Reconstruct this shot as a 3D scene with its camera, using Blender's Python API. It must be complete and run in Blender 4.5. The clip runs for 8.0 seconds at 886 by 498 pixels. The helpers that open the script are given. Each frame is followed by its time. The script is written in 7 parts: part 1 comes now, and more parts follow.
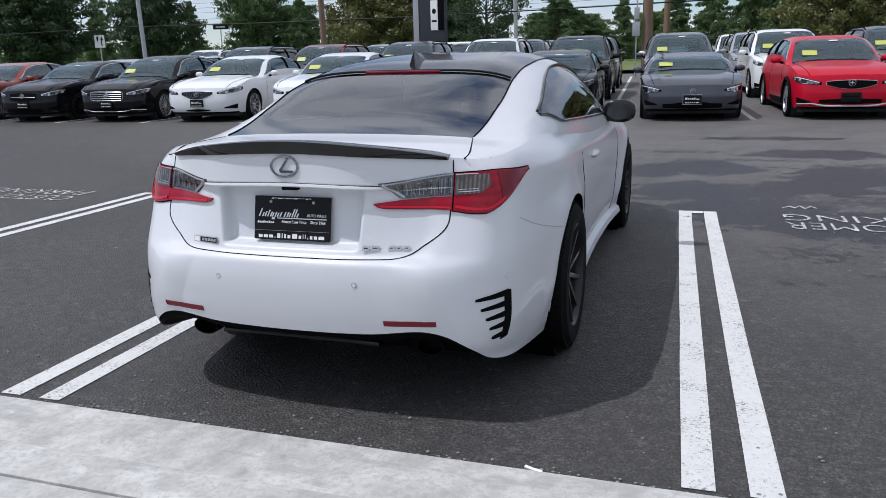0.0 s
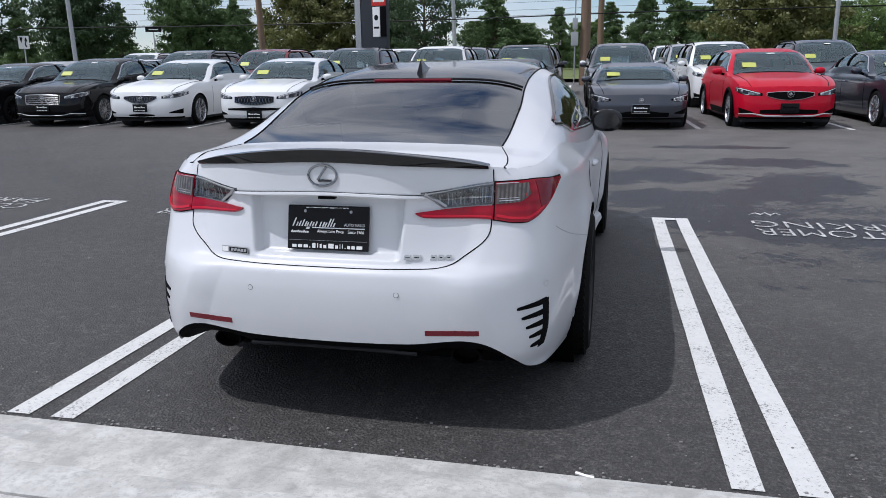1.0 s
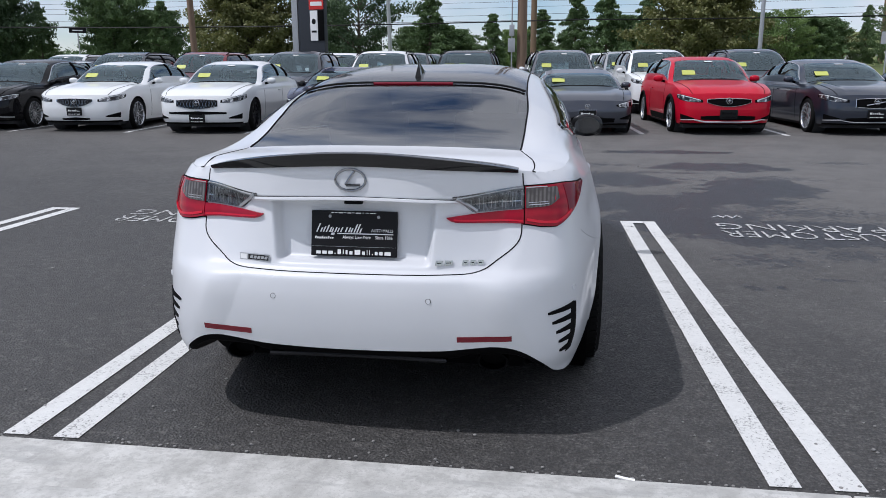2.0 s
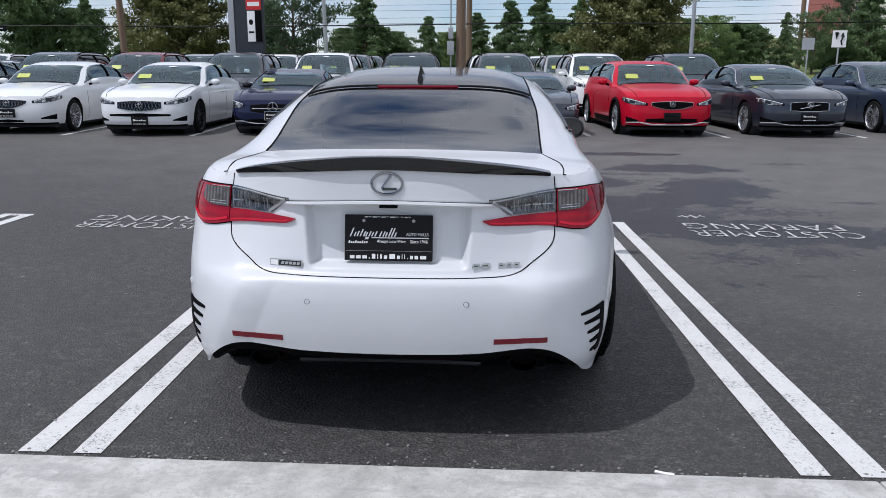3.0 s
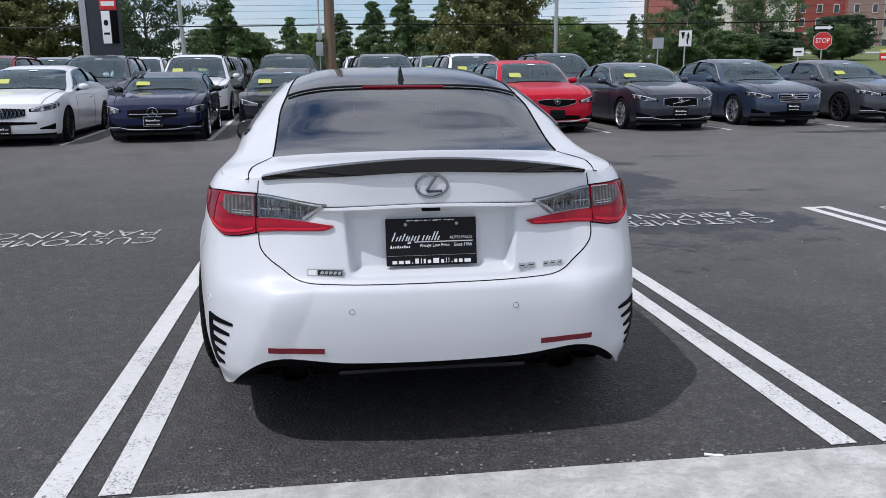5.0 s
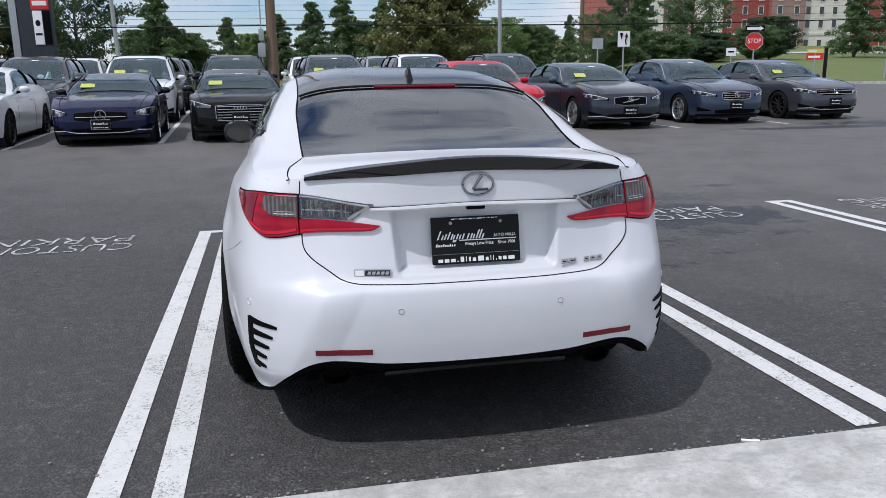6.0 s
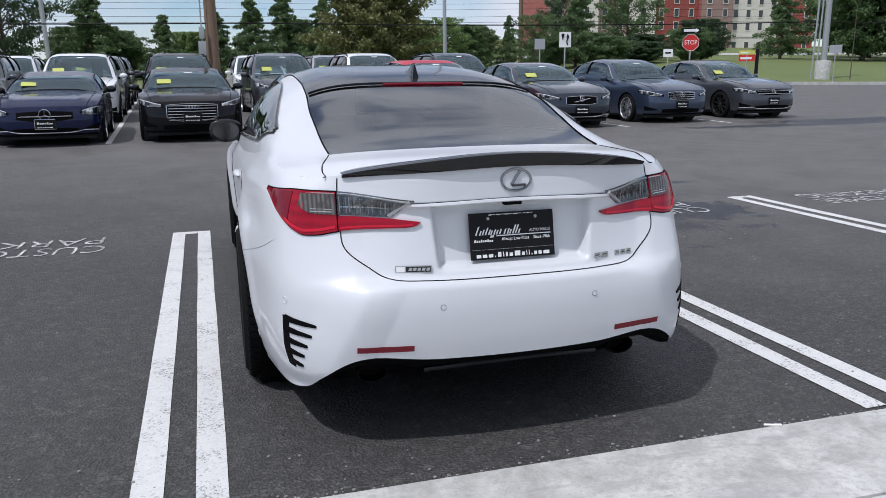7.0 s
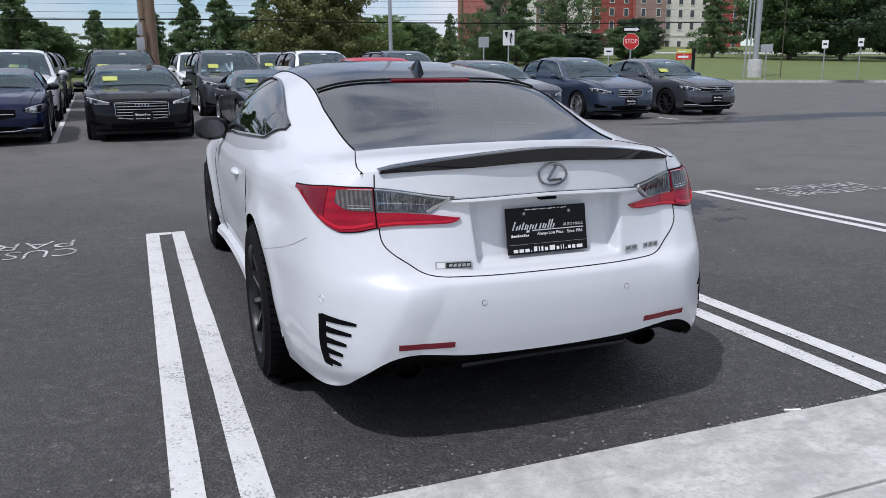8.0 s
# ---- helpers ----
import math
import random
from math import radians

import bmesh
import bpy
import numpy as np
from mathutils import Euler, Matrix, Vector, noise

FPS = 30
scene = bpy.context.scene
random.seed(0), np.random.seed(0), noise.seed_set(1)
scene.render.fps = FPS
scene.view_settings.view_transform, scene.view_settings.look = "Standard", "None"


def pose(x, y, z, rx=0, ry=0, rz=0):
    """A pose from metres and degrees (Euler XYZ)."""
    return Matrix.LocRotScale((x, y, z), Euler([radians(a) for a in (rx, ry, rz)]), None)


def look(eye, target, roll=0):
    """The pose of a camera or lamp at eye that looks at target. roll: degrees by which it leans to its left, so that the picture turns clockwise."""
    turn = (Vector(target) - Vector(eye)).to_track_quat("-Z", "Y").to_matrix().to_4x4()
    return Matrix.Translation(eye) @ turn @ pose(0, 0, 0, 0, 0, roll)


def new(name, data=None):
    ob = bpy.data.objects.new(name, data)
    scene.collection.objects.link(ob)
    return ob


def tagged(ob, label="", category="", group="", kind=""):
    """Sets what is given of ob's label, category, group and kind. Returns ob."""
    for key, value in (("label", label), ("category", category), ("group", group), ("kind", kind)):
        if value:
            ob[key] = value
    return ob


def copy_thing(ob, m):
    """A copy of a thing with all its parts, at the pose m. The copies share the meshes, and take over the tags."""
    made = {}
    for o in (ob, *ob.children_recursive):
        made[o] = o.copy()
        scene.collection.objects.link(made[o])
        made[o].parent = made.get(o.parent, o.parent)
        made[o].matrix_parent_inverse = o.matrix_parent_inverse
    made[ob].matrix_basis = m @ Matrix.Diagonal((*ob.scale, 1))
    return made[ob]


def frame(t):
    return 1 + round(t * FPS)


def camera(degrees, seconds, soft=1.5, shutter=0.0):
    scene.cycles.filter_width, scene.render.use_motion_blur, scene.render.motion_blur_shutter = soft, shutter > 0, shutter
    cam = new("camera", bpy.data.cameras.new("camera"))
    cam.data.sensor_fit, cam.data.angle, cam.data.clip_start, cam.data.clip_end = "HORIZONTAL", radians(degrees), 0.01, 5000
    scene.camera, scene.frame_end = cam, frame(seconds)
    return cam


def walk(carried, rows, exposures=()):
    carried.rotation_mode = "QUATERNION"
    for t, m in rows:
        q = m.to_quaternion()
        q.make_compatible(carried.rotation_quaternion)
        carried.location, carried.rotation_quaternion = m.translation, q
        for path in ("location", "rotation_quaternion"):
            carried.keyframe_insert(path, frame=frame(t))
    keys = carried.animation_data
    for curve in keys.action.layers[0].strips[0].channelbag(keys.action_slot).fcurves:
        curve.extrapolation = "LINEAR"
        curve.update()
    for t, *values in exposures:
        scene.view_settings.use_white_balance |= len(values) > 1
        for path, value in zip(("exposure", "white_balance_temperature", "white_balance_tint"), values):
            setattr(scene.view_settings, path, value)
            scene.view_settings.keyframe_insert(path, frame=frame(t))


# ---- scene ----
cam = camera(60.0, 8.0, 0.75)
PATH = [
    (0, (1.402, -2.363, 1.305), (0.789, -0.52, 0.827), -1.5),
    (0.5, (1.254, -2.398, 1.313), (0.719, -0.529, 0.844), -1.1),
    (1, (1.037, -2.462, 1.321), (0.587, -0.569, 0.856), -0.7),
    (1.5, (0.867, -2.468, 1.312), (0.504, -0.555, 0.854), -0.4),
    (3, (0.338, -2.531, 1.32), (0.23, -0.584, 0.872), 0.2),
    (3.5, (0.199, -2.497, 1.309), (0.181, -0.547, 0.864), 0.3),
    (4, (0.052, -2.47, 1.31), (0.124, -0.521, 0.865), 0.3),
    (4.5, (-0.112, -2.473, 1.315), (0.045, -0.53, 0.869), -0.1),
    (6, (-0.629, -2.412, 1.311), (-0.239, -0.502, 0.865), -0.7),
    (6.5, (-0.824, -2.408, 1.32), (-0.36, -0.515, 0.873), -0.6),
    (7, (-0.959, -2.349, 1.304), (-0.418, -0.476, 0.856), -0.5),
    (7.5, (-1.094, -2.277, 1.304), (-0.482, -0.427, 0.853), -0.5),
    (8, (-1.271, -2.243, 1.298), (-0.586, -0.42, 0.844), -0.4),
]
walk(cam, [(t, look(eye, target, roll)) for t, eye, target, roll in PATH], [(0, -0.28, 5990, 14), (8, -0.28, 5990, 14)])

# ---- daylight ----
SUN_ELEV, SUN_FROM = 59.0, 208.0     # degrees above the horizon; compass from +x towards +y
world = bpy.data.worlds.new("world")
scene.world = world
world.use_nodes = True
wn, wl = world.node_tree.nodes, world.node_tree.links
sky = wn.new("ShaderNodeTexSky")
sky.sky_type, sky.sun_disc = "NISHITA", False
sky.sun_elevation, sky.sun_rotation = radians(SUN_ELEV), radians(90 - SUN_FROM)
sky.dust_density, sky.air_density, sky.ozone_density, sky.altitude = 0.1, 1.0, 3.0, 400
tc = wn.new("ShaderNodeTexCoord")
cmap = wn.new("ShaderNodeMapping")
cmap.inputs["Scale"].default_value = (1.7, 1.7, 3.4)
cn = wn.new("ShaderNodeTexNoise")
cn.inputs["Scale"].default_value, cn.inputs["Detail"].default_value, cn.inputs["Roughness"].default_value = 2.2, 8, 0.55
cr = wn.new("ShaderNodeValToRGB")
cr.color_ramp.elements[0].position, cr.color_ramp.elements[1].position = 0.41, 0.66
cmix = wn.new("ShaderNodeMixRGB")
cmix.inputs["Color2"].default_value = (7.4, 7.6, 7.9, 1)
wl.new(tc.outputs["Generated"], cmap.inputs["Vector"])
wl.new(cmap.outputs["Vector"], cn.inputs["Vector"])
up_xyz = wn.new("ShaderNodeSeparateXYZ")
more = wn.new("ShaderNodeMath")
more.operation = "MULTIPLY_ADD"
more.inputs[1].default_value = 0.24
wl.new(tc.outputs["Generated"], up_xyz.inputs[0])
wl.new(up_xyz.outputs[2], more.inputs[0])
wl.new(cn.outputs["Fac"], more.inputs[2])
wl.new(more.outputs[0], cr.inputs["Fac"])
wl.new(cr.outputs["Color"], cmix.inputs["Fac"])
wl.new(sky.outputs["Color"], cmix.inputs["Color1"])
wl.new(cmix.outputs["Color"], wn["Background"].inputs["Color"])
wn["Background"].inputs["Strength"].default_value = 0.120
sun_data = bpy.data.lights.new("sun", "SUN")
sun_data.energy, sun_data.angle, sun_data.color = 3.50, radians(0.6), (1.0, 0.965, 0.92)
sun = new("sun", sun_data)
ce = math.cos(radians(SUN_ELEV))
sun_way = Vector((ce * math.cos(radians(SUN_FROM)), ce * math.sin(radians(SUN_FROM)), math.sin(radians(SUN_ELEV))))
sun.matrix_world = look(sun_way * 60, (0, 0, 0))


# ---- materials ----
class Nodes:
    """A short way to write node materials."""

    def __init__(self, name):
        self.mat = bpy.data.materials.new(name)
        self.mat.use_nodes = True
        self.tree = self.mat.node_tree
        self.bsdf = self.tree.nodes["Principled BSDF"]
        self.out = self.tree.nodes["Material Output"]

    def add(self, kind, **inputs):
        n = self.tree.nodes.new("ShaderNode" + kind)
        for k, v in inputs.items():
            n.inputs[k.replace("_", " ")].default_value = v
        return n

    def link(self, a, b):
        self.tree.links.new(a, b)

    def coords(self, which="Object"):
        return self.add("TexCoord").outputs[which]

    def noise(self, scale, detail=4, rough=0.55, vec=None, dist=0.0):
        n = self.add("TexNoise", Scale=scale, Detail=detail, Roughness=rough, Distortion=dist)
        self.link(vec if vec is not None else self.coords(), n.inputs["Vector"])
        return n.outputs["Fac"]

    def ramp(self, fac, *stops):
        r = self.add("ValToRGB")
        e = r.color_ramp.elements
        while len(e) < len(stops):
            e.new(0.5)
        for el, (p, c) in zip(e, stops):
            el.position, el.color = p, (*c, 1) if len(c) == 3 else (c[0], c[0], c[0], 1)
        self.link(fac, r.inputs["Fac"])
        return r.outputs["Color"]

    def mix(self, fac, a, b, how="MIX"):
        m = self.add("MixRGB")
        m.blend_type = how
        for v, k in ((fac, "Fac"), (a, "Color1"), (b, "Color2")):
            if isinstance(v, (int, float)):
                m.inputs[k].default_value = v if k == "Fac" else (v, v, v, 1)
            elif isinstance(v, tuple):
                m.inputs[k].default_value = (*v, 1)
            else:
                self.link(v, m.inputs[k])
        return m.outputs["Color"]

    def maths(self, op, a, b=0.0):
        m = self.add("Math")
        m.operation = op
        for v, k in ((a, 0), (b, 1)):
            if isinstance(v, (int, float)):
                m.inputs[k].default_value = v
            else:
                self.link(v, m.inputs[k])
        return m.outputs[0]

    def bump(self, height, strength=0.3, distance=0.01):
        b = self.add("Bump", Strength=strength, Distance=distance)
        self.link(height, b.inputs["Height"])
        self.link(b.outputs["Normal"], self.bsdf.inputs["Normal"])

    def set(self, **inputs):
        for k, v in inputs.items():
            socket = self.bsdf.inputs[k.replace("_", " ")]
            if isinstance(v, bpy.types.NodeSocket):
                self.link(v, socket)
            else:
                socket.default_value = (*v, 1) if isinstance(v, tuple) and len(v) == 3 else v
        return self


def paint(name, colour, metal=0.0, rough=0.28, coat=0.75, shine=0.5, blur=0.04):
    """Car paint: base, faint dust and a clear coat."""
    m = Nodes(name)
    dust = m.noise(3.0, 5, 0.6)
    flake = m.noise(900.0, 1)
    c = m.mix(m.maths("MULTIPLY", dust, 0.10), colour, tuple(0.75 * v + 0.06 for v in colour))
    c = m.mix(m.maths("MULTIPLY", flake, 0.12 * (metal > 0)), c, tuple(min(1, 1.6 * v + 0.02) for v in colour))
    m.set(Base_Color=c, Metallic=metal, Roughness=m.maths("ADD", m.maths("MULTIPLY", dust, 0.08), rough), Coat_Weight=coat, Coat_Roughness=blur, Specular_IOR_Level=shine)
    return m.mat


def plain(name, colour, rough=0.5, metal=0.0, grain=60.0, vary=0.15, relief=0.05, shine=0.5):
    m = Nodes(name)
    n = m.noise(grain, 4)
    big = m.noise(grain * 0.07, 3)
    c = m.mix(n, tuple(v * (1 - vary) for v in colour), tuple(min(1, v * (1 + vary)) for v in colour))
    c = m.mix(m.maths("MULTIPLY", big, 0.3), c, tuple(v * 0.8 for v in colour))
    m.set(Base_Color=c, Roughness=m.maths("ADD", m.maths("MULTIPLY", big, 0.15), rough - 0.07), Metallic=metal, Specular_IOR_Level=shine)
    m.bump(n, relief, 0.003)
    return m.mat


def glass(name, tint, reflect=1.45, bounce_tint=(1.0, 1.0, 1.0)):
    """A thin pane: what passes is tinted, what bounces is mirror-like and can be tinted too."""
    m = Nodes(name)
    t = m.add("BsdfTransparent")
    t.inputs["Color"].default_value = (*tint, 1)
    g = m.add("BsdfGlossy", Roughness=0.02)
    g.inputs["Color"].default_value = (*bounce_tint, 1)
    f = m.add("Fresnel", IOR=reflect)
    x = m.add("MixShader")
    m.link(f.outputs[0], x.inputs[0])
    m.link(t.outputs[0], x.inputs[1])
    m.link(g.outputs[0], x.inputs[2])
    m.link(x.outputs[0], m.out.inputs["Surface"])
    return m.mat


def asphalt():
    m = Nodes("asphalt")
    pos = m.coords("Object")
    fine = m.noise(75.0, 6, 0.8, pos)
    grit = m.add("TexVoronoi", Scale=95.0)
    m.link(pos, grit.inputs["Vector"])
    broad = m.noise(0.35, 5, 0.6, pos)
    mid = m.noise(2.4, 5, 0.6, pos)
    c = m.ramp(fine, (0.36, (0.018, 0.018, 0.019)), (0.52, (0.066, 0.064, 0.062)), (0.66, (0.19, 0.183, 0.175)))
    stone = m.ramp(grit.outputs["Color"], (0.80, (0,)), (0.97, (1,)))
    c = m.mix(m.maths("MULTIPLY", stone, 0.30), c, (0.26, 0.25, 0.24))
    chip = m.add("TexVoronoi", Scale=42.0)
    m.link(pos, chip.inputs["Vector"])
    c = m.mix(m.ramp(chip.outputs["Color"], (0.86, (0,)), (0.97, (0.34,))), c, (0.30, 0.285, 0.265))
    c = m.mix(m.ramp(broad, (0.35, (0,)), (0.7, (0.30,))), c, (0.10, 0.097, 0.093))
    c = m.mix(m.ramp(m.noise(13.0, 5, 0.7, pos), (0.44, (0.42,)), (0.58, (0,))), c, (0.030, 0.029, 0.028))
    c = m.mix(m.ramp(m.noise(24.0, 4, 0.7, pos), (0.54, (0,)), (0.68, (0.30,))), c, (0.22, 0.21, 0.195))
    # paler towards far y and towards +x, with an edge broken by noise
    sep = m.add("SeparateXYZ")
    m.link(pos, sep.inputs[0])
    zone = m.maths("ADD", m.maths("ADD", m.maths("MULTIPLY", sep.outputs[1], 0.085), m.maths("MULTIPLY", sep.outputs[0], 0.055)), m.maths("MULTIPLY", m.maths("SUBTRACT", m.noise(0.9, 6, 0.6, pos), 0.5), 0.5))
    c = m.mix(m.ramp(zone, (0.18, (0,)), (0.80, (0.58,))), c, (0.180, 0.172, 0.163))
    c = m.mix(m.ramp(mid, (0.5, (0,)), (0.8, (0.3,))), c, (0.035, 0.035, 0.037))
    c = m.mix(m.ramp(m.noise(1.15, 7, 0.72, pos), (0.46, (0,)), (0.62, (0.34,))), c, (0.052, 0.050, 0.049))
    # damp patches with ragged outlines in the bays beyond the stripes
    def spots(places):
        best = None
        for x, y, rx, ry in places:
            dx = m.maths("DIVIDE", m.maths("SUBTRACT", sep.outputs[0], x), rx)
            dy = m.maths("DIVIDE", m.maths("SUBTRACT", sep.outputs[1], y), ry)
            d = m.maths("SUBTRACT", 1.0, m.maths("SQRT", m.maths("ADD", m.maths("MULTIPLY", dx, dx), m.maths("MULTIPLY", dy, dy))))
            best = d if best is None else m.maths("MAXIMUM", best, d)
        return best

    mp = m.add("Mapping")
    mp.inputs["Scale"].default_value = (1.0, 1.15, 1.0)
    m.link(pos, mp.inputs["Vector"])
    solid = spots(((1.45, 6.95, 0.75, 0.62), (0.6, 6.6, 0.9, 0.5), (2.9, 8.2, 0.95, 0.50), (2.95, 6.45, 0.72, 0.85), (2.55, 5.75, 0.7, 0.5), (1.5, 5.35, 0.85, 0.66), (1.85, 4.5, 0.80, 0.80), (2.35, 4.0, 0.60, 0.55), (2.95, 4.05, 0.95, 0.62), (3.5, 3.95, 0.45, 0.40), (2.5, 9.9, 1.2, 0.26), (16.0, 12.9, 5.5, 0.75), (11.5, 12.2, 3.0, 0.35)))
    solid = m.maths("ADD", solid, m.maths("MULTIPLY", m.maths("SUBTRACT", m.noise(3.4, 9, 0.74, mp.outputs["Vector"]), 0.48), 2.4))
    solid = m.ramp(solid, (0.10, (0,)), (0.24, (1,)))
    flecked = spots(((2.2, 3.05, 0.44, 0.34), (2.85, 3.25, 0.45, 0.32), (3.4, 3.1, 0.34, 0.16), (3.75, 3.5, 0.28, 0.12), (1.94, 2.31, 0.12, 0.13), (2.13, 2.33, 0.09, 0.06), (2.5, 2.55, 0.20, 0.06), (2.9, 5.0, 1.3, 0.45), (3.3, 7.2, 0.8, 0.3), (5.4, 4.0, 0.6, 0.2), (1.2, 8.3, 0.8, 0.3), (2.0, 7.6, 1.4, 0.14), (4.3, 5.6, 0.5, 0.14), (4.6, 8.8, 0.8, 0.2)))
    flecked = m.maths("ADD", flecked, m.maths("MULTIPLY", m.maths("SUBTRACT", m.noise(11.0, 6, 0.7, mp.outputs["Vector"]), 0.56), 5.0))
    flecked = m.ramp(flecked, (0.16, (0,)), (0.42, (0.85,)))
    damp = m.mix(1.0, solid, flecked, "LIGHTEN")
    c = m.mix(m.maths("MULTIPLY", damp, 0.86), c, (0.013, 0.014, 0.018))
    m.set(Base_Color=c, Roughness=m.mix(damp, 0.60, 0.36), Specular_IOR_Level=m.mix(damp, 0.24, 0.30))
    m.bump(m.maths("ADD", fine, m.maths("MULTIPLY", grit.outputs["Distance"], 1.2)), 0.75, 0.006)
    return m.mat


def stripe_paint(name="road_paint", worn=0.0):
    m = Nodes(name)
    fine = m.noise(80.0, 6, 0.8)
    mid = m.noise(5.0, 5, 0.65)
    wear = m.maths("ADD", m.maths("MULTIPLY", fine, 0.75), m.maths("MULTIPLY", mid, 0.35))
    hole = m.ramp(wear, (0.43 + worn, (1,)), (0.51 + worn, (0,)))
    c = m.mix(m.noise(30.0, 4), (0.52, 0.52, 0.51), (0.68, 0.68, 0.66))
    c = m.mix(m.maths("MULTIPLY", hole, 0.8), c, (0.08, 0.08, 0.08))
    m.set(Base_Color=c, Roughness=0.7)
    m.bump(fine, 0.5, 0.004)
    return m.mat


def concrete():
    m = Nodes("concrete")
    fine = m.noise(120.0, 5, 0.7)
    mid = m.noise(6.0, 6, 0.65)
    pos = m.coords()
    mp = m.add("Mapping")
    mp.inputs["Scale"].default_value = (1.6, 7.0, 1.0)
    m.link(pos, mp.inputs["Vector"])
    streak = m.noise(1.5, 5, 0.6, mp.outputs["Vector"])
    c = m.mix(m.ramp(mid, (0.36, (0,)), (0.64, (1,))), (0.37, 0.365, 0.345), (0.56, 0.555, 0.53))
    c = m.mix(m.ramp(streak, (0.55, (0,)), (0.64, (0.6,))), c, (0.32, 0.32, 0.31))
    c = m.mix(m.ramp(fine, (0.60, (0,)), (0.70, (0.6,))), c, (0.2, 0.19, 0.18))
    c = m.mix(m.ramp(m.noise(45.0, 5, 0.7), (0.40, (0.45,)), (0.52, (0,))), c, (0.30, 0.295, 0.28))
    c = m.mix(m.ramp(m.noise(9.0, 3, 0.5), (0.66, (0,)), (0.72, (0.5,))), c, (0.26, 0.255, 0.245))
    m.set(Base_Color=c, Roughness=0.8)
    m.bump(m.maths("ADD", fine, mid), 0.3, 0.004)
    return m.mat


def leaf(name, a, b):
    m = Nodes(name)
    rnd = m.add("NewGeometry").outputs["Random Per Island"]
    c = m.mix(rnd, a, b)
    c = m.mix(m.maths("MULTIPLY", m.noise(0.5, 3), 0.35), c, tuple(0.6 * v for v in a))
    m.set(Base_Color=c, Roughness=0.6)
    t = m.add("BsdfTranslucent")
    m.link(c, t.inputs["Color"])
    x = m.add("MixShader", Fac=0.28)
    m.link(m.bsdf.outputs[0], x.inputs[1])
    m.link(t.outputs[0], x.inputs[2])
    m.link(x.outputs[0], m.out.inputs["Surface"])
    return m.mat


def grass_mat():
    m = Nodes("grass")
    c = m.mix(m.noise(0.16, 6, 0.65), (0.085, 0.130, 0.034), (0.175, 0.195, 0.065))
    c = m.mix(m.ramp(m.noise(14.0, 4), (0.4, (0,)), (0.8, (0.6,))), c, (0.075, 0.11, 0.03))
    m.set(Base_Color=c, Roughness=0.9)
    m.bump(m.noise(25.0, 5), 0.8, 0.05)
    return m.mat


def wood_mat(name, a, b, scale=(14, 14, 0.9)):
    m = Nodes(name)
    mp = m.add("Mapping")
    mp.inputs["Scale"].default_value = scale
    m.link(m.coords(), mp.inputs["Vector"])
    n = m.noise(2.0, 6, 0.65, mp.outputs["Vector"])
    m.set(Base_Color=m.mix(n, a, b), Roughness=0.85)
    m.bump(n, 0.6, 0.02)
    return m.mat


OLD_PAINT = stripe_paint("faded_road_paint", 0.085)
ASPHALT, STRIPE, CONCRETE, GRASS = asphalt(), stripe_paint(), concrete(), grass_mat()
WHITE_PEARL = paint("white_paint", (0.612, 0.622, 0.642), 0.0, 0.38, 0.6, 0.5, 0.08)
BLACK_GLOSS = paint("black_gloss", (0.006, 0.006, 0.007), 0.0, 0.15, 0.6, 0.2)
BLACK_LIP = paint("spoiler_black", (0.003, 0.003, 0.004), 0.0, 0.08, 0.55, 0.15, 0.02)
BLACK_TRIM = plain("black_plastic", (0.003, 0.003, 0.0035), 0.6, 0, 200, 0.15, 0.05, 0.06)
RUBBER = plain("tyre_rubber", (0.008, 0.008, 0.008), 0.8, 0, 120, 0.2, 0.05, 0.1)
RIM_BLACK = paint("dark_rim", (0.014, 0.014, 0.016), 0.0, 0.3, 0.25, 0.2)
RIM_SILVER = plain("silver_rim", (0.55, 0.56, 0.58), 0.25, 0.9, 40)
CHROME = plain("chrome", (0.62, 0.63, 0.65), 0.16, 1.0, 30, 0.05, 0.0)
MIRROR = plain("mirror_glass", (0.10, 0.104, 0.11), 0.08, 1.0, 5, 0.02, 0.0)
SILVER_TRIM = plain("silver_trim", (0.55, 0.56, 0.57), 0.35, 0.3, 40, 0.05)
PANE = glass("car_glass", (0.62, 0.70, 0.68), 2.7)
# blue-green reflection colour stands in for a bluer sky in the glass
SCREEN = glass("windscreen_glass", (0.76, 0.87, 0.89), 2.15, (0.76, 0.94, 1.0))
PANE_DARK = glass("privacy_glass", (0.18, 0.20, 0.20), 1.8)
LENS = glass("lamp_cover", (0.86, 0.87, 0.88), 1.45)
DAY_LAMP = plain("day_lamp", (0.70, 0.72, 0.74), 0.25, 0.2, 40, 0.05)
LAMP_IN = plain("lamp_reflector", (0.13, 0.135, 0.145), 0.12, 0.3, 22, 0.8)
RED_DEEP = paint("red_lens_dark", (0.15, 0.002, 0.012), 0.0, 0.10, 0.4, 0.1)
COUPE_CABIN = plain("coupe_cabin_trim", (0.085, 0.085, 0.088), 0.75, 0, 80)
RED_GUIDE = paint("red_light_guide", (0.50, 0.006, 0.024), 0.0, 0.12, 0.2, 0.2)
DARK_CHROME = plain("dark_chrome", (0.26, 0.265, 0.275), 0.10, 1.0, 30, 0.05, 0.0)


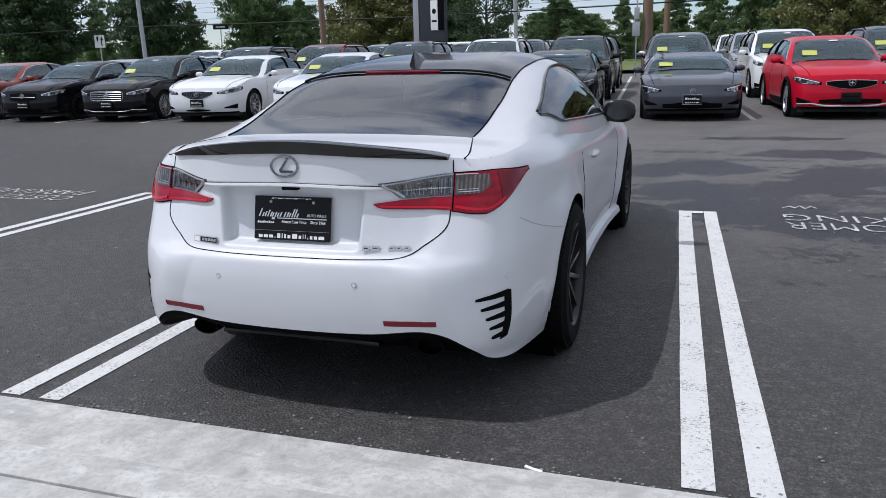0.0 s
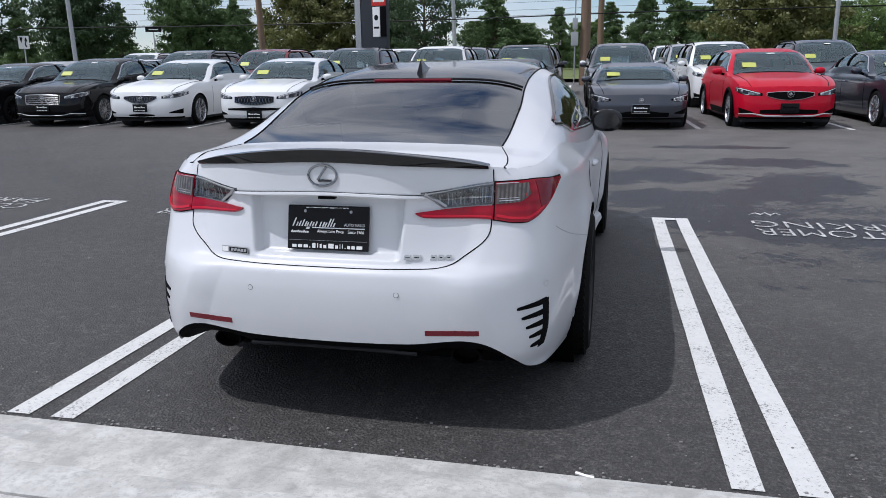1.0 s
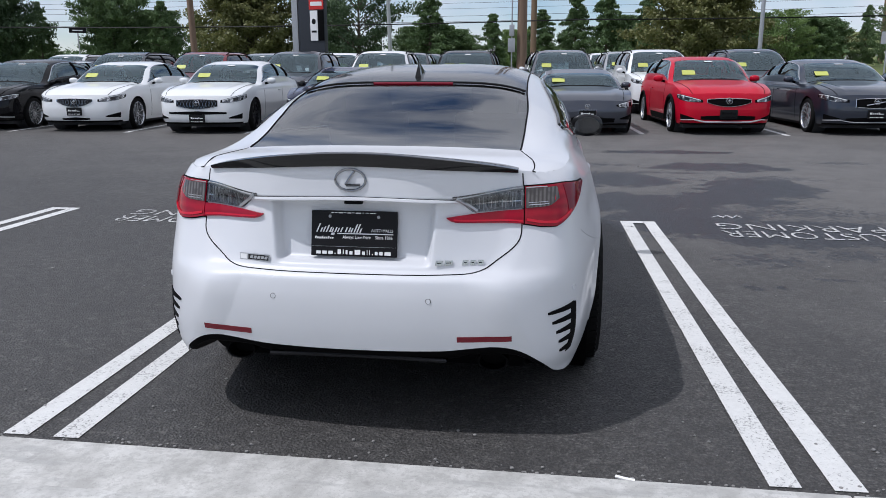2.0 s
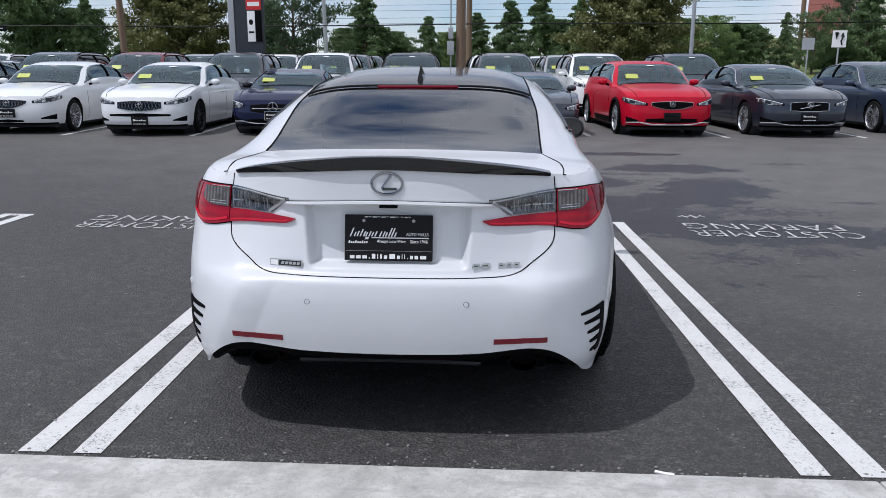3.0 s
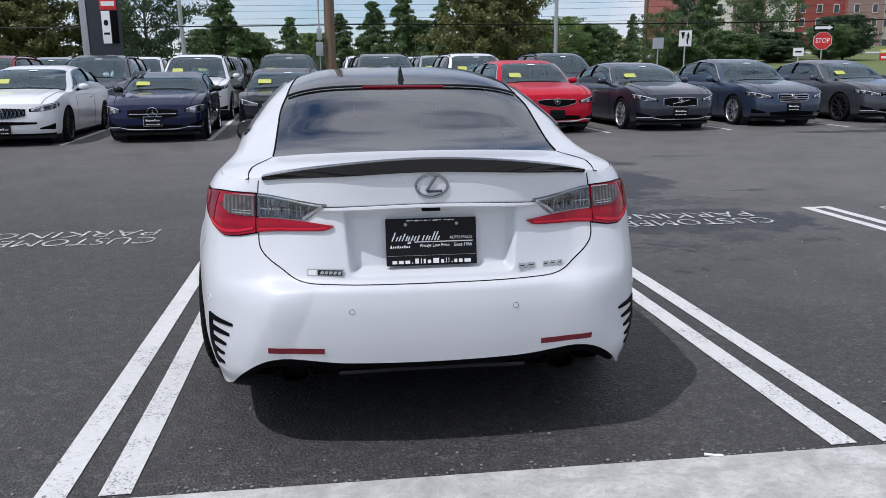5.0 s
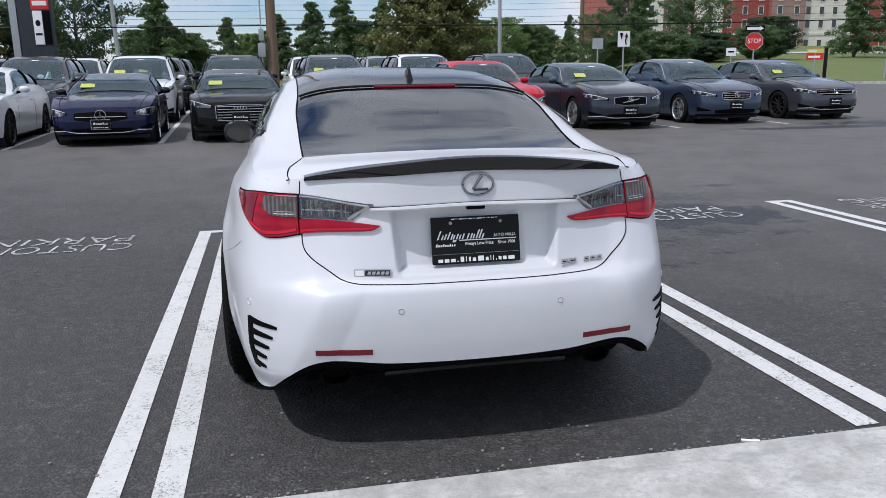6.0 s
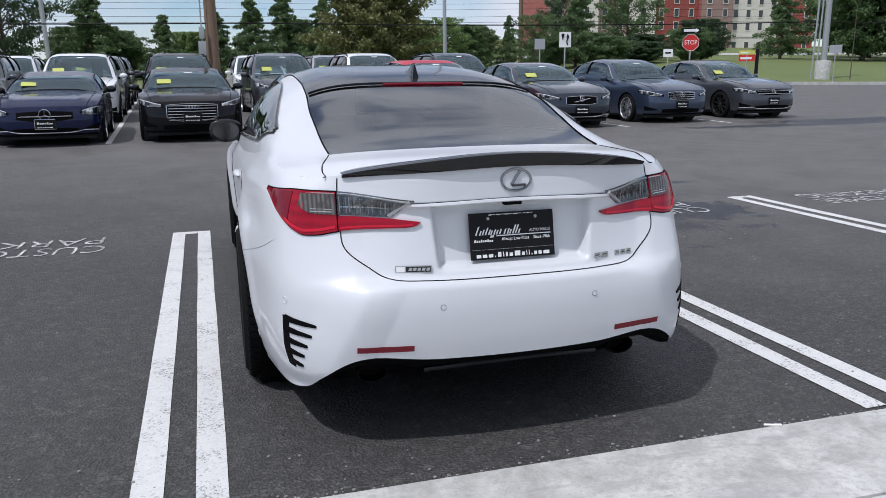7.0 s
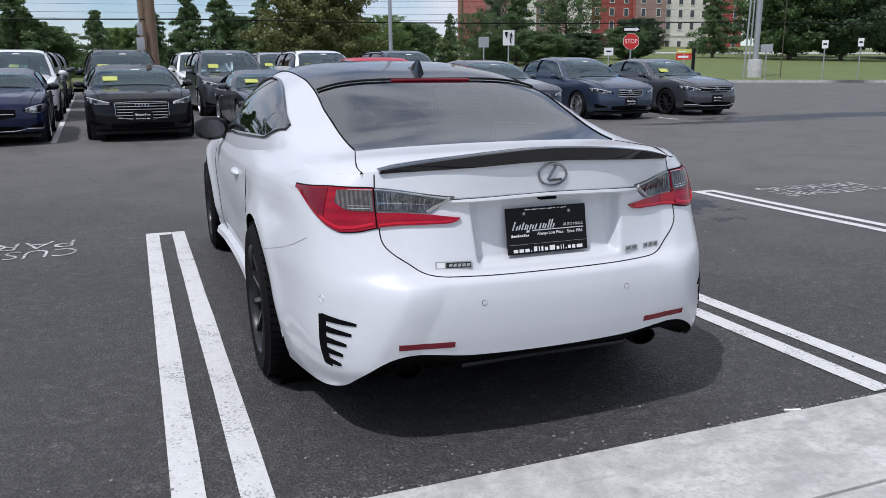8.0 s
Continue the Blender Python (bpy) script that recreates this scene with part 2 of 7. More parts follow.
def ribbed(name, a, b, scale, shine):
    """Lamp lens over a ribbed reflector."""
    m = Nodes(name)
    w = m.add("TexWave", Scale=scale, Distortion=0.6, Detail=2.0)
    m.link(m.coords(), w.inputs["Vector"])
    c = m.mix(w.outputs["Fac"], a, b)
    c = m.mix(m.ramp(m.noise(28.0, 3), (0.45, (0,)), (0.62, (0.8,))), c, a)
    m.set(Base_Color=c, Roughness=0.15, Specular_IOR_Level=shine, Coat_Weight=0.3, Coat_Roughness=0.03)
    return m.mat


def lens_red():
    """Red lens over stepped light guides."""
    m = Nodes("red_lens")
    w = m.add("TexWave", Scale=9.0, Distortion=2.0, Detail=2.0)
    w.bands_direction = "Z"
    m.link(m.coords(), w.inputs["Vector"])
    c = m.mix(w.outputs["Fac"], (0.25, 0.002, 0.014), (0.34, 0.003, 0.018))
    c = m.mix(m.maths("MULTIPLY", m.noise(35.0, 4), 0.35), c, (0.12, 0.001, 0.006))
    m.set(Base_Color=c, Roughness=0.10, Specular_IOR_Level=0.10, Coat_Weight=0.45, Coat_Roughness=0.02)
    return m.mat


def lens_clear():
    """Clear lens over a faceted silver reflector."""
    m = Nodes("clear_lens")
    mp = m.add("Mapping")
    mp.inputs["Scale"].default_value = (1.0, 1.0, 0.55)
    m.link(m.coords(), mp.inputs["Vector"])
    cell = m.add("TexVoronoi", Scale=120.0)
    m.link(mp.outputs["Vector"], cell.inputs["Vector"])
    big = m.noise(16.0, 3, 0.5, mp.outputs["Vector"])
    f = m.maths("ADD", m.maths("MULTIPLY", big, 0.85), m.maths("MULTIPLY", cell.outputs["Distance"], 0.28))
    c = m.ramp(f, (0.34, (0.08, 0.08, 0.08)), (0.56, (0.20, 0.20, 0.20)), (0.78, (0.50, 0.50, 0.49)))
    m.set(Base_Color=c, Roughness=0.15, Specular_IOR_Level=0.3, Coat_Weight=0.3, Coat_Roughness=0.03)
    return m.mat


def head_lens():
    """Headlamp behind a clear cover: noise puts bright facets and dark recesses into the colour."""
    m = Nodes("headlamp_lens")
    n = m.noise(11.0, 4, 0.6)
    c = m.ramp(n, (0.44, (0.03, 0.03, 0.034)), (0.55, (0.16, 0.165, 0.17)), (0.66, (0.70, 0.71, 0.72)))
    m.set(Base_Color=c, Roughness=0.12, Metallic=0.25, Coat_Weight=0.5, Coat_Roughness=0.03)
    return m.mat


RED_LENS, CLEAR_LENS, HEAD_LENS = lens_red(), lens_clear(), head_lens()
SMOKED = ribbed("smoked_lens", (0.050, 0.044, 0.042), (0.13, 0.12, 0.115), 22.0, 0.3)
CABIN = plain("cabin_trim", (0.022, 0.023, 0.026), 0.75, 0, 80)
SIGN_WHITE = plain("sign_white", (0.78, 0.78, 0.77), 0.45, 0, 25, 0.05)
SIGN_BLACK = plain("sign_black", (0.006, 0.006, 0.007), 0.5, 0, 25, 0.1, 0.02, 0.2)
SIGN_RED = plain("sign_red", (0.55, 0.025, 0.02), 0.45, 0, 25, 0.08)
YELLOW = plain("yellow_card", (0.50, 0.54, 0.12), 0.5, 0, 40, 0.05)
STEEL = plain("galvanised_steel", (0.42, 0.43, 0.44), 0.45, 0.6, 12)
POLE_WOOD = wood_mat("pole_wood", (0.11, 0.07, 0.045), (0.24, 0.165, 0.11))
BARK = wood_mat("bark", (0.06, 0.045, 0.035), (0.14, 0.11, 0.085))


# ---- builders ----
def mesh_of(name, verts, faces, smooth=True, sharp=40):
    me = bpy.data.meshes.new(name)
    me.from_pydata([tuple(map(float, v)) for v in verts], [], [tuple(map(int, f)) for f in faces])
    me.validate()
    if smooth:
        me.shade_smooth()
        me.set_sharp_from_angle(angle=radians(sharp))
    return me


def put(name, me, mat, parent=None, label=""):
    me.materials.clear()
    me.materials.append(mat)
    ob = new(name, me)
    ob.parent = parent
    if label:
        ob["label"] = label
    return ob


def part(name, bm, mat, parent=None, label="", sharp=40, weld=True):
    """Links a bmesh as one mesh object under a thing or a part."""
    if weld:
        bmesh.ops.remove_doubles(bm, verts=bm.verts, dist=0.0004)
    bmesh.ops.recalc_face_normals(bm, faces=bm.faces)
    me = bpy.data.meshes.new(name)
    bm.to_mesh(me)
    bm.free()
    me.shade_smooth()
    me.set_sharp_from_angle(angle=radians(sharp))
    return put(name, me, mat, parent, label)


def thing(name, label, category, m=None, group="", kind=""):
    ob = new(name)
    if m is not None:
        ob.matrix_world = m
    return tagged(ob, label, category, group, kind)


def box(bm, x0, y0, z0, x1, y1, z1, bevel=0.0, m=None):
    r = bmesh.ops.create_cube(bm, size=1)
    vs = r["verts"]
    for v in vs:
        v.co = Vector(((x0 + x1) / 2 + v.co.x * (x1 - x0), (y0 + y1) / 2 + v.co.y * (y1 - y0), (z0 + z1) / 2 + v.co.z * (z1 - z0)))
    if bevel:
        es = list({e for v in vs for e in v.link_edges})
        vs = list({v for f in bmesh.ops.bevel(bm, geom=es, offset=bevel, segments=2, profile=0.7, affect="EDGES")["faces"] for v in f.verts} | {v for v in vs if v.is_valid})
    if m is not None:
        bmesh.ops.transform(bm, matrix=m, verts=[v for v in vs if v.is_valid])
    return bm


def tube(bm, pts, radius, sides=8, close=True):
    """A round bar along points; radius is one number or one for each point."""
    pts = [Vector(p) for p in pts]
    rs = radius if isinstance(radius, (list, tuple)) else [radius] * len(pts)
    rings, side = [], None
    for i, p in enumerate(pts):
        d = (pts[min(i + 1, len(pts) - 1)] - pts[max(i - 1, 0)]).normalized()
        if side is None:
            side = d.orthogonal().normalized()
        side = (side - d * side.dot(d)).normalized()
        up = d.cross(side)
        rings.append([bm.verts.new(p + (side * math.cos(a) + up * math.sin(a)) * rs[i]) for a in (2 * math.pi * k / sides for k in range(sides))])
    for a, b in zip(rings, rings[1:]):
        for k in range(sides):
            bm.faces.new((a[k], a[(k + 1) % sides], b[(k + 1) % sides], b[k]))
    if close:
        bm.faces.new(rings[0][::-1])
        bm.faces.new(rings[-1])
    return bm


def lathe(bm, profile, sides=40, m=None):
    """Turns (radius, x) pairs round the x axis."""
    rings = []
    for r, x in profile:
        ring = [bm.verts.new((x, r * math.cos(a), r * math.sin(a))) for a in (2 * math.pi * k / sides for k in range(sides))]
        rings.append(ring)
    for a, b in zip(rings, rings[1:]):
        for k in range(sides):
            bm.faces.new((a[k], a[(k + 1) % sides], b[(k + 1) % sides], b[k]))
    if m is not None:
        bmesh.ops.transform(bm, matrix=m, verts=[v for r in rings for v in r])
    return bm


def curve(*keys):
    """A smooth curve through (place, value) keys that never overshoots; takes arrays."""
    xs = np.array([k[0] for k in keys], float)
    ys = np.array([k[1] for k in keys], float)
    h = np.diff(xs)
    d = np.diff(ys) / h
    g = np.zeros(len(xs))
    g[0], g[-1] = d[0], d[-1]
    for i in range(1, len(xs) - 1):
        if d[i - 1] * d[i] > 0:
            w1, w2 = 2 * h[i] + h[i - 1], h[i] + 2 * h[i - 1]
            g[i] = (w1 + w2) / (w1 / d[i - 1] + w2 / d[i])

    def at(x):
        x = np.clip(np.asarray(x, float), xs[0], xs[-1])
        i = np.clip(np.searchsorted(xs, x) - 1, 0, len(h) - 1)
        t = (x - xs[i]) / h[i]
        return ((2 * t**3 - 3 * t**2 + 1) * ys[i] + (t**3 - 2 * t**2 + t) * h[i] * g[i] + (3 * t**2 - 2 * t**3) * ys[i + 1] + (t**3 - t**2) * h[i] * g[i + 1])

    return at


def smooth(a, b, x):
    t = np.clip((np.asarray(x, float) - a) / (b - a), 0, 1)
    return t * t * (3 - 2 * t)


def blend4(a, b, c, d, t):
    """Catmull-Rom between b and c."""
    return 0.5 * (2 * b + (c - a) * t + (2 * a - 5 * b + 4 * c - d) * t * t + (3 * b - a - 3 * c + d) * t**3)


class Shell:
    """A car's skin: a side surface that runs round the car, and a top surface over hood, cabin and boot.
    posts: functions of z giving (x, y) round one half from one end's middle to the other's;
    low, high: heights of the side surface's edges at each post."""

    def __init__(self, posts, low, high, corner, top, power, glass_edge, dent=None, fine=10):
        self.posts, self.low, self.high, self.corner = posts, low, high, corner
        self.top, self.power, self.glass_edge, self.dent = top, power, glass_edge, dent
        self.crease = None
        us = np.linspace(0, len(posts) - 1, fine * (len(posts) - 1) + 1)
        self.us = us
        rim = np.array([self.side(u, np.array([1.0]))[0] for u in us])
        self.rim = rim
        a, b = corner
        sel = (us >= a) & (us <= b)
        self.run = rim[sel]
        self.enda = rim[us <= a]
        self.endb = rim[us >= b][::-1]
        self.zs = np.linspace(0.12, 1.3, 12 * fine)
        table = []
        for u in us:
            z0, z1 = self.along(low, u), self.along(high, u)
            table.append(self.side(u, (self.zs - z0) / (z1 - z0)))
        self.table = np.array(table)

    def along(self, values, u):
        n = len(values)
        i = min(int(u), n - 2)
        t = u - i
        # ends mirror across the car's middle
        g = lambda k: values[k] if 0 <= k < n else (values[1] if k < 0 else values[n - 2])
        return blend4(g(i - 1), g(i), g(i + 1), g(i + 2), t)

    def side(self, u, v):
        n = len(self.posts)
        z0, z1 = self.along(self.low, u), self.along(self.high, u)
        z = z0 + np.asarray(v) * (z1 - z0)
        i = min(int(u), n - 2)
        t = u - i

        def g(k):
            if k < 0:
                x, y = self.posts[-k](z)
                return -x, y
            if k >= n:
                x, y = self.posts[2 * (n - 1) - k](z)
                return -x, y
            return self.posts[k](z)

        p = [g(k) for k in (i - 1, i, i + 1, i + 2)]
        x = blend4(p[0][0], p[1][0], p[2][0], p[3][0], t)
        y = blend4(p[0][1], p[1][1], p[2][1], p[3][1], t)
        if self.dent is not None:
            x, y = self.dent(x, y, z)
        return np.stack([x + 0 * z, y + 0 * z, z], -1)

    def level(self, z):
        """The plan of the side surface at height z."""
        k = np.clip((z - self.zs[0]) / (self.zs[1] - self.zs[0]), 0, len(self.zs) - 1.001)
        i = int(k)
        return self.table[:, i] * (1 - (k - i)) + self.table[:, i + 1] * (k - i)

    def side_at(self, u, z):
        """A point of the side surface at post place u and height z."""
        lev = self.level(z)
        return np.array([np.interp(u, self.us, lev[:, c]) for c in range(2)] + [z])

    def u_at_x(self, x, z, first=True):
        """The post place of the end face at half width x."""
        lev = self.level(z)
        sel = self.us <= self.corner[0] + 1.2
        return float(np.interp(x, np.maximum.accumulate(lev[sel, 0]) + np.arange(sel.sum()) * 1e-7, self.us[sel]))

    def u_at_y(self, y, z):
        lev = self.level(z)
        a, b = self.corner
        sel = (self.us >= a - 0.6) & (self.us <= b + 0.6)
        return float(np.interp(y, lev[sel, 1], self.us[sel]))

    def over(self, s, y):
        """A point of the top surface: s from 0 in the middle to 1 at the shoulder, y along the car."""
        run = self.run
        w, z1 = np.interp(y, run[:, 1], run[:, 0]), np.interp(y, run[:, 1], run[:, 2])
        x = s * w
        ya, yb = run[0, 1], run[-1, 1]
        end_a = np.interp(s * run[0, 0], self.enda[:, 0], self.enda[:, 1]) - ya
        end_b = np.interp(s * run[-1, 0], self.endb[:, 0], self.endb[:, 1]) - yb
        za = np.interp(s * run[0, 0], self.enda[:, 0], self.enda[:, 2])
        zb = np.interp(s * run[-1, 0], self.endb[:, 0], self.endb[:, 2])
        ka, kb = 1 - smooth(ya, ya + 0.55, y), 1 - smooth(yb, yb - 0.55, y)
        yy = y + ka * end_a + kb * end_b
        n = self.power(y)
        f = np.maximum(0, 1 - np.power(s, n)) ** (0.5 + 0.5 * 2 / n)
        zt = z1 + (self.top(y) - z1) * f
        if self.crease is not None:
            zt = zt + self.crease(s, y)
        ka, kb = 1 - smooth(ya, ya + 0.12, y), 1 - smooth(yb, yb - 0.12, y)
        zt = zt * (1 - ka) * (1 - kb) + ka * za + kb * zb
        return np.stack([x + 0 * yy, yy + 0 * x, zt], -1)

    def side_grid(self, per, rows, wheels, arch, sill=None):
        n = len(self.posts)
        us = []
        for i in range(n - 1):
            us += list(np.linspace(i, i + 1, per[i], endpoint=False))
        us.append(n - 1)
        v = np.linspace(0, 1, rows)
        g = np.array([self.side(u, v) for u in us])
        nu = len(us)
        verts = g.reshape(-1, 3).copy()
        inside = np.zeros(len(verts), bool)
        for wy, wz in wheels:
            r = np.hypot(verts[:, 1] - wy, verts[:, 2] - wz)
            inside |= (r < arch) & (verts[:, 0] > 0.5)
        faces = []
        for i in range(nu - 1):
            for j in range(rows - 1):
                q = (i * rows + j, (i + 1) * rows + j, (i + 1) * rows + j + 1, i * rows + j + 1)
                if not all(inside[list(q)]):
                    faces.append(q)
        for wy, wz in wheels:
            for k in np.nonzero(inside)[0]:
                d = verts[k, 1:] - (wy, wz)
                r = math.hypot(*d)
                if r < arch:
                    verts[k, 1:] = np.array((wy, wz)) + d * (arch / max(r, 1e-6))
        return verts, faces

    def top_grid(self, ys, cuts, counts):
        """cuts: functions of y giving the s of the column lines; counts: faces between them."""
        cols = []
        for y in ys:
            ks = [0.0] + [float(c(y)) for c in cuts] + [1.0]
            row = []
            for a, b, n in zip(ks, ks[1:], counts):
                row += list(np.linspace(a, b, n, endpoint=False))
            row.append(1.0)
            cols.append(row)
        m = len(cols[0])
        verts = np.array([self.over(np.array(row), y) for row, y in zip(cols, ys)]).reshape(-1, 3)
        return verts, m


def mirrored(verts, faces):
    v = np.asarray(verts, float)
    w = v * np.array([-1, 1, 1])
    n = len(v)
    return np.vstack([v, w]), list(faces) + [tuple(n + k for k in f[::-1]) for f in faces]


def skin(name, verts, faces, mat, parent, label="", both=True, thick=0.0, sharp=35):
    if both:
        verts, faces = mirrored(verts, faces)
    used = sorted({k for f in faces for k in f})
    at = {k: i for i, k in enumerate(used)}
    bm = bmesh.new()
    vs = [bm.verts.new(tuple(map(float, verts[k]))) for k in used]
    for f in faces:
        q = [vs[at[k]] for k in f]
        try:
            bm.faces.new(q)
        except ValueError:
            pass
    if thick:
        bmesh.ops.remove_doubles(bm, verts=bm.verts, dist=0.0004)
        bmesh.ops.recalc_face_normals(bm, faces=bm.faces)
        bmesh.ops.solidify(bm, geom=bm.faces[:], thickness=thick)
    return part(name, bm, mat, parent, label, sharp)


def wheel(parent, x, y, z, r, width, rim_mat, spokes=10, side=1, rim_share=0.70, tread=True):
    """A wheel whose outer face looks along side * x: tyre, rim with spokes, brake disc."""
    h = width / 2
    m = pose(x, y, z) @ Matrix.Diagonal((side, 1, 1, 1))
    hub = thing_part("wheel", parent)
    rr = r * rim_share
    bm = bmesh.new()
    lathe(bm, [(rr, -h * 0.9), (rr + 0.02, -h), (r - 0.03, -h), (r - 0.006, -h * 0.78), (r, -h * 0.45), (r, h * 0.45), (r - 0.006, h * 0.78), (r - 0.03, h * 0.98), (rr + 0.025, h), (rr, h * 0.92)], 48, m)
    put_bm("tyre", bm, RUBBER, hub)
    if tread:
        bm = bmesh.new()
        for k in range(60):
            a = 2 * math.pi * k / 60
            for zone in (-1, 1):
                mm = m @ pose(0, 0, 0, math.degrees(a), 0, 0) @ pose(zone * h * 0.55, 0, r, 0, 0, zone * 14)
                box(bm, -h * 0.3, -0.011, -0.006, h * 0.3, 0.011, 0.0025, 0, mm)
        put_bm("tread", bm, RUBBER, hub)["kind"] = "stuff"
    bm = bmesh.new()
    lathe(bm, [(rr, -h * 0.9), (rr * 0.96, -h * 0.5), (rr * 0.95, h * 0.6), (rr * 0.97, h * 0.86), (rr, h * 0.95), (rr + 0.006, h * 0.9)], 48, m)
    lathe(bm, [(0.0, h * 0.66), (rr * 0.10, h * 0.68), (rr * 0.16, h * 0.6), (rr * 0.22, h * 0.4), (rr * 0.2, 0)], 24, m)
    for k in range(spokes):
        a = 360 * k / spokes
        mm = m @ pose(0, 0, 0, a)
        b = bmesh.ops.create_cube(bm, size=1)["verts"]
        for v in b:
            far = v.co.z > 0
            zz = rr * 0.97 if far else rr * 0.13
            w = rr * (0.085 if far else 0.11) * (7.0 / spokes if spokes > 7 else 1) * 1.2
            xx = h * (0.84 if far else 0.62) + (0 if v.co.x > 0 else -0.035)
            v.co = mm @ Vector((xx, math.copysign(w / 2 if v.co.x > 0 else w * 0.75, v.co.y), zz))
    put_bm("rim", bm, rim_mat, hub)
    bm = bmesh.new()
    lathe(bm, [(rr * 0.2, -0.012), (rr * 0.78, -0.012), (rr * 0.78, 0.012), (rr * 0.2, 0.012)], 32, m)
    lathe(bm, [(0.001, -h * 0.5), (rr * 0.95, -h * 0.5)], 32, m)
    put_bm("brake_disc", bm, BLACK_TRIM if rim_mat == RIM_BLACK else STEEL, hub)
    return hub


def thing_part(name, parent):
    ob = new(name)
    ob.parent = parent
    return ob


def put_bm(name, bm, mat, parent, label="", sharp=35):
    return part(name, bm, mat, parent, label, sharp, weld=False)


def patch(shell, outline, mat, name, parent, lift=0.003, depth=0.012, side=1, rows=10, cols=16, label="", kind="side"):
    """A piece laid on the side surface: outline gives, for t in 0..1, the (u, z_low, z_high) of its columns."""
    us = [outline(t) for t in np.linspace(0, 1, cols + 1)]
    n = rows + 1
    pts = []
    for u, a, b in us:
        for k in range(n):
            pts.append(shell.side_at(u, a + (b - a) * k / rows))
    pts = np.array(pts).reshape(len(us), n, 3)
    du = np.gradient(pts, axis=0)
    dv = np.gradient(pts, axis=1)
    nr = np.cross(du, dv)
    nr /= np.maximum(np.linalg.norm(nr, axis=-1, keepdims=True), 1e-9)
    mid = np.array([0, 2.3, 0.6])
    flip = np.sign(np.sum(nr * (pts - mid), -1, keepdims=True))
    nr *= np.where(flip == 0, 1, flip)
    outer, inner = pts + nr * lift, pts - nr * depth
    bm = bmesh.new()
    vo = [[bm.verts.new((side * p[0], p[1], p[2])) for p in row] for row in outer]
    vi = [[bm.verts.new((side * p[0], p[1], p[2])) for p in row] for row in inner]
    m, n = len(us) - 1, rows
    for i in range(m):
        for j in range(n):
            bm.faces.new((vo[i][j], vo[i + 1][j], vo[i + 1][j + 1], vo[i][j + 1]))
    for i in range(m):
        bm.faces.new((vo[i][0], vi[i][0], vi[i + 1][0], vo[i + 1][0]))
        bm.faces.new((vo[i][n], vo[i + 1][n], vi[i + 1][n], vi[i][n]))
    for j in range(n):
        bm.faces.new((vo[0][j], vo[0][j + 1], vi[0][j + 1], vi[0][j]))
        bm.faces.new((vo[m][j], vi[m][j], vi[m][j + 1], vo[m][j + 1]))
    return part(name, bm, mat, parent, label, 50)


def seam(shell, places, radius, name, parent, mat=None, side=1, lift=0.0):
    """A dark joint along (u, z) places on the side surface."""
    pts = [shell.side_at(u, z) for u, z in places]
    bm = bmesh.new()
    tube(bm, [(side * p[0], p[1] - lift, p[2]) for p in pts], radius, 5)
    return put_bm(name, bm, mat or BLACK_TRIM, parent)


# ---- ground ----
def rise(x, y):
    """The lot climbs gently away from the kerb."""
    t = np.clip((np.asarray(y, float) - 3.0) / 4.0, 0, None)
    return np.where(t < 1, 0.013 * 2.0 * t * t, 0.013 * (np.minimum(np.asarray(y, float), 46) - 5.0)) + 0 * np.asarray(x, float)


def sheet(name, xs, ys, mat, high=0.0, fn=None, label=""):
    verts = [(x, y, float((fn or rise)(x, y)) + high) for x in xs for y in ys]
    n = len(ys)
    faces = [(i * n + j, (i + 1) * n + j, (i + 1) * n + j + 1, i * n + j + 1) for i in range(len(xs) - 1) for j in range(n - 1)]
    ob = put(name, mesh_of(name, verts, faces), mat)
    return tagged(ob, label, name.split("_")[0], kind="structure")


sheet("ground", [-900, -300, -100, -60, -30, -15, 0, 15, 30, 60, 100, 300, 900], [-900, -200, -60, -20, -5, 0, 2] + [3 + 0.5 * k for k in range(9)] + [8, 10, 15, 20, 30, 46, 80, 200, 900], ASPHALT, 0, None, "dark grey asphalt of a car park, with damp patches")


def slab(name, x0, x1, y0, y1, z0, z1, mat, label, category, bevel=0.01, turn=0.0, at=None):
    bm = bmesh.new()
    box(bm, x0, y0, z0, x1, y1, z1, bevel)
    ob = part(name, bm, mat)
    if at is not None:
        ob.matrix_world = pose(*at, 0, 0, turn)
    return tagged(ob, label, category, kind="structure")


# concrete gutter with the kerb behind it, under the camera
for k in range(5):
    x0 = -7.5 + 3.05 * k
    slab("gutter", x0 + 0.003, x0 + 3.047, -0.62, -0.155, -0.2, 0.012, CONCRETE, "pale concrete gutter slab along the asphalt's edge", "gutter")
slab("kerb", -7.5, 7.75, -0.80, -0.624, -0.2, 0.13, CONCRETE, "pale concrete kerb with a rounded edge", "kerb", 0.03)
slab("pavement", -7.5, 7.75, -6.0, -0.804, -0.2, 0.125, CONCRETE, "pale concrete pavement behind the kerb", "pavement")

TURN = -0.75
STRIPE_GROUP = "parking bay stripes"


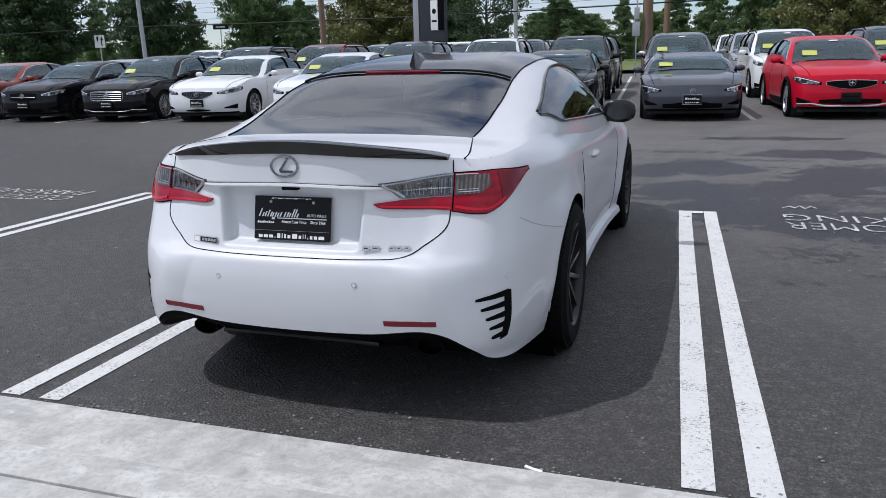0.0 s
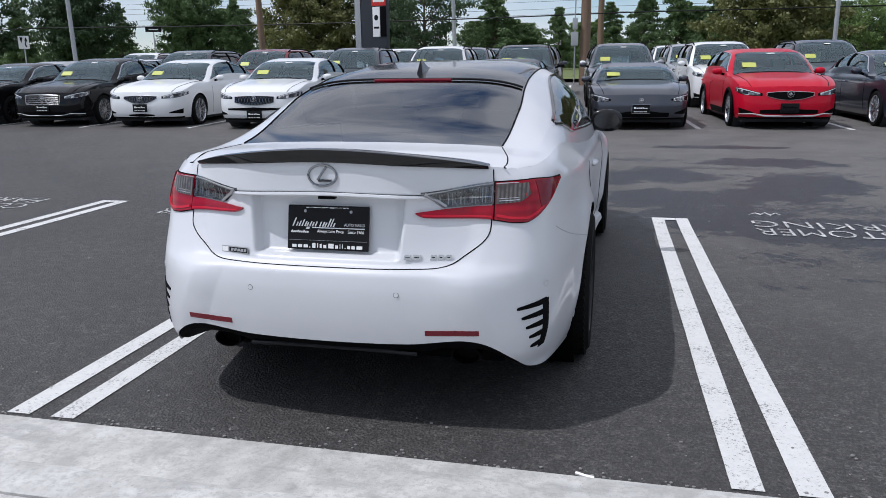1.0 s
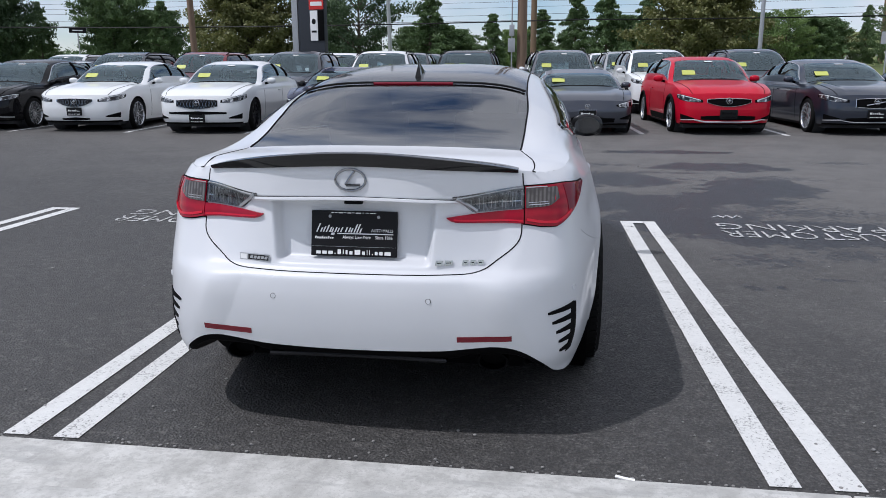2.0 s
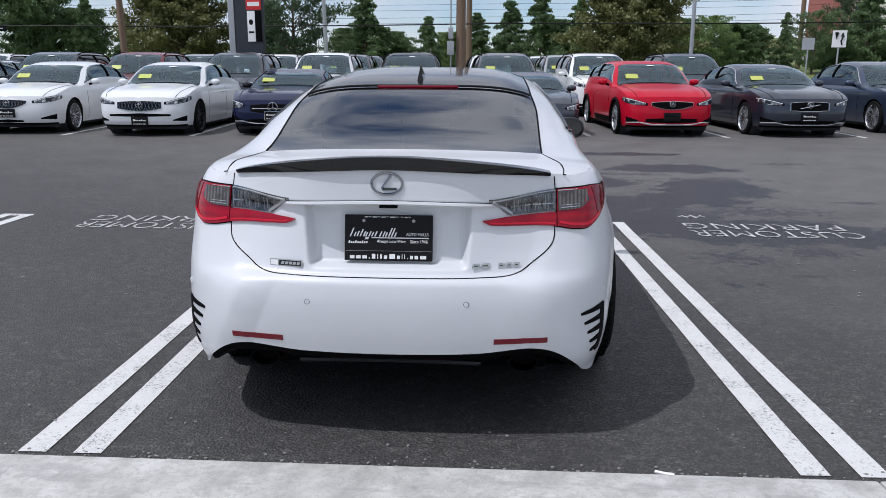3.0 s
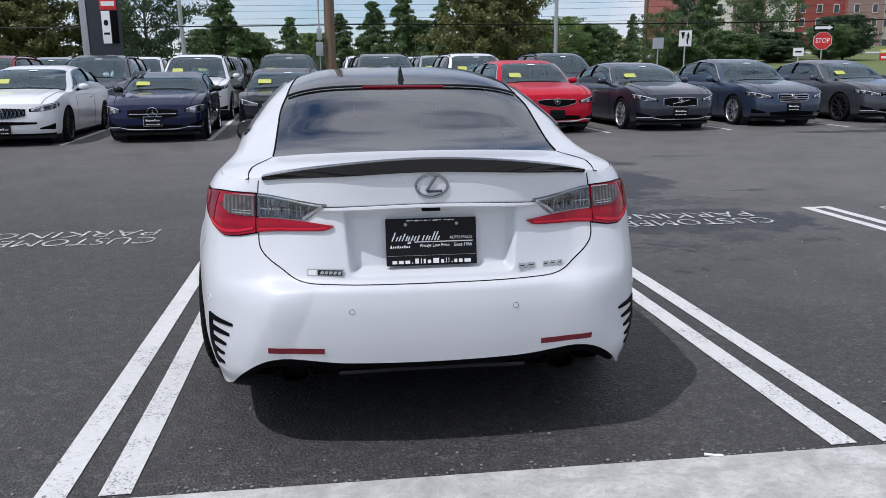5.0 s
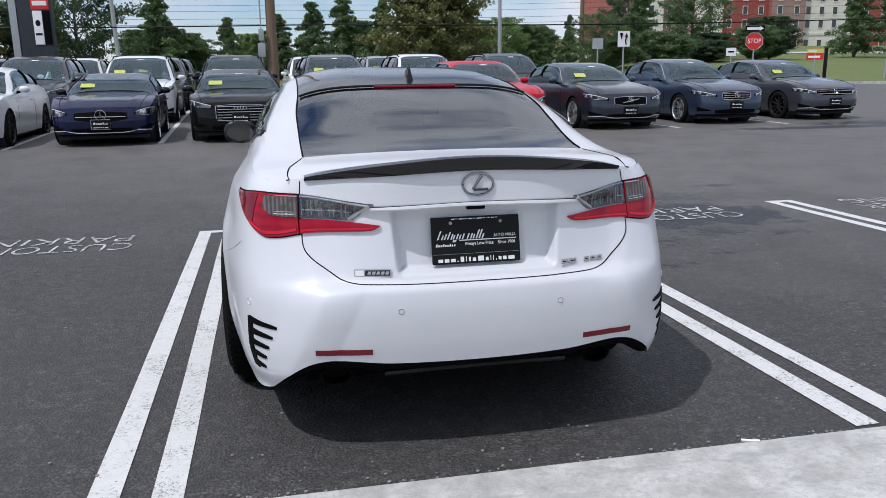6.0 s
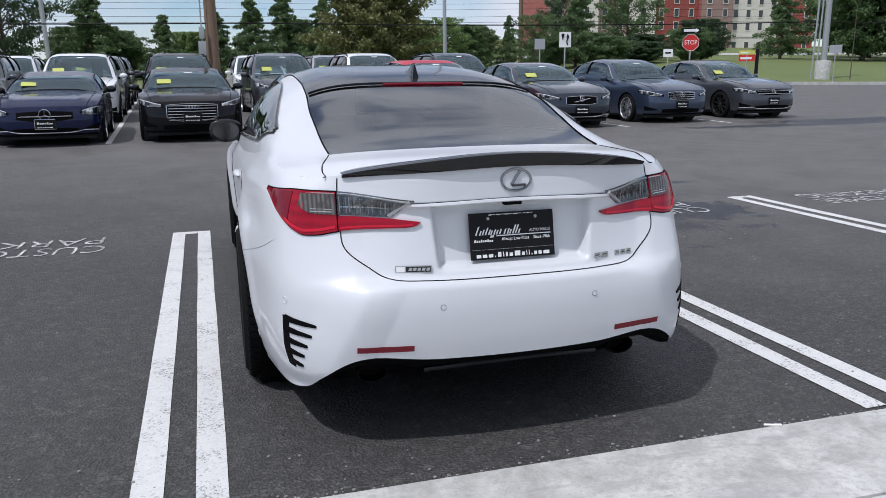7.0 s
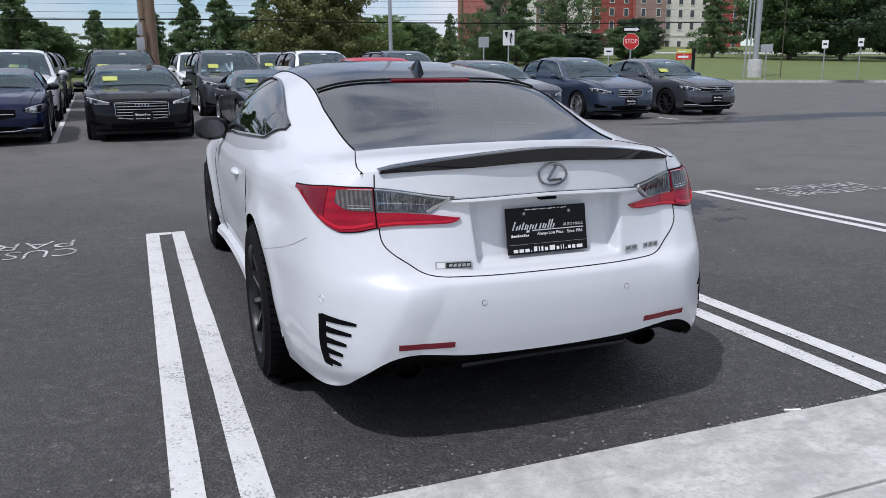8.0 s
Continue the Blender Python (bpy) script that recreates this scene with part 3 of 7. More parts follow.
def stripe(x0, y0, x1, y1, width=0.102, z=0.004):
    """One painted line from the kerb outwards."""
    n = max(2, int(abs(y1 - y0) / 0.5))
    rnd = random.Random(int(1000 * (x0 + 31 * y0)))
    d = Vector((x1 - x0, y1 - y0, 0)).normalized()
    nrm = Vector((d.y, -d.x, 0))
    verts, faces = [], []
    for k in range(n + 1):
        t = k / n
        p = Vector((x0 + (x1 - x0) * t, y0 + (y1 - y0) * t, 0))
        for sgn in (-1, 1):
            q = p + nrm * sgn * (width / 2 + rnd.uniform(-0.002, 0.002))
            verts.append((q.x, q.y, float(rise(q.x, q.y)) + z))
    faces = [(2 * k, 2 * k + 1, 2 * k + 3, 2 * k + 2) for k in range(n)]
    return verts, faces


def bay_mark(x_near, x_far, y_near=-0.12, y_far=4.38, gap=0.20):
    """A double line that is closed at its outer end."""
    verts, faces = [], []
    for off in (-gap / 2, gap / 2):
        v, f = stripe(x_near + off, y_near, x_far + off, y_far)
        faces += [tuple(k + len(verts) for k in q) for q in f]
        verts += v
    v, f = stripe(x_far - gap / 2 + 0.052, y_far - 0.045, x_far + gap / 2 - 0.052, y_far - 0.045, 0.09)
    faces += [tuple(k + len(verts) for k in q) for q in f]
    verts += v
    me = mesh_of("bay_stripe", verts, faces, False)
    ob = put("bay_stripe", me, STRIPE)
    return tagged(ob, "worn white double stripe between two parking bays", "road marking", STRIPE_GROUP, "structure")


for xn, xf in ((-7.02, -6.97), (-4.10, -4.05), (-1.155, -1.235), (1.562, 1.442), (4.42, 4.26), (7.25, 7.12)):
    bay_mark(xn, xf, -0.12, 4.48 if xf > 4 else 4.38)


def lettering(text, size, m, mat, name, parent=None, deep=0.002, align="CENTER", wide=1.0, label="", bold=0.0):
    cu = bpy.data.curves.new(name, "FONT")
    cu.body, cu.size, cu.align_x, cu.align_y, cu.extrude, cu.resolution_u = text, size, align, "CENTER", deep, 3
    cu.offset = bold
    tmp = bpy.data.objects.new(name, cu)
    scene.collection.objects.link(tmp)
    me = bpy.data.meshes.new_from_object(tmp.evaluated_get(bpy.context.evaluated_depsgraph_get()))
    bpy.data.objects.remove(tmp)
    me.transform(m @ Matrix.Diagonal((wide, 1, 1, 1)))
    return put(name, me, mat, parent, label)


for cx in (-8.30, -5.48, -2.56, 2.80, 5.55):
    for word, y, wide in (("CUSTOMER", 3.95, 0.745), ("PARKING", 4.26, 0.90)):
        h = float(rise(cx, y))
        ob = lettering(word, 0.37, pose(cx + (0 if word == "CUSTOMER" else -0.02), y, h + 0.004, 0, 0, 180 + TURN), OLD_PAINT, "bay_lettering", None, 0.001, "CENTER", wide, "", -0.004)
        tagged(ob, f"worn white word {word} painted on the asphalt", "road marking", "bay lettering", "structure")


# ---- the white coupe ----
def at_x(x, *ykeys):
    f = curve(*ykeys)
    return lambda z: (x + 0 * z, f(z))


def at_y(y, *xkeys):
    f = curve(*xkeys)
    return lambda z: (f(z), y + 0 * z)


rear_y = curve((0.2, 0.060), (0.34, 0.026), (0.45, 0.006), (0.54, 0.0), (0.60, 0.006), (0.64, 0.03), (0.75, 0.055), (0.87, 0.07), (0.95, 0.072), (1.0, 0.075))
corner_x = curve((0.23, 0.716), (0.3, 0.744), (0.4, 0.763), (0.55, 0.759), (0.7, 0.745), (0.8, 0.738), (0.9, 0.716), (1.0, 0.645))
corner_y = curve((0.23, 0.215), (0.4, 0.212), (0.55, 0.215), (0.8, 0.275), (0.9, 0.295), (1.0, 0.33))
rear_sweep = curve((0.3, 0.05), (0.55, 0.06), (0.8, 0.112), (0.9, 0.138), (1.0, 0.158))


def boot_dent(x, y, z):
    """The boot lid sits in from the bumper, and the plate's recess further in."""
    lid = smooth(0.612, 0.640, z) * (1 - smooth(0.50, 0.60, np.abs(x) - 0.35 * np.clip(z - 0.72, -0.12, 0))) * (1 - smooth(0.86, 0.885, z))
    rec = smooth(0.650, 0.668, z) * (1 - smooth(0.866, 0.878, z)) * (1 - smooth(0.255, 0.282, np.abs(x) - 0.09 * (z - 0.66)))
    near = (y < 0.35)
    # flared lips round the wheels
    for wy in (1.04, 3.73):
        r = np.hypot(y - wy, z - 0.335)
        x = x + (0.009 if wy < 2 else 0.016) * np.exp(-((r - 0.41) / 0.055) ** 2) * (np.abs(x) > 0.6) * smooth(0.25, 0.4, z)
    # facet that runs down the bumper from the lid's corner
    d = np.abs(x) - 0.505 - (0.64 - z) * 0.46
    fold = np.maximum(0, 1 - np.sqrt(d * d + 0.0002) / 0.13)
    y = y - 0.022 * fold * smooth(0.24, 0.32, z) * (1 - smooth(0.575, 0.66, z)) * (y < 0.45)
    # shoulder line from the lamp's tip towards the door, with a hollow under it
    along = smooth(0.42, 0.70, y) * (1 - smooth(1.7, 2.5, y)) * (np.abs(x) > 0.55)
    zr = 0.895 - 0.035 * (y - 0.5)
    x = x + along * (0.010 * np.maximum(0, 1 - np.abs(z - zr) / 0.07) - 0.012 * np.exp(-((z - zr + 0.12) / 0.05) ** 2) * (1 - smooth(1.0, 1.9, y)))
    return x, y + near * (0.016 * lid + 0.050 * rec)


coupe_posts = [
    lambda z: (0 * z, rear_y(z)),
    lambda z: (0.30 + 0 * z, rear_y(z) + 0.010),
    lambda z: (0.56 + 0 * z, rear_y(z) + rear_sweep(z)),
    lambda z: (corner_x(z), corner_y(z)),
    at_y(0.50, (0.18, 0.795), (0.25, 0.820), (0.35, 0.840), (0.45, 0.849), (0.60, 0.849), (0.724, 0.835), (0.88, 0.800), (0.95, 0.768), (1.0, 0.700)),
    at_y(1.04, (0.2, 0.862), (0.32, 0.890), (0.45, 0.908), (0.6, 0.912), (0.75, 0.895), (0.88, 0.84), (0.98, 0.765)),
    at_y(1.55, (0.2, 0.82), (0.35, 0.86), (0.5, 0.868), (0.7, 0.875), (0.82, 0.862), (0.95, 0.79)),
    at_y(2.30, (0.2, 0.80), (0.35, 0.845), (0.5, 0.855), (0.7, 0.875), (0.80, 0.868), (0.92, 0.80)),
    at_y(3.10, (0.2, 0.82), (0.35, 0.86), (0.5, 0.87), (0.7, 0.88), (0.82, 0.86), (0.92, 0.79)),
    at_y(3.73, (0.2, 0.88), (0.45, 0.91), (0.6, 0.905), (0.75, 0.88), (0.9, 0.78)),
    at_y(4.25, (0.2, 0.82), (0.5, 0.85), (0.7, 0.80), (0.85, 0.70)),
    at_x(0.62, (0.2, 4.46), (0.45, 4.54), (0.6, 4.52), (0.75, 4.45)),
    at_x(0.30, (0.2, 4.56), (0.45, 4.65), (0.6, 4.62), (0.75, 4.54)),
    at_x(0.0, (0.2, 4.58), (0.45, 4.68), (0.6, 4.64), (0.75, 4.55)),
]
COUPE_LOW = [0.345, 0.35, 0.362, 0.232, 0.190, 0.18, 0.17, 0.17, 0.17, 0.18, 0.18, 0.18, 0.18, 0.18]
COUPE_HIGH = [1.0, 0.995, 0.970, 0.957, 0.970, 0.978, 0.928, 0.878, 0.868, 0.865, 0.82, 0.72, 0.68, 0.68]
coupe_shell = Shell(coupe_posts, COUPE_LOW, COUPE_HIGH, (3, 11),
    curve((0.30, 1.005), (0.42, 1.02), (0.60, 1.02), (0.64, 1.028), (0.95, 1.145), (1.28, 1.245), (1.6, 1.31), (2.2, 1.352), (2.7, 1.31), (3.05, 1.17), (3.4, 1.01), (4.0, 0.90), (4.4, 0.76)),
    curve((0.3, 2.8), (0.55, 2.8), (0.75, 3.2), (1.0, 3.8), (1.2, 4.5), (2.5, 4.4), (3.3, 3.0), (4.0, 2.4)),
    curve((0.3, 0.76), (0.62, 0.748), (0.8, 0.750), (1.03, 0.743), (1.3, 0.705), (1.6, 0.68), (2.2, 0.66), (2.7, 0.68), (3.4, 0.85), (4.5, 0.85)), boot_dent, 24)


def cabin_parts(sh, car, ys, spans, roof_span, roof_mat, body_mat, dlo, s_low, pane_mat, body_extra, counts=(14, 2, 6, 3), screen_mat=None, sharp=35):
    """Splits the top surface into panes, roof and painted metal. spans: (name, y0, y1) of the front and rear panes;
    dlo: s of the side windows' upper edge as a function of y, with their span."""
    ge = sh.glass_edge
    screen_mat = screen_mat or PANE
    up, ya, yb = dlo
    lo = s_low if callable(s_low) else (lambda y: s_low)
    hi = lambda y: float(np.clip(up(y), ge(y) + 0.012, lo(y) - 0.0005))
    verts, m = sh.top_grid(ys, [ge, hi, lo], counts)
    c1, c2, c3 = counts[0], counts[0] + counts[1], counts[0] + counts[1] + counts[2]
    groups = {"body": [], "roof": [], "side": []}
    for n, *_ in spans:
        groups[n] = []
    for i in range(len(ys) - 1):
        y = (ys[i] + ys[i + 1]) / 2
        for j in range(m - 1):
            q = (i * m + j, i * m + j + 1, (i + 1) * m + j + 1, (i + 1) * m + j)
            g = "body"
            if j < c1:
                for n, a, b in spans:
                    if a < y < b:
                        g = n
                if roof_span[0] < y < roof_span[1]:
                    g = "roof"
            elif c2 <= j < c3 and ya < y < yb and lo(y) - hi(y) > 0.004:
                g = "side"
            groups[g].append(q)
    bv, bf = body_extra
    off = len(bv)
    allv = np.vstack([bv, verts])
    body = skin("body", allv, list(bf) + [tuple(off + k for k in f) for f in groups["body"]], body_mat, car, sharp=sharp)
    skin("roof", verts, groups["roof"], roof_mat, car)
    for n, *_ in spans:
        skin(n, verts, groups[n], BLACK_TRIM if n == "cowl_panel" else screen_mat, car)
    for sgn in (1, -1):
        skin("side_window", verts * np.array([sgn, 1, 1]), groups["side"], pane_mat, car, both=False)
    return body


def rows_of(n, y0, y1, *must):
    ys = sorted(list(np.linspace(y0, y1, n)) + list(must))
    out = [ys[0]]
    for y in ys[1:]:
        if y - out[-1] > 1e-4:
            out.append(y)
    return out


coupe = thing("coupe_car", "white two-door coupe with black roof, spoiler and wheels", "car")
sv, sf = coupe_shell.side_grid([40, 30, 18, 16, 26, 24, 14, 12, 18, 20, 8, 6, 6], 88, [(1.04, 0.335), (3.73, 0.335)], 0.372)
run = coupe_shell.run
dlo_up = curve((1.10, 0.925), (1.25, 0.897), (1.45, 0.848), (1.70, 0.79), (1.95, 0.752), (2.3, 0.74), (2.7, 0.76), (3.0, 0.84), (3.12, 0.968))
dlo_low = curve((1.10, 0.928), (1.16, 0.940), (1.42, 0.975), (3.2, 0.975))
cabin_parts(coupe_shell, coupe, rows_of(70, run[0, 1], run[-1, 1], 0.62, 1.30, 2.62, 3.36, 1.10, 1.16, 1.42, 3.12), [("rear_window", 0.62, 1.30), ("windscreen", 2.62, 3.36)],
    (1.30, 2.62), BLACK_GLOSS, WHITE_PEARL, (dlo_up, 1.10, 3.12), dlo_low, PANE_DARK, (sv, sf), sharp=62)
for x in (0.80, -0.80):
    for y in (1.04, 3.73):
        wheel(coupe, x, y, 0.335, 0.335, 0.235, RIM_BLACK, 10, 1 if x > 0 else -1)
bm = bmesh.new()
box(bm, -0.60, 0.46, 0.135, 0.60, 4.30, 0.55, 0.03)
put_bm("underbody", bm, BLACK_TRIM, coupe)
for sgn in (1, -1):
    for y in (1.04, 3.73):
        bm = bmesh.new()
        lathe(bm, [(0.380, 0.155 * sgn), (0.380, -0.1 * sgn), (0.05, -0.1 * sgn)], 40, pose(sgn * 0.70, y, 0.335))
        put_bm("wheel_arch_liner", bm, BLACK_TRIM, coupe)


def u_x(x, z):
    return coupe_shell.u_at_x(x, z)


# lower valance, exhausts
bm = bmesh.new()
cols = []
for x in np.linspace(-0.68, 0.68, 41):
    u = u_x(abs(x), 0.40)
    edge = coupe_shell.side(u, np.array([0.0]))[0]
    zb = 0.272 + 0.020 * smooth(0.34, 0.42, abs(x)) + 0.02 * smooth(0.55, 0.68, abs(x))
    cols.append([bm.verts.new((x, edge[1] + d, z)) for d, z in ((0.012, edge[2] + 0.01), (0.022, edge[2] - 0.006), (0.035, edge[2] - 0.03), (0.08, min(zb + 0.02, edge[2] - 0.05)), (0.14, min(zb, edge[2] - 0.06)), (0.5, 0.2))])
for a, b in zip(cols, cols[1:]):
    for k in range(5):
        bm.faces.new((a[k], b[k], b[k + 1], a[k + 1]))
put_bm("valance", bm, BLACK_TRIM, coupe, "matt black rear valance")
for sgn in (1, -1):
    bm = bmesh.new()
    lathe(bm, [(0.0, -0.05), (0.038, -0.05), (0.042, 0.0), (0.048, 0.0), (0.048, -0.3), (0.0, -0.3)], 24, pose(sgn * 0.49, 0.19, 0.262, 0, 0, -90) @ Matrix.Diagonal((1, 1.2, 0.75, 1)))
    put_bm("exhaust_tip", bm, BLACK_TRIM, coupe, "dark oval exhaust tip")
bm = bmesh.new()
lip = [(0.033 * k, 0.312 - 0.10 * (0.033 * k) ** 2) for k in range(-10, 11)]
rings = [[bm.verts.new((x, 0.070 + 0.14 * x * x + dy, z + dz)) for dy, dz in ((0.0, 0.0), (-0.004, -0.006), (0.0, -0.014), (0.06, -0.02), (0.06, 0.0))] for x, z in lip]
for a, b in zip(rings, rings[1:]):
    for k in range(5):
        bm.faces.new((a[k], b[k], b[(k + 1) % 5], a[(k + 1) % 5]))
put_bm("diffuser_lip", bm, RIM_BLACK, coupe, "gloss black diffuser edge")

# spoiler along the lid's edge
bm = bmesh.new()
rings = []
for x in np.linspace(-0.57, 0.57, 61):
    a = abs(x) / 0.57
    u = u_x(min(abs(x), 0.60), 0.965)
    p = coupe_shell.side(u, np.array([1.0]))[0]
    high = 0.043 * (1 - 0.80 * a**2.4) + 0.001
    z0 = 0.999 - 0.034 * a**1.9
    sec = ((0.03, z0 - 0.006), (-0.012, z0 - 0.004), (-0.022, z0 + high * 0.5), (-0.024, z0 + high * 0.92), (-0.012, z0 + high), (0.05, z0 + high * 0.82 + 0.004), (0.11, z0 + high * 0.45 + 0.006), (0.12, z0))
    rings.append([bm.verts.new((x, p[1] + dy, z)) for dy, z in sec])
for a, b in zip(rings, rings[1:]):
    for k in range(8):
        bm.faces.new((a[k], b[k], b[(k + 1) % 8], a[(k + 1) % 8]))
bm.faces.new(rings[0])
bm.faces.new(rings[-1][::-1])
put_bm("spoiler", bm, BLACK_LIP, coupe, "gloss black lip spoiler", 30)

# tail lamps
UL = [u_x(0.330, 0.815), u_x(0.365, 0.885), u_x(0.590, 0.85)]


def lamp_piece(u0, u1, low, high):
    return lambda t: (u0 + (u1 - u0) * t, float(low(u0 + (u1 - u0) * t)), float(high(u0 + (u1 - u0) * t)))


UT, UD = u_x(0.356, 0.80), u_x(0.432, 0.83)
red_low = curve((UL[0], 0.814), (UT, 0.800), (UD, 0.795), (UL[2], 0.786), (2.5, 0.774), (2.74, 0.772), (2.92, 0.783), (3.3, 0.822), (4.0, 0.896))
red_high = curve((UL[0], 0.818), (UT, 0.821), (UD, 0.828), (UL[2] + 0.05, 0.834))
lamp_top = curve((UL[1], 0.887), (UL[2], 0.912), (3.0, 0.914), (4.0, 0.903))
clear_low = curve((UL[1], 0.883), (UD, 0.833), (UL[2], 0.838))
for sgn in (1, -1):
    lamp = thing_part("tail_lamp", coupe)
    patch(coupe_shell, lamp_piece(UL[1] - 0.05, UL[2], lambda u: float(clear_low(u)) - 0.004 * (u < UD), lambda u: float(lamp_top(u)) + 0.004), DARK_CHROME, "lamp_surround", lamp, 0.0025, 0.02, sgn, 6, 16)
    patch(coupe_shell, lamp_piece(UL[2], 4.03, lambda u: float(red_low(u)) - 0.003, lambda u: float(lamp_top(u)) + 0.005), BLACK_TRIM, "lamp_surround", lamp, 0.004, 0.02, sgn, 8, 24)
    patch(coupe_shell, lamp_piece(UL[0], UL[2], red_low, red_high), RED_LENS, "red_lens", lamp, 0.010, 0.02, sgn, 5, 20)
    patch(coupe_shell, lamp_piece(UL[1] + 0.02, UL[2], clear_low, lambda u: float(lamp_top(u)) - 0.005), CLEAR_LENS, "reflector", lamp, 0.003, 0.02, sgn, 8, 16)
    for k in range(15):
        ur = UL[1] + 0.16 + (UL[2] - UL[1] - 0.20) * k / 14
        zl, zh = float(clear_low(ur)) + 0.006, float(lamp_top(ur)) - 0.012
        if zh - zl > 0.012:
            zl += (0.0, 0.010, 0.004)[k % 3]
            patch(coupe_shell, lambda t: (ur + 0.014 * t, zl, zh), (STEEL, LAMP_IN, SILVER_TRIM)[k % 3], "rib", lamp, 0.0045, 0.006, sgn, 2, 1)
    patch(coupe_shell, lamp_piece(UD + 0.10, UL[2] - 0.05, lambda u: 0.862, lambda u: 0.867), CHROME, "rib", lamp, 0.005, 0.006, sgn, 1, 8)
    patch(coupe_shell, lamp_piece(UL[1] + 0.02, UL[2] - 0.004, clear_low, lambda u: float(lamp_top(u)) - 0.004), LENS, "clear_lens", lamp, 0.0075, 0.0, sgn, 8, 16)
    seam(coupe_shell, [(UL[1] + (UD - UL[1]) * k / 8, 0.884 - 0.048 * k / 8) for k in range(9)], 0.0075, "bright_strip", lamp, STEEL, sgn, 0.004)
    seam(coupe_shell, [(UL[1] + (UL[2] - UL[1]) * k / 10, float(lamp_top(UL[1] + (UL[2] - UL[1]) * k / 10)) - 0.004) for k in range(11)], 0.0035, "bright_strip", lamp, STEEL, sgn, 0.004)
    patch(coupe_shell, lamp_piece(UL[2] + 0.02, 4.0, red_low, lamp_top), RED_LENS, "red_lens", lamp, 0.008, 0.02, sgn, 10, 30)
    patch(coupe_shell, lamp_piece(3.08, 3.93, lambda u: float(red_low(u)) + 0.010, lambda u: float(lamp_top(u)) - 0.004), RED_DEEP, "outer_red_lens", lamp, 0.010, 0.01, sgn, 5, 16)
    seam(coupe_shell, [(UL[2] + 0.05 + (4.0 - UL[2] - 0.05) * k / 12, float(lamp_top(UL[2] + 0.05 + (4.0 - UL[2] - 0.05) * k / 12)) - 0.003) for k in range(13)], 0.003, "bright_strip", lamp, STEEL, sgn, 0.007)
    patch(coupe_shell, lamp_piece(UL[2] + 0.03, 2.88, curve((2.0, 0.836), (2.6, 0.842), (2.9, 0.868)), curve((2.0, 0.904), (2.9, 0.906))), SMOKED, "smoked_lens", lamp, 0.011, 0.01, sgn, 6, 10)
    seam(coupe_shell, [(UL[2] + 0.10 + 0.40 * k / 6, 0.850 + 0.002 * k / 6) for k in range(7)], 0.0022, "bright_strip", lamp, CHROME, sgn, 0.012)
    seam(coupe_shell, [(UL[2] + 0.10 + 0.40 * k / 6, 0.858 + 0.002 * k / 6) for k in range(7)], 0.0014, "bright_strip", lamp, CHROME, sgn, 0.012)
    seam(coupe_shell, [(2.90 - 0.02 * k, 0.904 - 0.008 * k) for k in range(6)], 0.0022, "bright_strip", lamp, RED_GUIDE, sgn, 0.012)

    patch(coupe_shell, lamp_piece(UL[0] + 0.08, UL[2] - 0.02, lambda u: float(red_low(u)) + 0.005, lambda u: float(red_low(u)) + 0.011), RED_GUIDE, "light_guide", lamp, 0.0115, 0.01, sgn, 3, 16)
    patch(coupe_shell, lamp_piece(UL[2] + 0.05, 3.15, lambda u: float(red_low(u)) + 0.009, lambda u: float(red_low(u)) + 0.018), RED_GUIDE, "light_guide", lamp, 0.0115, 0.01, sgn, 3, 16)

# rear reflectors, sensors, vents
for sgn in (1, -1):
    patch(coupe_shell, lambda t: (u_x(0.375 + 0.19 * t, 0.40), 0.388 + 0.004 * t, 0.408 + 0.004 * t), RED_DEEP, "reflector", coupe, 0.002, 0.01, sgn, 3, 10)
    for x in (0.278,):
        p = coupe_shell.side_at(u_x(x, 0.54), 0.54)
        sensor = thing_part("parking_sensor", coupe)
        bm = bmesh.new()
        lathe(bm, [(0.0, 0.002), (0.0080, 0.002), (0.0088, 0.0)], 20, pose(sgn * p[0], p[1], p[2], 0, 0, -90))
        put_bm("disc", bm, WHITE_PEARL, sensor)
        bm = bmesh.new()
        tube(bm, [(sgn * p[0] + 0.0090 * math.cos(k * math.pi / 12), p[1] - 0.0005, p[2] + 0.0090 * math.sin(k * math.pi / 12)) for k in range(25)], 0.0008, 5, False)
        put_bm("ring", bm, BLACK_TRIM, sensor)
    vent = thing_part("side_vent", coupe)
    u_a, u_b = 2.58, 3.20
    patch(coupe_shell, lambda t: (u_b - 0.14 + 0.14 * t, 0.306 + 0.006 * t, 0.490), BLACK_TRIM, "vent_frame", vent, 0.003, 0.02, sgn, 12, 3)
    # slots are raised black strips; their shaded depth is only colour
    for k in range(5):
        zc = 0.474 - 0.038 * k
        ua = u_a + 0.075 * k
        patch(coupe_shell, lambda t: (ua + (u_b - 0.06 - ua) * t, zc - 0.004 - 0.008 * t**0.6 + 0.010 * t, zc + 0.004 + 0.004 * t**0.6 + 0.012 * t), BLACK_TRIM, "slot", vent, 0.004, 0.02, sgn, 3, 10)

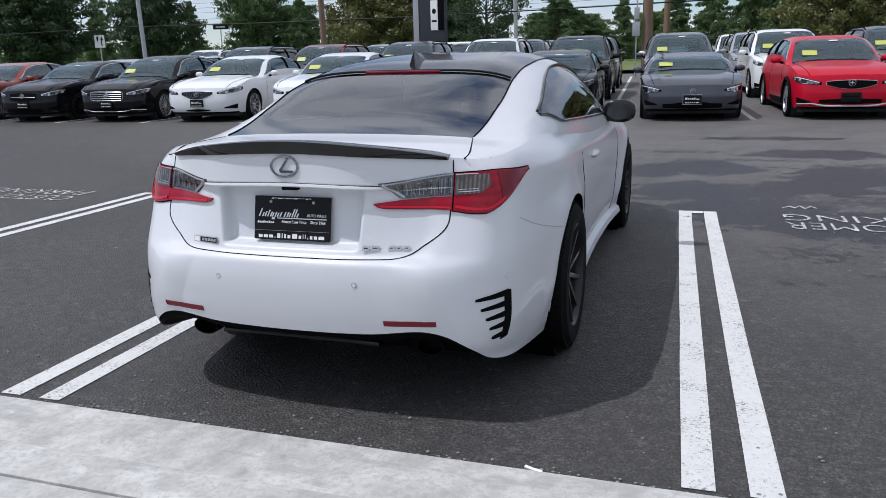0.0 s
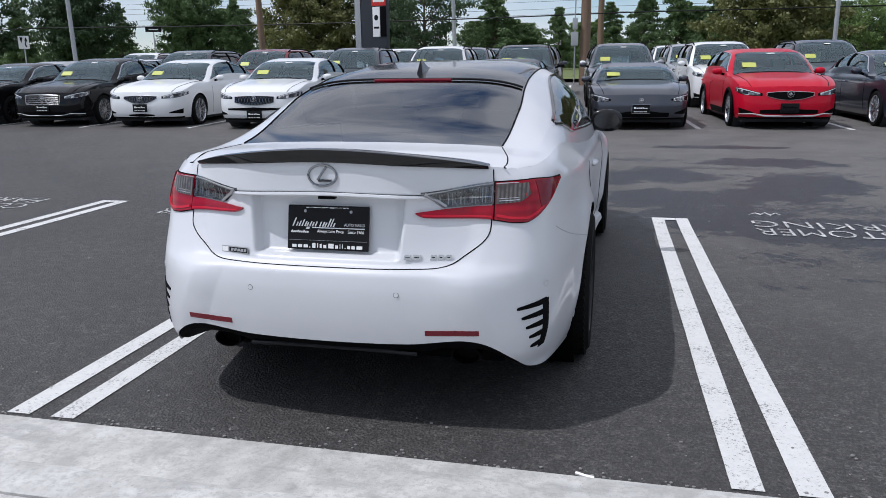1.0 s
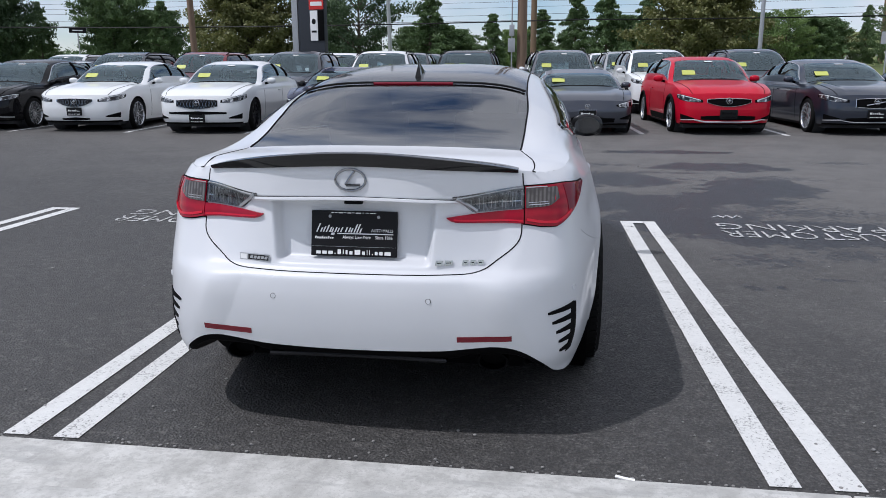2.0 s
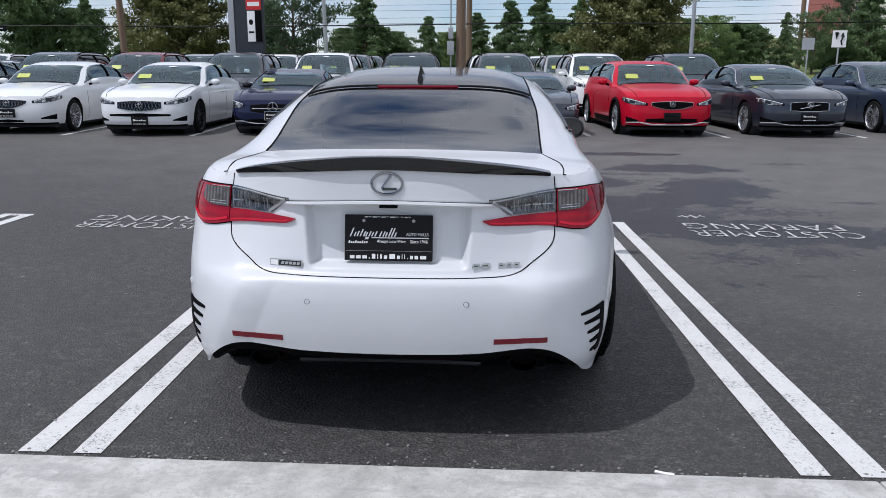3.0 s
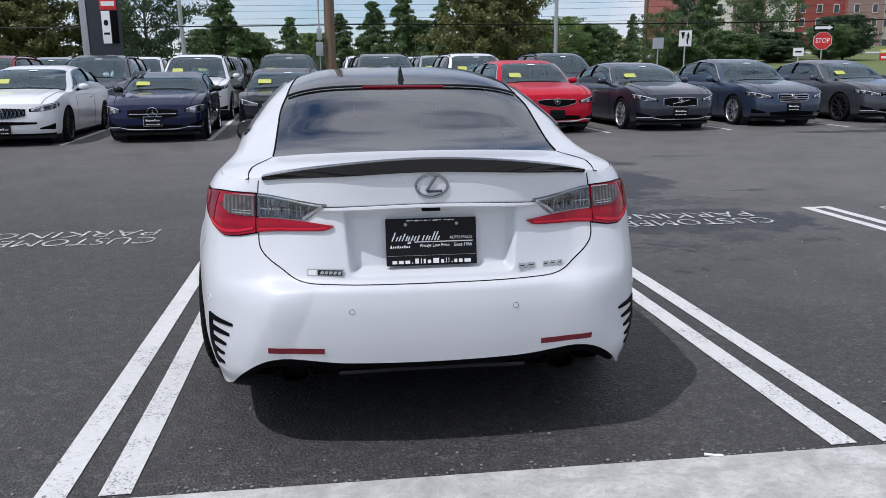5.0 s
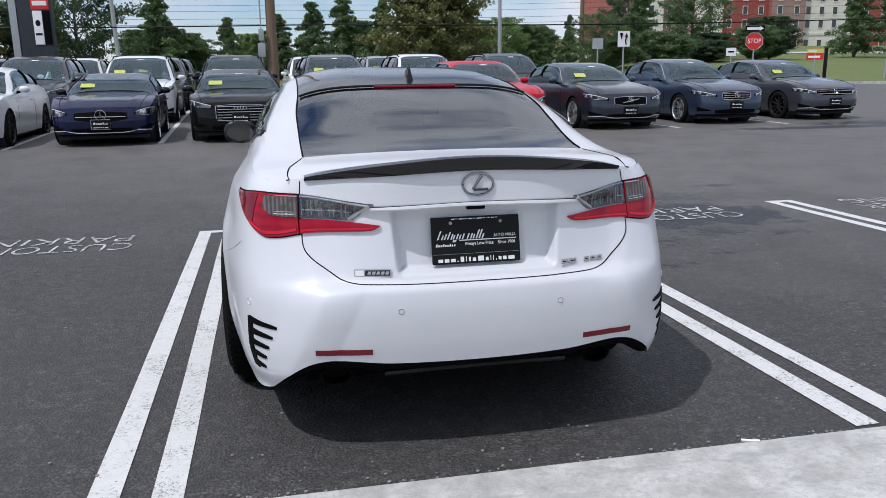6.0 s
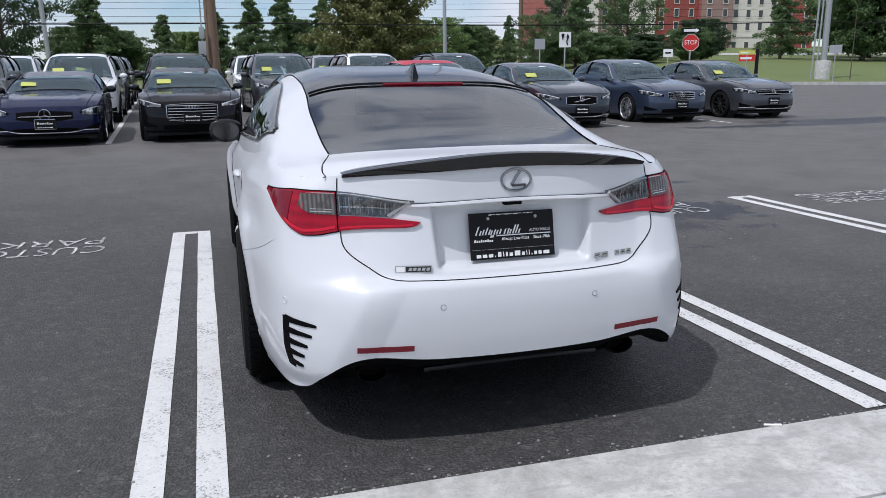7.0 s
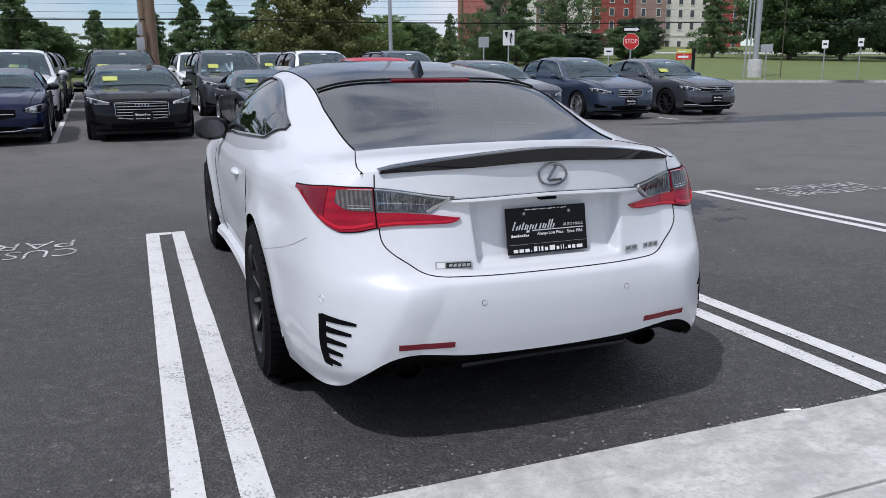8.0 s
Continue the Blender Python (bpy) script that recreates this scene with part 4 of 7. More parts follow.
# joints: boot lid, bumper
lid = [(u_x(0.585, 0.950), 0.958), (u_x(0.588, 0.90), 0.90), (u_x(0.588, 0.80), 0.80), (u_x(0.578, 0.73), 0.73), (u_x(0.51, 0.672), 0.672), (u_x(0.44, 0.634), 0.634), (u_x(0.30, 0.626), 0.626), (0.0, 0.624)]
for sgn in (1, -1):
    full = [lid[0]] + lid + [lid[-1]]
    dense = []
    for p0, p1, p2, p3 in zip(full, full[1:], full[2:], full[3:]):
        dense += [(blend4(p0[0], p1[0], p2[0], p3[0], k / 8), blend4(p0[1], p1[1], p2[1], p3[1], k / 8)) for k in range(8)]
    seam(coupe_shell, dense + [lid[-1]], 0.0024, "lid_joint", coupe, None, sgn, 0.0)
    bm = bmesh.new()
    over_pts = [coupe_shell.over(np.array([sv_]), yv)[0] for sv_, yv in zip(np.linspace(0.925, 0.752, 14), 0.30 + 0.315 * np.linspace(0, 1, 14) ** 1.3)]
    tube(bm, [(sgn * q[0], q[1], q[2]) for q in over_pts], 0.0024, 5)
    put_bm("lid_joint", bm, BLACK_TRIM, coupe)
    seam(coupe_shell, [(3.55 + 0.05 * k, 0.735 - 0.006 * k) for k in range(20)], 0.0013, "bumper_joint", coupe, STEEL, sgn)

# number plate with its black frame
m_plate = pose(0, 0.100, 0.752, 90 - 11, 0, 0)
plate = thing_part("number_plate", coupe)
bm = bmesh.new()
box(bm, -0.156, -0.081, -0.006, 0.156, 0.081, 0.004, 0.004, m_plate)
put_bm("plate_frame", bm, SIGN_BLACK, plate, "black dealer plate in a black frame")

# roundel
bm = bmesh.new()
n = 40
pts = [(0.053 * math.cos(a), 0, 0.037 * math.sin(a)) for a in (2 * math.pi * k / n for k in range(n + 1))]
tube(bm, pts, 0.0042, 8, False)
tube(bm, [(0.014, 0, 0.030), (-0.018, 0, -0.015), (-0.014, 0, -0.019), (0.034, 0, -0.017)], 0.0045, 6)
badge = put_bm("roundel", bm, DARK_CHROME, coupe, "chrome oval emblem")
badge.matrix_local = pose(0, 0.0685, 0.948, -3)

# mirrors
for sgn in (1, -1):
    mir = thing_part("door_mirror", coupe)
    bm = bmesh.new()
    bmesh.ops.create_uvsphere(bm, u_segments=24, v_segments=14, radius=1)
    for v in bm.verts:
        x, y, z = v.co
        v.co = Vector((sgn * (0.91 + 0.104 * x), 2.90 + (0.09 if y > 0 else 0.02) * y, 0.948 + 0.075 * math.copysign(abs(z) ** 0.7, z)))
    put_bm("housing", bm, BLACK_GLOSS, mir)
    bm = bmesh.new()
    bmesh.ops.create_circle(bm, cap_ends=True, segments=28, radius=1, matrix=pose(sgn * 0.91, 2.874, 0.948, 96) @ Matrix.Diagonal((0.084, 0.056, 1, 1)))
    put_bm("mirror_glass", bm, MIRROR, mir)
    bm = bmesh.new()
    tube(bm, [(sgn * 0.76, 2.94, 0.90), (sgn * 0.82, 2.94, 0.90), (sgn * 0.89, 2.94, 0.92)], [0.035, 0.028, 0.03], 10)
    put_bm("foot", bm, BLACK_GLOSS, mir)

# roof fin, third brake light
bm = bmesh.new()
prof = [(1.43, 0.0), (1.455, 0.062), (1.472, 0.068), (1.57, 0.014), (1.62, 0.0)]
for sgn in (1, -1):
    vs = [bm.verts.new((sgn * (0.016 if k in (0, 4) else 0.003 if k < 3 else 0.008), y, float(coupe_shell.top(y)) - 0.004 + h)) for k, (y, h) in enumerate(prof)]
    low_v = [bm.verts.new((sgn * 0.018, y, float(coupe_shell.top(y)) - 0.006)) for y, _ in prof]
    for k in range(4):
        bm.faces.new((vs[k], vs[k + 1], low_v[k + 1], low_v[k]))
    if sgn == 1:
        keep = vs
bm.verts.ensure_lookup_table()
for k in range(4):
    bm.faces.new((keep[k], vs[k], vs[k + 1], keep[k + 1]))
put_bm("roof_fin", bm, BLACK_LIP, coupe)
bm = bmesh.new()
strip = [coupe_shell.over(np.array([abs(s)]), 1.305)[0] * np.array([1 if s >= 0 else -1, 1, 1]) for s in np.linspace(-0.25, 0.25, 21)]
tube(bm, [(p[0], p[1] - 0.010, p[2] + 0.001) for p in strip], 0.0075, 8)
put_bm("brake_light", bm, RED_DEEP, coupe)
bm = bmesh.new()
edge = [coupe_shell.over(np.array([abs(s)]), 1.305)[0] * np.array([1 if s >= 0 else -1, 1, 1]) for s in np.linspace(-0.695, 0.695, 31)]
tube(bm, [(p[0], p[1] - 0.004, p[2] + 0.007) for p in edge], 0.006, 6)
put_bm("roof_edge", bm, BLACK_LIP, coupe)

# seats and dash
bm = bmesh.new()
for x in (-0.36, 0.36):
    box(bm, x - 0.25, 2.05, 0.30, x + 0.25, 2.6, 0.52, 0.05)
    box(bm, x - 0.23, -0.07, 0.0, x + 0.23, 0.07, 0.62, 0.06, pose(0, 1.98, 0.48, 14))
    box(bm, x - 0.13, -0.05, 0.62, x + 0.13, 0.05, 0.80, 0.04, pose(0, 2.0, 0.46, 12))
    box(bm, x - 0.25, 1.2, 0.35, x + 0.25, 1.5, 0.62, 0.05)
    box(bm, x - 0.24, 1.05, 0.5, x + 0.24, 1.17, 0.95, 0.05)
box(bm, -0.62, 0.66, 0.9, 0.62, 1.12, 0.96, 0.02)
box(bm, -0.70, 2.95, 0.6, 0.70, 3.3, 0.93, 0.05)
put_bm("cabin_interior", bm, COUPE_CABIN, coupe)


# ---- the other cars ----
def posts_for(L, W, nose, tail, wz, f_over, r_over):
    """The skin of an ordinary car, nose at y = 0."""
    sc = [0.0, 0.42, 0.74, 0.91, 0.965, 1.0, 0.985, 0.98, 0.985, 1.0, 0.965, 0.90, 0.62, 0.0]
    ys = [0.0, 0.02, 0.085, 0.25, 0.55, f_over, f_over + 0.62, L / 2, L - r_over - 0.62, L - r_over, L - 0.5, L - 0.2, L - 0.05, L]
    out = []
    for k in range(14):
        def f(z, k=k):
            e = nose(z) * (1, 1, 1, 0.8, 0.3)[k] if k < 5 else (-tail(z) * (0.3, 0.8, 1, 1)[k - 10] if k > 9 else 0 * z)
            return sc[k] * W * wz(z), ys[k] + e
        out.append(f)
    return out


def make_car(style, colour, label, m, spec):
    """A parked car seen from the front, nose towards the aisle."""
    L, W, H = spec["size"]
    W = W / 2
    belt, hood, nose_z = spec.get("belt", 0.95), spec.get("hood", 0.93), spec.get("nose", 0.80)
    cowl, roof0, roof1, tail_y = spec["lines"]
    deck = spec.get("deck", 1.0)
    f_over, r_over, wr = spec.get("over", (0.93, 1.0, 0.335))
    body = colour
    car = thing("parked_" + style, label, "car", m, "cars parked in the lot")
    nose = curve((0.15, 0.09), (0.3, 0.012), (0.45, 0.0), (nose_z - 0.12, 0.02), (nose_z, 0.055), (nose_z + 0.12, 0.13))
    tail = curve((0.15, 0.12), (0.35, 0.02), (0.6, 0.0), (0.9, 0.06), (1.1, 0.12))
    wz = curve((0.15, 0.93), (0.35, 0.985), (0.55, 1.0), (0.74, 1.0), (0.86, 0.985), (belt, 0.945), (belt + 0.1, 0.92))
    low = [0.2, 0.2, 0.2, 0.2, 0.2, 0.2, 0.19, 0.19, 0.19, 0.2, 0.22, 0.24, 0.26, 0.26]
    if spec.get("lifted"):
        low = [v + 0.05 for v in low]
    mid = 0.5 * (nose_z + hood)
    high = [nose_z, nose_z - 0.004, nose_z - 0.012, nose_z + 0.012, mid, hood - 0.03, belt - 0.02, belt, belt + 0.01, belt + 0.02, min(deck, belt + 0.05), min(deck, belt + 0.05) - 0.01, deck - 0.02, deck - 0.01]
    tops = [(0.25, nose_z + 0.01), (0.55, mid + 0.04), (cowl - 0.15, hood + 0.045), (cowl, hood + 0.07), ((cowl + roof0) / 2, (hood + H) / 2 + 0.055), (roof0, H - 0.085), (roof0 + 0.35, H - 0.018), ((roof0 + roof1) / 2 + 0.1, H), (roof1, H - 0.06 if style != "sport_utility" else H - 0.03)]
    if tail_y < L - 0.35:
        tops += [((roof1 + tail_y) / 2, (H + deck) / 2 + 0.04), (tail_y, deck + 0.03), (L - 0.2, deck)]
    else:
        tops += [(L - 0.22, deck + 0.02)]
    sh = Shell(posts_for(L, W, nose, tail, wz, f_over, r_over), low, high, (3, 11), curve(*tops),
        curve((0.25, 2.6), (cowl - 0.1, 2.8), (roof0, 6.6), (roof1, 6.6), (L - 0.2, 3.6)),
        curve((0.25, 0.85), (cowl, 0.88), (roof0, 0.74), (roof1, 0.74), (min(tail_y, L - 0.25), 0.80)))
    # two raised folds that run up the bonnet
    fold = spec.get("fold", 0.016)
    sh.crease = lambda s, y: fold * (np.maximum(0, 1 - np.abs(s - 0.62 - 0.08 * y) / 0.10) - 0.35 * (s < 0.6)) * float(smooth(0.28, 0.5, y) * (1 - smooth(cowl - 0.12, cowl, y)))
    sv, sf = sh.side_grid([8, 7, 7, 6, 12, 12, 6, 5, 6, 12, 5, 4, 4], 22, [(f_over, wr), (L - r_over, wr)], wr + 0.035)
    run = sh.run
    dy0, dy1 = cowl + 0.22, (tail_y - 0.12 if style != "sport_utility" else L - 0.5)
    d_in = 0.5 if style != "sport_utility" else 0.18
    up = curve((dy0, 0.96), (dy0 + 0.12, 0.94), (roof0 + 0.1, 0.80), ((roof0 + dy1) / 2, 0.79), (dy1 - d_in, 0.80), (dy1, 0.97))
    rear_lo, rear_hi = (roof1, tail_y) if tail_y < L - 0.35 else (roof1 + 0.02, L - 0.3)
    cabin_parts(sh, car, rows_of(34, run[0, 1], run[-1, 1], cowl - 0.10, cowl, roof0, rear_lo, rear_hi, dy0, dy1), [("cowl_panel", cowl - 0.10, cowl), ("windscreen", cowl, roof0), ("rear_window", rear_lo, rear_hi)],
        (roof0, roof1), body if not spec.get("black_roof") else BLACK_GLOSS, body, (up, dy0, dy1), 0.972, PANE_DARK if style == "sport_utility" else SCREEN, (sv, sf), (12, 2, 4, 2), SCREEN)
    rim = RIM_BLACK if spec.get("dark_rims") else RIM_SILVER
    for x in (W - 0.11, 0.11 - W):
        for y in (f_over, L - r_over):
            wheel(car, x, y, wr, wr, 0.22, rim, spec.get("spokes", 10), 1 if x > 0 else -1, 0.74, False)
    bm = bmesh.new()
    box(bm, -W * 0.84, 0.30, low[0] - 0.07, W * 0.84, L - 0.35, 0.5)
    box(bm, -W * 0.8, cowl + 0.15, 0.5, W * 0.8, cowl + 0.55, belt - 0.03, 0.05)
    for x in (-0.37, 0.37):
        box(bm, x - 0.24, roof0 + 0.42, 0.5, x + 0.24, roof0 + 0.56, 1.05, 0.05)
        box(bm, x - 0.13, roof0 + 0.5, 1.04, x + 0.13, roof0 + 0.6, H - 0.22, 0.04)
    box(bm, -0.6, roof1 - 0.5, 0.5, 0.6, roof1 - 0.35, 1.1, 0.05)
    for sgn in (1, -1):
        for y in (f_over, L - r_over):
            lathe(bm, [(wr + 0.042, (W - 0.06) * sgn), (wr + 0.042, (W - 0.3) * sgn), (0.05, (W - 0.3) * sgn)], 20, pose(0, y, wr))
    put_bm("cabin_interior", bm, CABIN, car)
    ux = lambda x, z: sh.u_at_x(x, z)
    # face: grille, intake, lamps
    gw, g0, g1 = spec.get("grille", (0.38, 0.52, 0.73))
    drop = spec.get("drop", 0.0)
    g0, g1 = g0 - drop, g1 - drop
    gl = thing_part("grille", car)
    gshape = spec.get("grille_shape", 0.25)
    go = lambda t: (ux(gw * t, 0.5 * (g0 + g1)), g0 + (g1 - g0) * gshape * t**2, g1 - 0.02 * t**2)
    for sgn in (1, -1):
        patch(sh, go, BLACK_TRIM, "mesh", gl, 0.004, 0.02, sgn, 4, 10)
    for k in range(spec.get("bars", 0)):
        z = g0 + (g1 - g0) * (k + 0.7) / (spec["bars"] + 0.4)
        bm = bmesh.new()
        xs = np.linspace(-gw * 0.94, gw * 0.94, 15)
        tube(bm, [(x, sh.side_at(ux(abs(x), z), z)[1] - 0.008, z) for x in xs], 0.008, 6)
        put_bm("bar", bm, CHROME, gl)
    if spec.get("lattice"):
        for k in range(-6, 7):
            for lean in (-1, 1):
                bm = bmesh.new()
                line = []
                for q in np.linspace(0, 1, 9):
                    x = gw * (k / 6.5 + lean * 0.14 * (q - 0.5))
                    if abs(x) < gw * 0.95:
                        _, a, b = go(abs(x) / gw)
                        z = a + (b - a) * q
                        line.append((x, sh.side_at(ux(abs(x), z), z)[1] - 0.006, z))
                if len(line) > 2:
                    tube(bm, line, 0.0042, 4)
                    put_bm("lattice_bar", bm, DARK_CHROME, gl)
                else:
                    bm.free()
    if spec.get("slash"):
        bm = bmesh.new()
        tube(bm, [(x, sh.side_at(ux(abs(x), 0.6), 0.6)[1] - 0.010, g0 + (g1 - g0) * (0.5 + 0.42 * x / gw)) for x in np.linspace(-gw * 0.5, gw * 0.5, 9)], 0.010, 5)
        put_bm("cross_bar", bm, CHROME, gl)
    if spec.get("cladding"):
        for sgn in (1, -1):
            for y in (f_over, L - r_over):
                bm = bmesh.new()
                tube(bm, [(sgn * (W * 0.995), y + (wr + 0.055) * math.cos(a), wr + (wr + 0.055) * math.sin(a)) for a in np.linspace(-0.25, math.pi + 0.25, 18)], 0.034, 6)
                put_bm("arch_cladding", bm, BLACK_TRIM, car)
            patch(sh, lambda t: (5.4 + 2.3 * t, 0.20, 0.33), BLACK_TRIM, "sill_cladding", car, 0.006, 0.02, sgn, 2, 12)
    if spec.get("ring", True):
        bm = bmesh.new()
        pts = []
        for sgn in (1, -1):
            for t in (np.linspace(0, 1, 12) if sgn > 0 else np.linspace(1, 0, 12)):
                u, a, b = go(t)
                p = sh.side_at(u, b)
                pts.append((sgn * p[0], p[1] - 0.005, p[2]))
        pts = sorted(pts)
        lowp = []
        for x, y, z in pts[::-1]:
            u, a, b = go(abs(x) / gw)
            p = sh.side_at(u, a)
            lowp.append((x, p[1] - 0.005, p[2]))
        tube(bm, pts + lowp + [pts[0]], 0.0065, 6, False)
        put_bm("surround", bm, CHROME, gl)
    zb = (g0 + g1) / 2 + spec.get("badge_up", 0.03)
    bm = bmesh.new()
    r = spec.get("badge", 0.055)
    yb = sh.side_at(0, zb)[1] - 0.015
    if not spec.get("rings"):
        tube(bm, [(r * math.cos(a), yb, zb + r * math.sin(a)) for a in (2 * math.pi * k / 24 for k in range(25))], 0.007, 6, False)
    if spec.get("rings"):
        for dx in (-1.2, 1.2):
            for e in (-0.6, 0.6):
                tube(bm, [(r * (dx + e) + r * 0.72 * math.cos(a), yb, zb + r * 0.72 * math.sin(a)) for a in (2 * math.pi * k / 20 for k in range(21))], 0.006, 5, False)
    elif spec.get("star"):
        for a in (90, 210, 330):
            tube(bm, [(0, yb, zb), (r * math.cos(radians(a)), yb, zb + r * math.sin(radians(a)))], 0.006, 5)
    else:
        box(bm, -r * 0.62, yb - 0.003, zb - r * 0.16, r * 0.62, yb + 0.006, zb + r * 0.16, 0.002)
        box(bm, -r * 0.16, yb - 0.003, zb - r * 0.62, r * 0.16, yb + 0.006, zb + r * 0.62, 0.002)
    put_bm("badge", bm, CHROME, gl)
    la, lb, lz, lh = spec.get("lamps", (0.48, 0.86, 0.665, 0.125))
    lz -= drop
    for sgn in (1, -1):
        head = thing_part("headlamp", car)
        ua, ub = ux(la * W / 0.92, lz), 3.75 + spec.get("lamp_back", 0.0)
        tilt = spec.get("lamp_tilt", 0.085)
        big = lh / 0.125
        ho = lambda t: (ua + (ub - ua) * t, lz - 0.022 - 0.022 * big * math.sin(math.pi * t) + tilt * t, lz + 0.012 + tilt * t + 0.052 * big * math.sin(math.pi * (0.08 + 0.72 * t)))
        if spec.get("oval"):
            ho = lambda t: (ua + (ub - ua) * t, lz + tilt * t - 0.5 * lh * math.sqrt(max(0.02, 1 - (2 * t - 1) ** 2)), lz + tilt * t + 0.5 * lh * math.sqrt(max(0.02, 1 - (2 * t - 1) ** 2)))
        patch(sh, ho, BLACK_TRIM, "lamp_rim", head, 0.003, 0.02, sgn, 4, 12)
        inset = lambda t: (ua + (ub - ua) * (0.05 + 0.91 * t), ho(0.05 + 0.91 * t)[1] + 0.007, ho(0.05 + 0.91 * t)[2] - 0.007)
        patch(sh, inset, HEAD_LENS, "reflector", head, 0.005, 0.02, sgn, 4, 12)
        patch(sh, lambda t: (inset(t)[0], inset(t)[2] - 0.012, inset(t)[2] - 0.001), DAY_LAMP, "day_light", head, 0.007, 0.01, sgn, 2, 12)
        patch(sh, lambda t: ((ua + (ub - ua) * (0.36 + 0.18 * t)), ho(0.36 + 0.18 * t)[1] + 0.018, ho(0.36 + 0.18 * t)[2] - 0.026), BLACK_GLOSS, "projector", head, 0.008, 0.02, sgn, 3, 5)
    ia, i0, i1 = spec.get("intake", (0.52, 0.235, 0.345))
    ins = thing_part("lower_intake", car)
    for sgn in (1, -1):
        patch(sh, lambda t: (ux(ia * t, 0.33), i0 + 0.015 * t, i1 - 0.02 * t), BLACK_TRIM, "mesh", ins, 0.003, 0.02, sgn, 3, 10)
        patch(sh, lambda t: (ux(0.62, 0.36) + (3.12 - ux(0.62, 0.36)) * t, 0.305 - 0.012 * t, 0.325 + 0.075 * t**0.8), BLACK_TRIM, "fog_lamp_recess", car, 0.003, 0.02, sgn, 3, 6)
        if spec.get("chrome_lip"):
            seam(sh, [(ux(0.60, 0.36) + (3.15 - ux(0.60, 0.36)) * k / 6, 0.292 - 0.012 * k / 6) for k in range(7)], 0.009, "recess_trim", car, SILVER_TRIM, sgn, 0.006)
        # dark lower edge of the bumper
        patch(sh, lambda t: (3.3 * t, low[0] + 0.001, low[0] + 0.030), BLACK_TRIM, "bumper_lip", car, 0.004, 0.02, sgn, 2, 16)
    if spec.get("chrome_lip"):
        bm = bmesh.new()
        tube(bm, [(x, sh.side_at(ux(abs(x), 0.255), 0.255)[1] - 0.008, 0.25 + 0.06 * smooth(0.35, 0.75, abs(x))) for x in np.linspace(-0.76, 0.76, 25)], spec.get("lip_r", 0.008), 6)
        put_bm("lower_trim", bm, SILVER_TRIM, car)
    # bonnet joints
    for sgn in (1, -1):
        pts = [sh.over(np.array([q]), y)[0] for q, y in zip(np.linspace(0.80, 0.885, 12), np.linspace(0.30, cowl - 0.06, 12))]
        bm = bmesh.new()
        tube(bm, [(sgn * p[0], p[1], p[2] + 0.001) for p in pts], 0.005, 5)
        put_bm("bonnet_joint", bm, BLACK_TRIM, car)
    # plate with unreadable bars
    pz = spec.get("plate", 0.42)
    py = sh.side_at(0, pz)[1] - 0.016
    pl = thing_part("number_plate", car)
    bm = bmesh.new()
    box(bm, -0.16, py - 0.006, pz - 0.082, 0.16, py + 0.012, pz + 0.082, 0.003)
    put_bm("plate_panel", bm, SIGN_BLACK, pl)
    if spec.get("silver_frame"):
        bm = bmesh.new()
        fr = [(-0.162, -0.084), (0.162, -0.084), (0.162, 0.084), (-0.162, 0.084), (-0.162, -0.084)]
        tube(bm, [(x, py - 0.006, pz + z) for x, z in fr], 0.007, 6, False)
        put_bm("plate_frame", bm, CHROME, pl)
    bm = bmesh.new()
    for k, (x0, x1, h) in enumerate(((-0.125, -0.09, 0.034), (-0.08, -0.055, 0.022), (-0.045, -0.02, 0.022), (-0.01, 0.02, 0.022), (0.03, 0.05, 0.034), (0.06, 0.12, 0.014))):
        box(bm, x0, py - 0.010, pz + 0.002, x1, py - 0.004, pz + 0.002 + h)
        box(bm, x0, py - 0.010, pz - 0.060, x1 - 0.004, py - 0.004, pz - 0.046)
    put_bm("plate_bars", bm, SIGN_WHITE if not spec.get("dark_plate") else BLACK_TRIM, pl)
    # mirrors
    for sgn in (1, -1):
        mir = thing_part("door_mirror", car)
        bm = bmesh.new()
        bmesh.ops.create_uvsphere(bm, u_segments=14, v_segments=9, radius=1)
        for v in bm.verts:
            x, y, z = v.co
            v.co = Vector((sgn * (W + 0.075 + 0.10 * x), cowl + 0.42 + (0.07 if y < 0 else 0.02) * y, belt + 0.07 + 0.065 * math.copysign(abs(z) ** 0.7, z)))
        put_bm("housing", bm, body if not spec.get("dark_mirrors") else BLACK_GLOSS, mir)
        bm = bmesh.new()
        tube(bm, [(sgn * W * 0.90, cowl + 0.42, belt + 0.0), (sgn * (W + 0.03), cowl + 0.42, belt + 0.04)], 0.025, 8)
        put_bm("foot", bm, BLACK_TRIM, mir)
    # door joints and handles
    for sgn in (1, -1):
        for y in (cowl + 0.18, (cowl + tail_y) / 2 + 0.12):
            us = sh.u_at_y(y, 0.6)
            seam(sh, [(us, z) for z in np.linspace(0.26, belt - 0.04, 8)], 0.004, "door_joint", car, None, sgn)
        for y in ((cowl + tail_y) / 2 - 0.08, tail_y - 0.45):
            us = sh.u_at_y(y, 0.8)
            p = sh.side_at(us, belt - 0.14)
            bm = bmesh.new()
            tube(bm, [(sgn * (p[0] + 0.0), y - 0.1, p[2]), (sgn * (p[0] + 0.025), y - 0.08, p[2]), (sgn * (p[0] + 0.025), y + 0.08, p[2]), (sgn * p[0], y + 0.1, p[2])], 0.011, 6)
            put_bm("door_handle", bm, body, car)
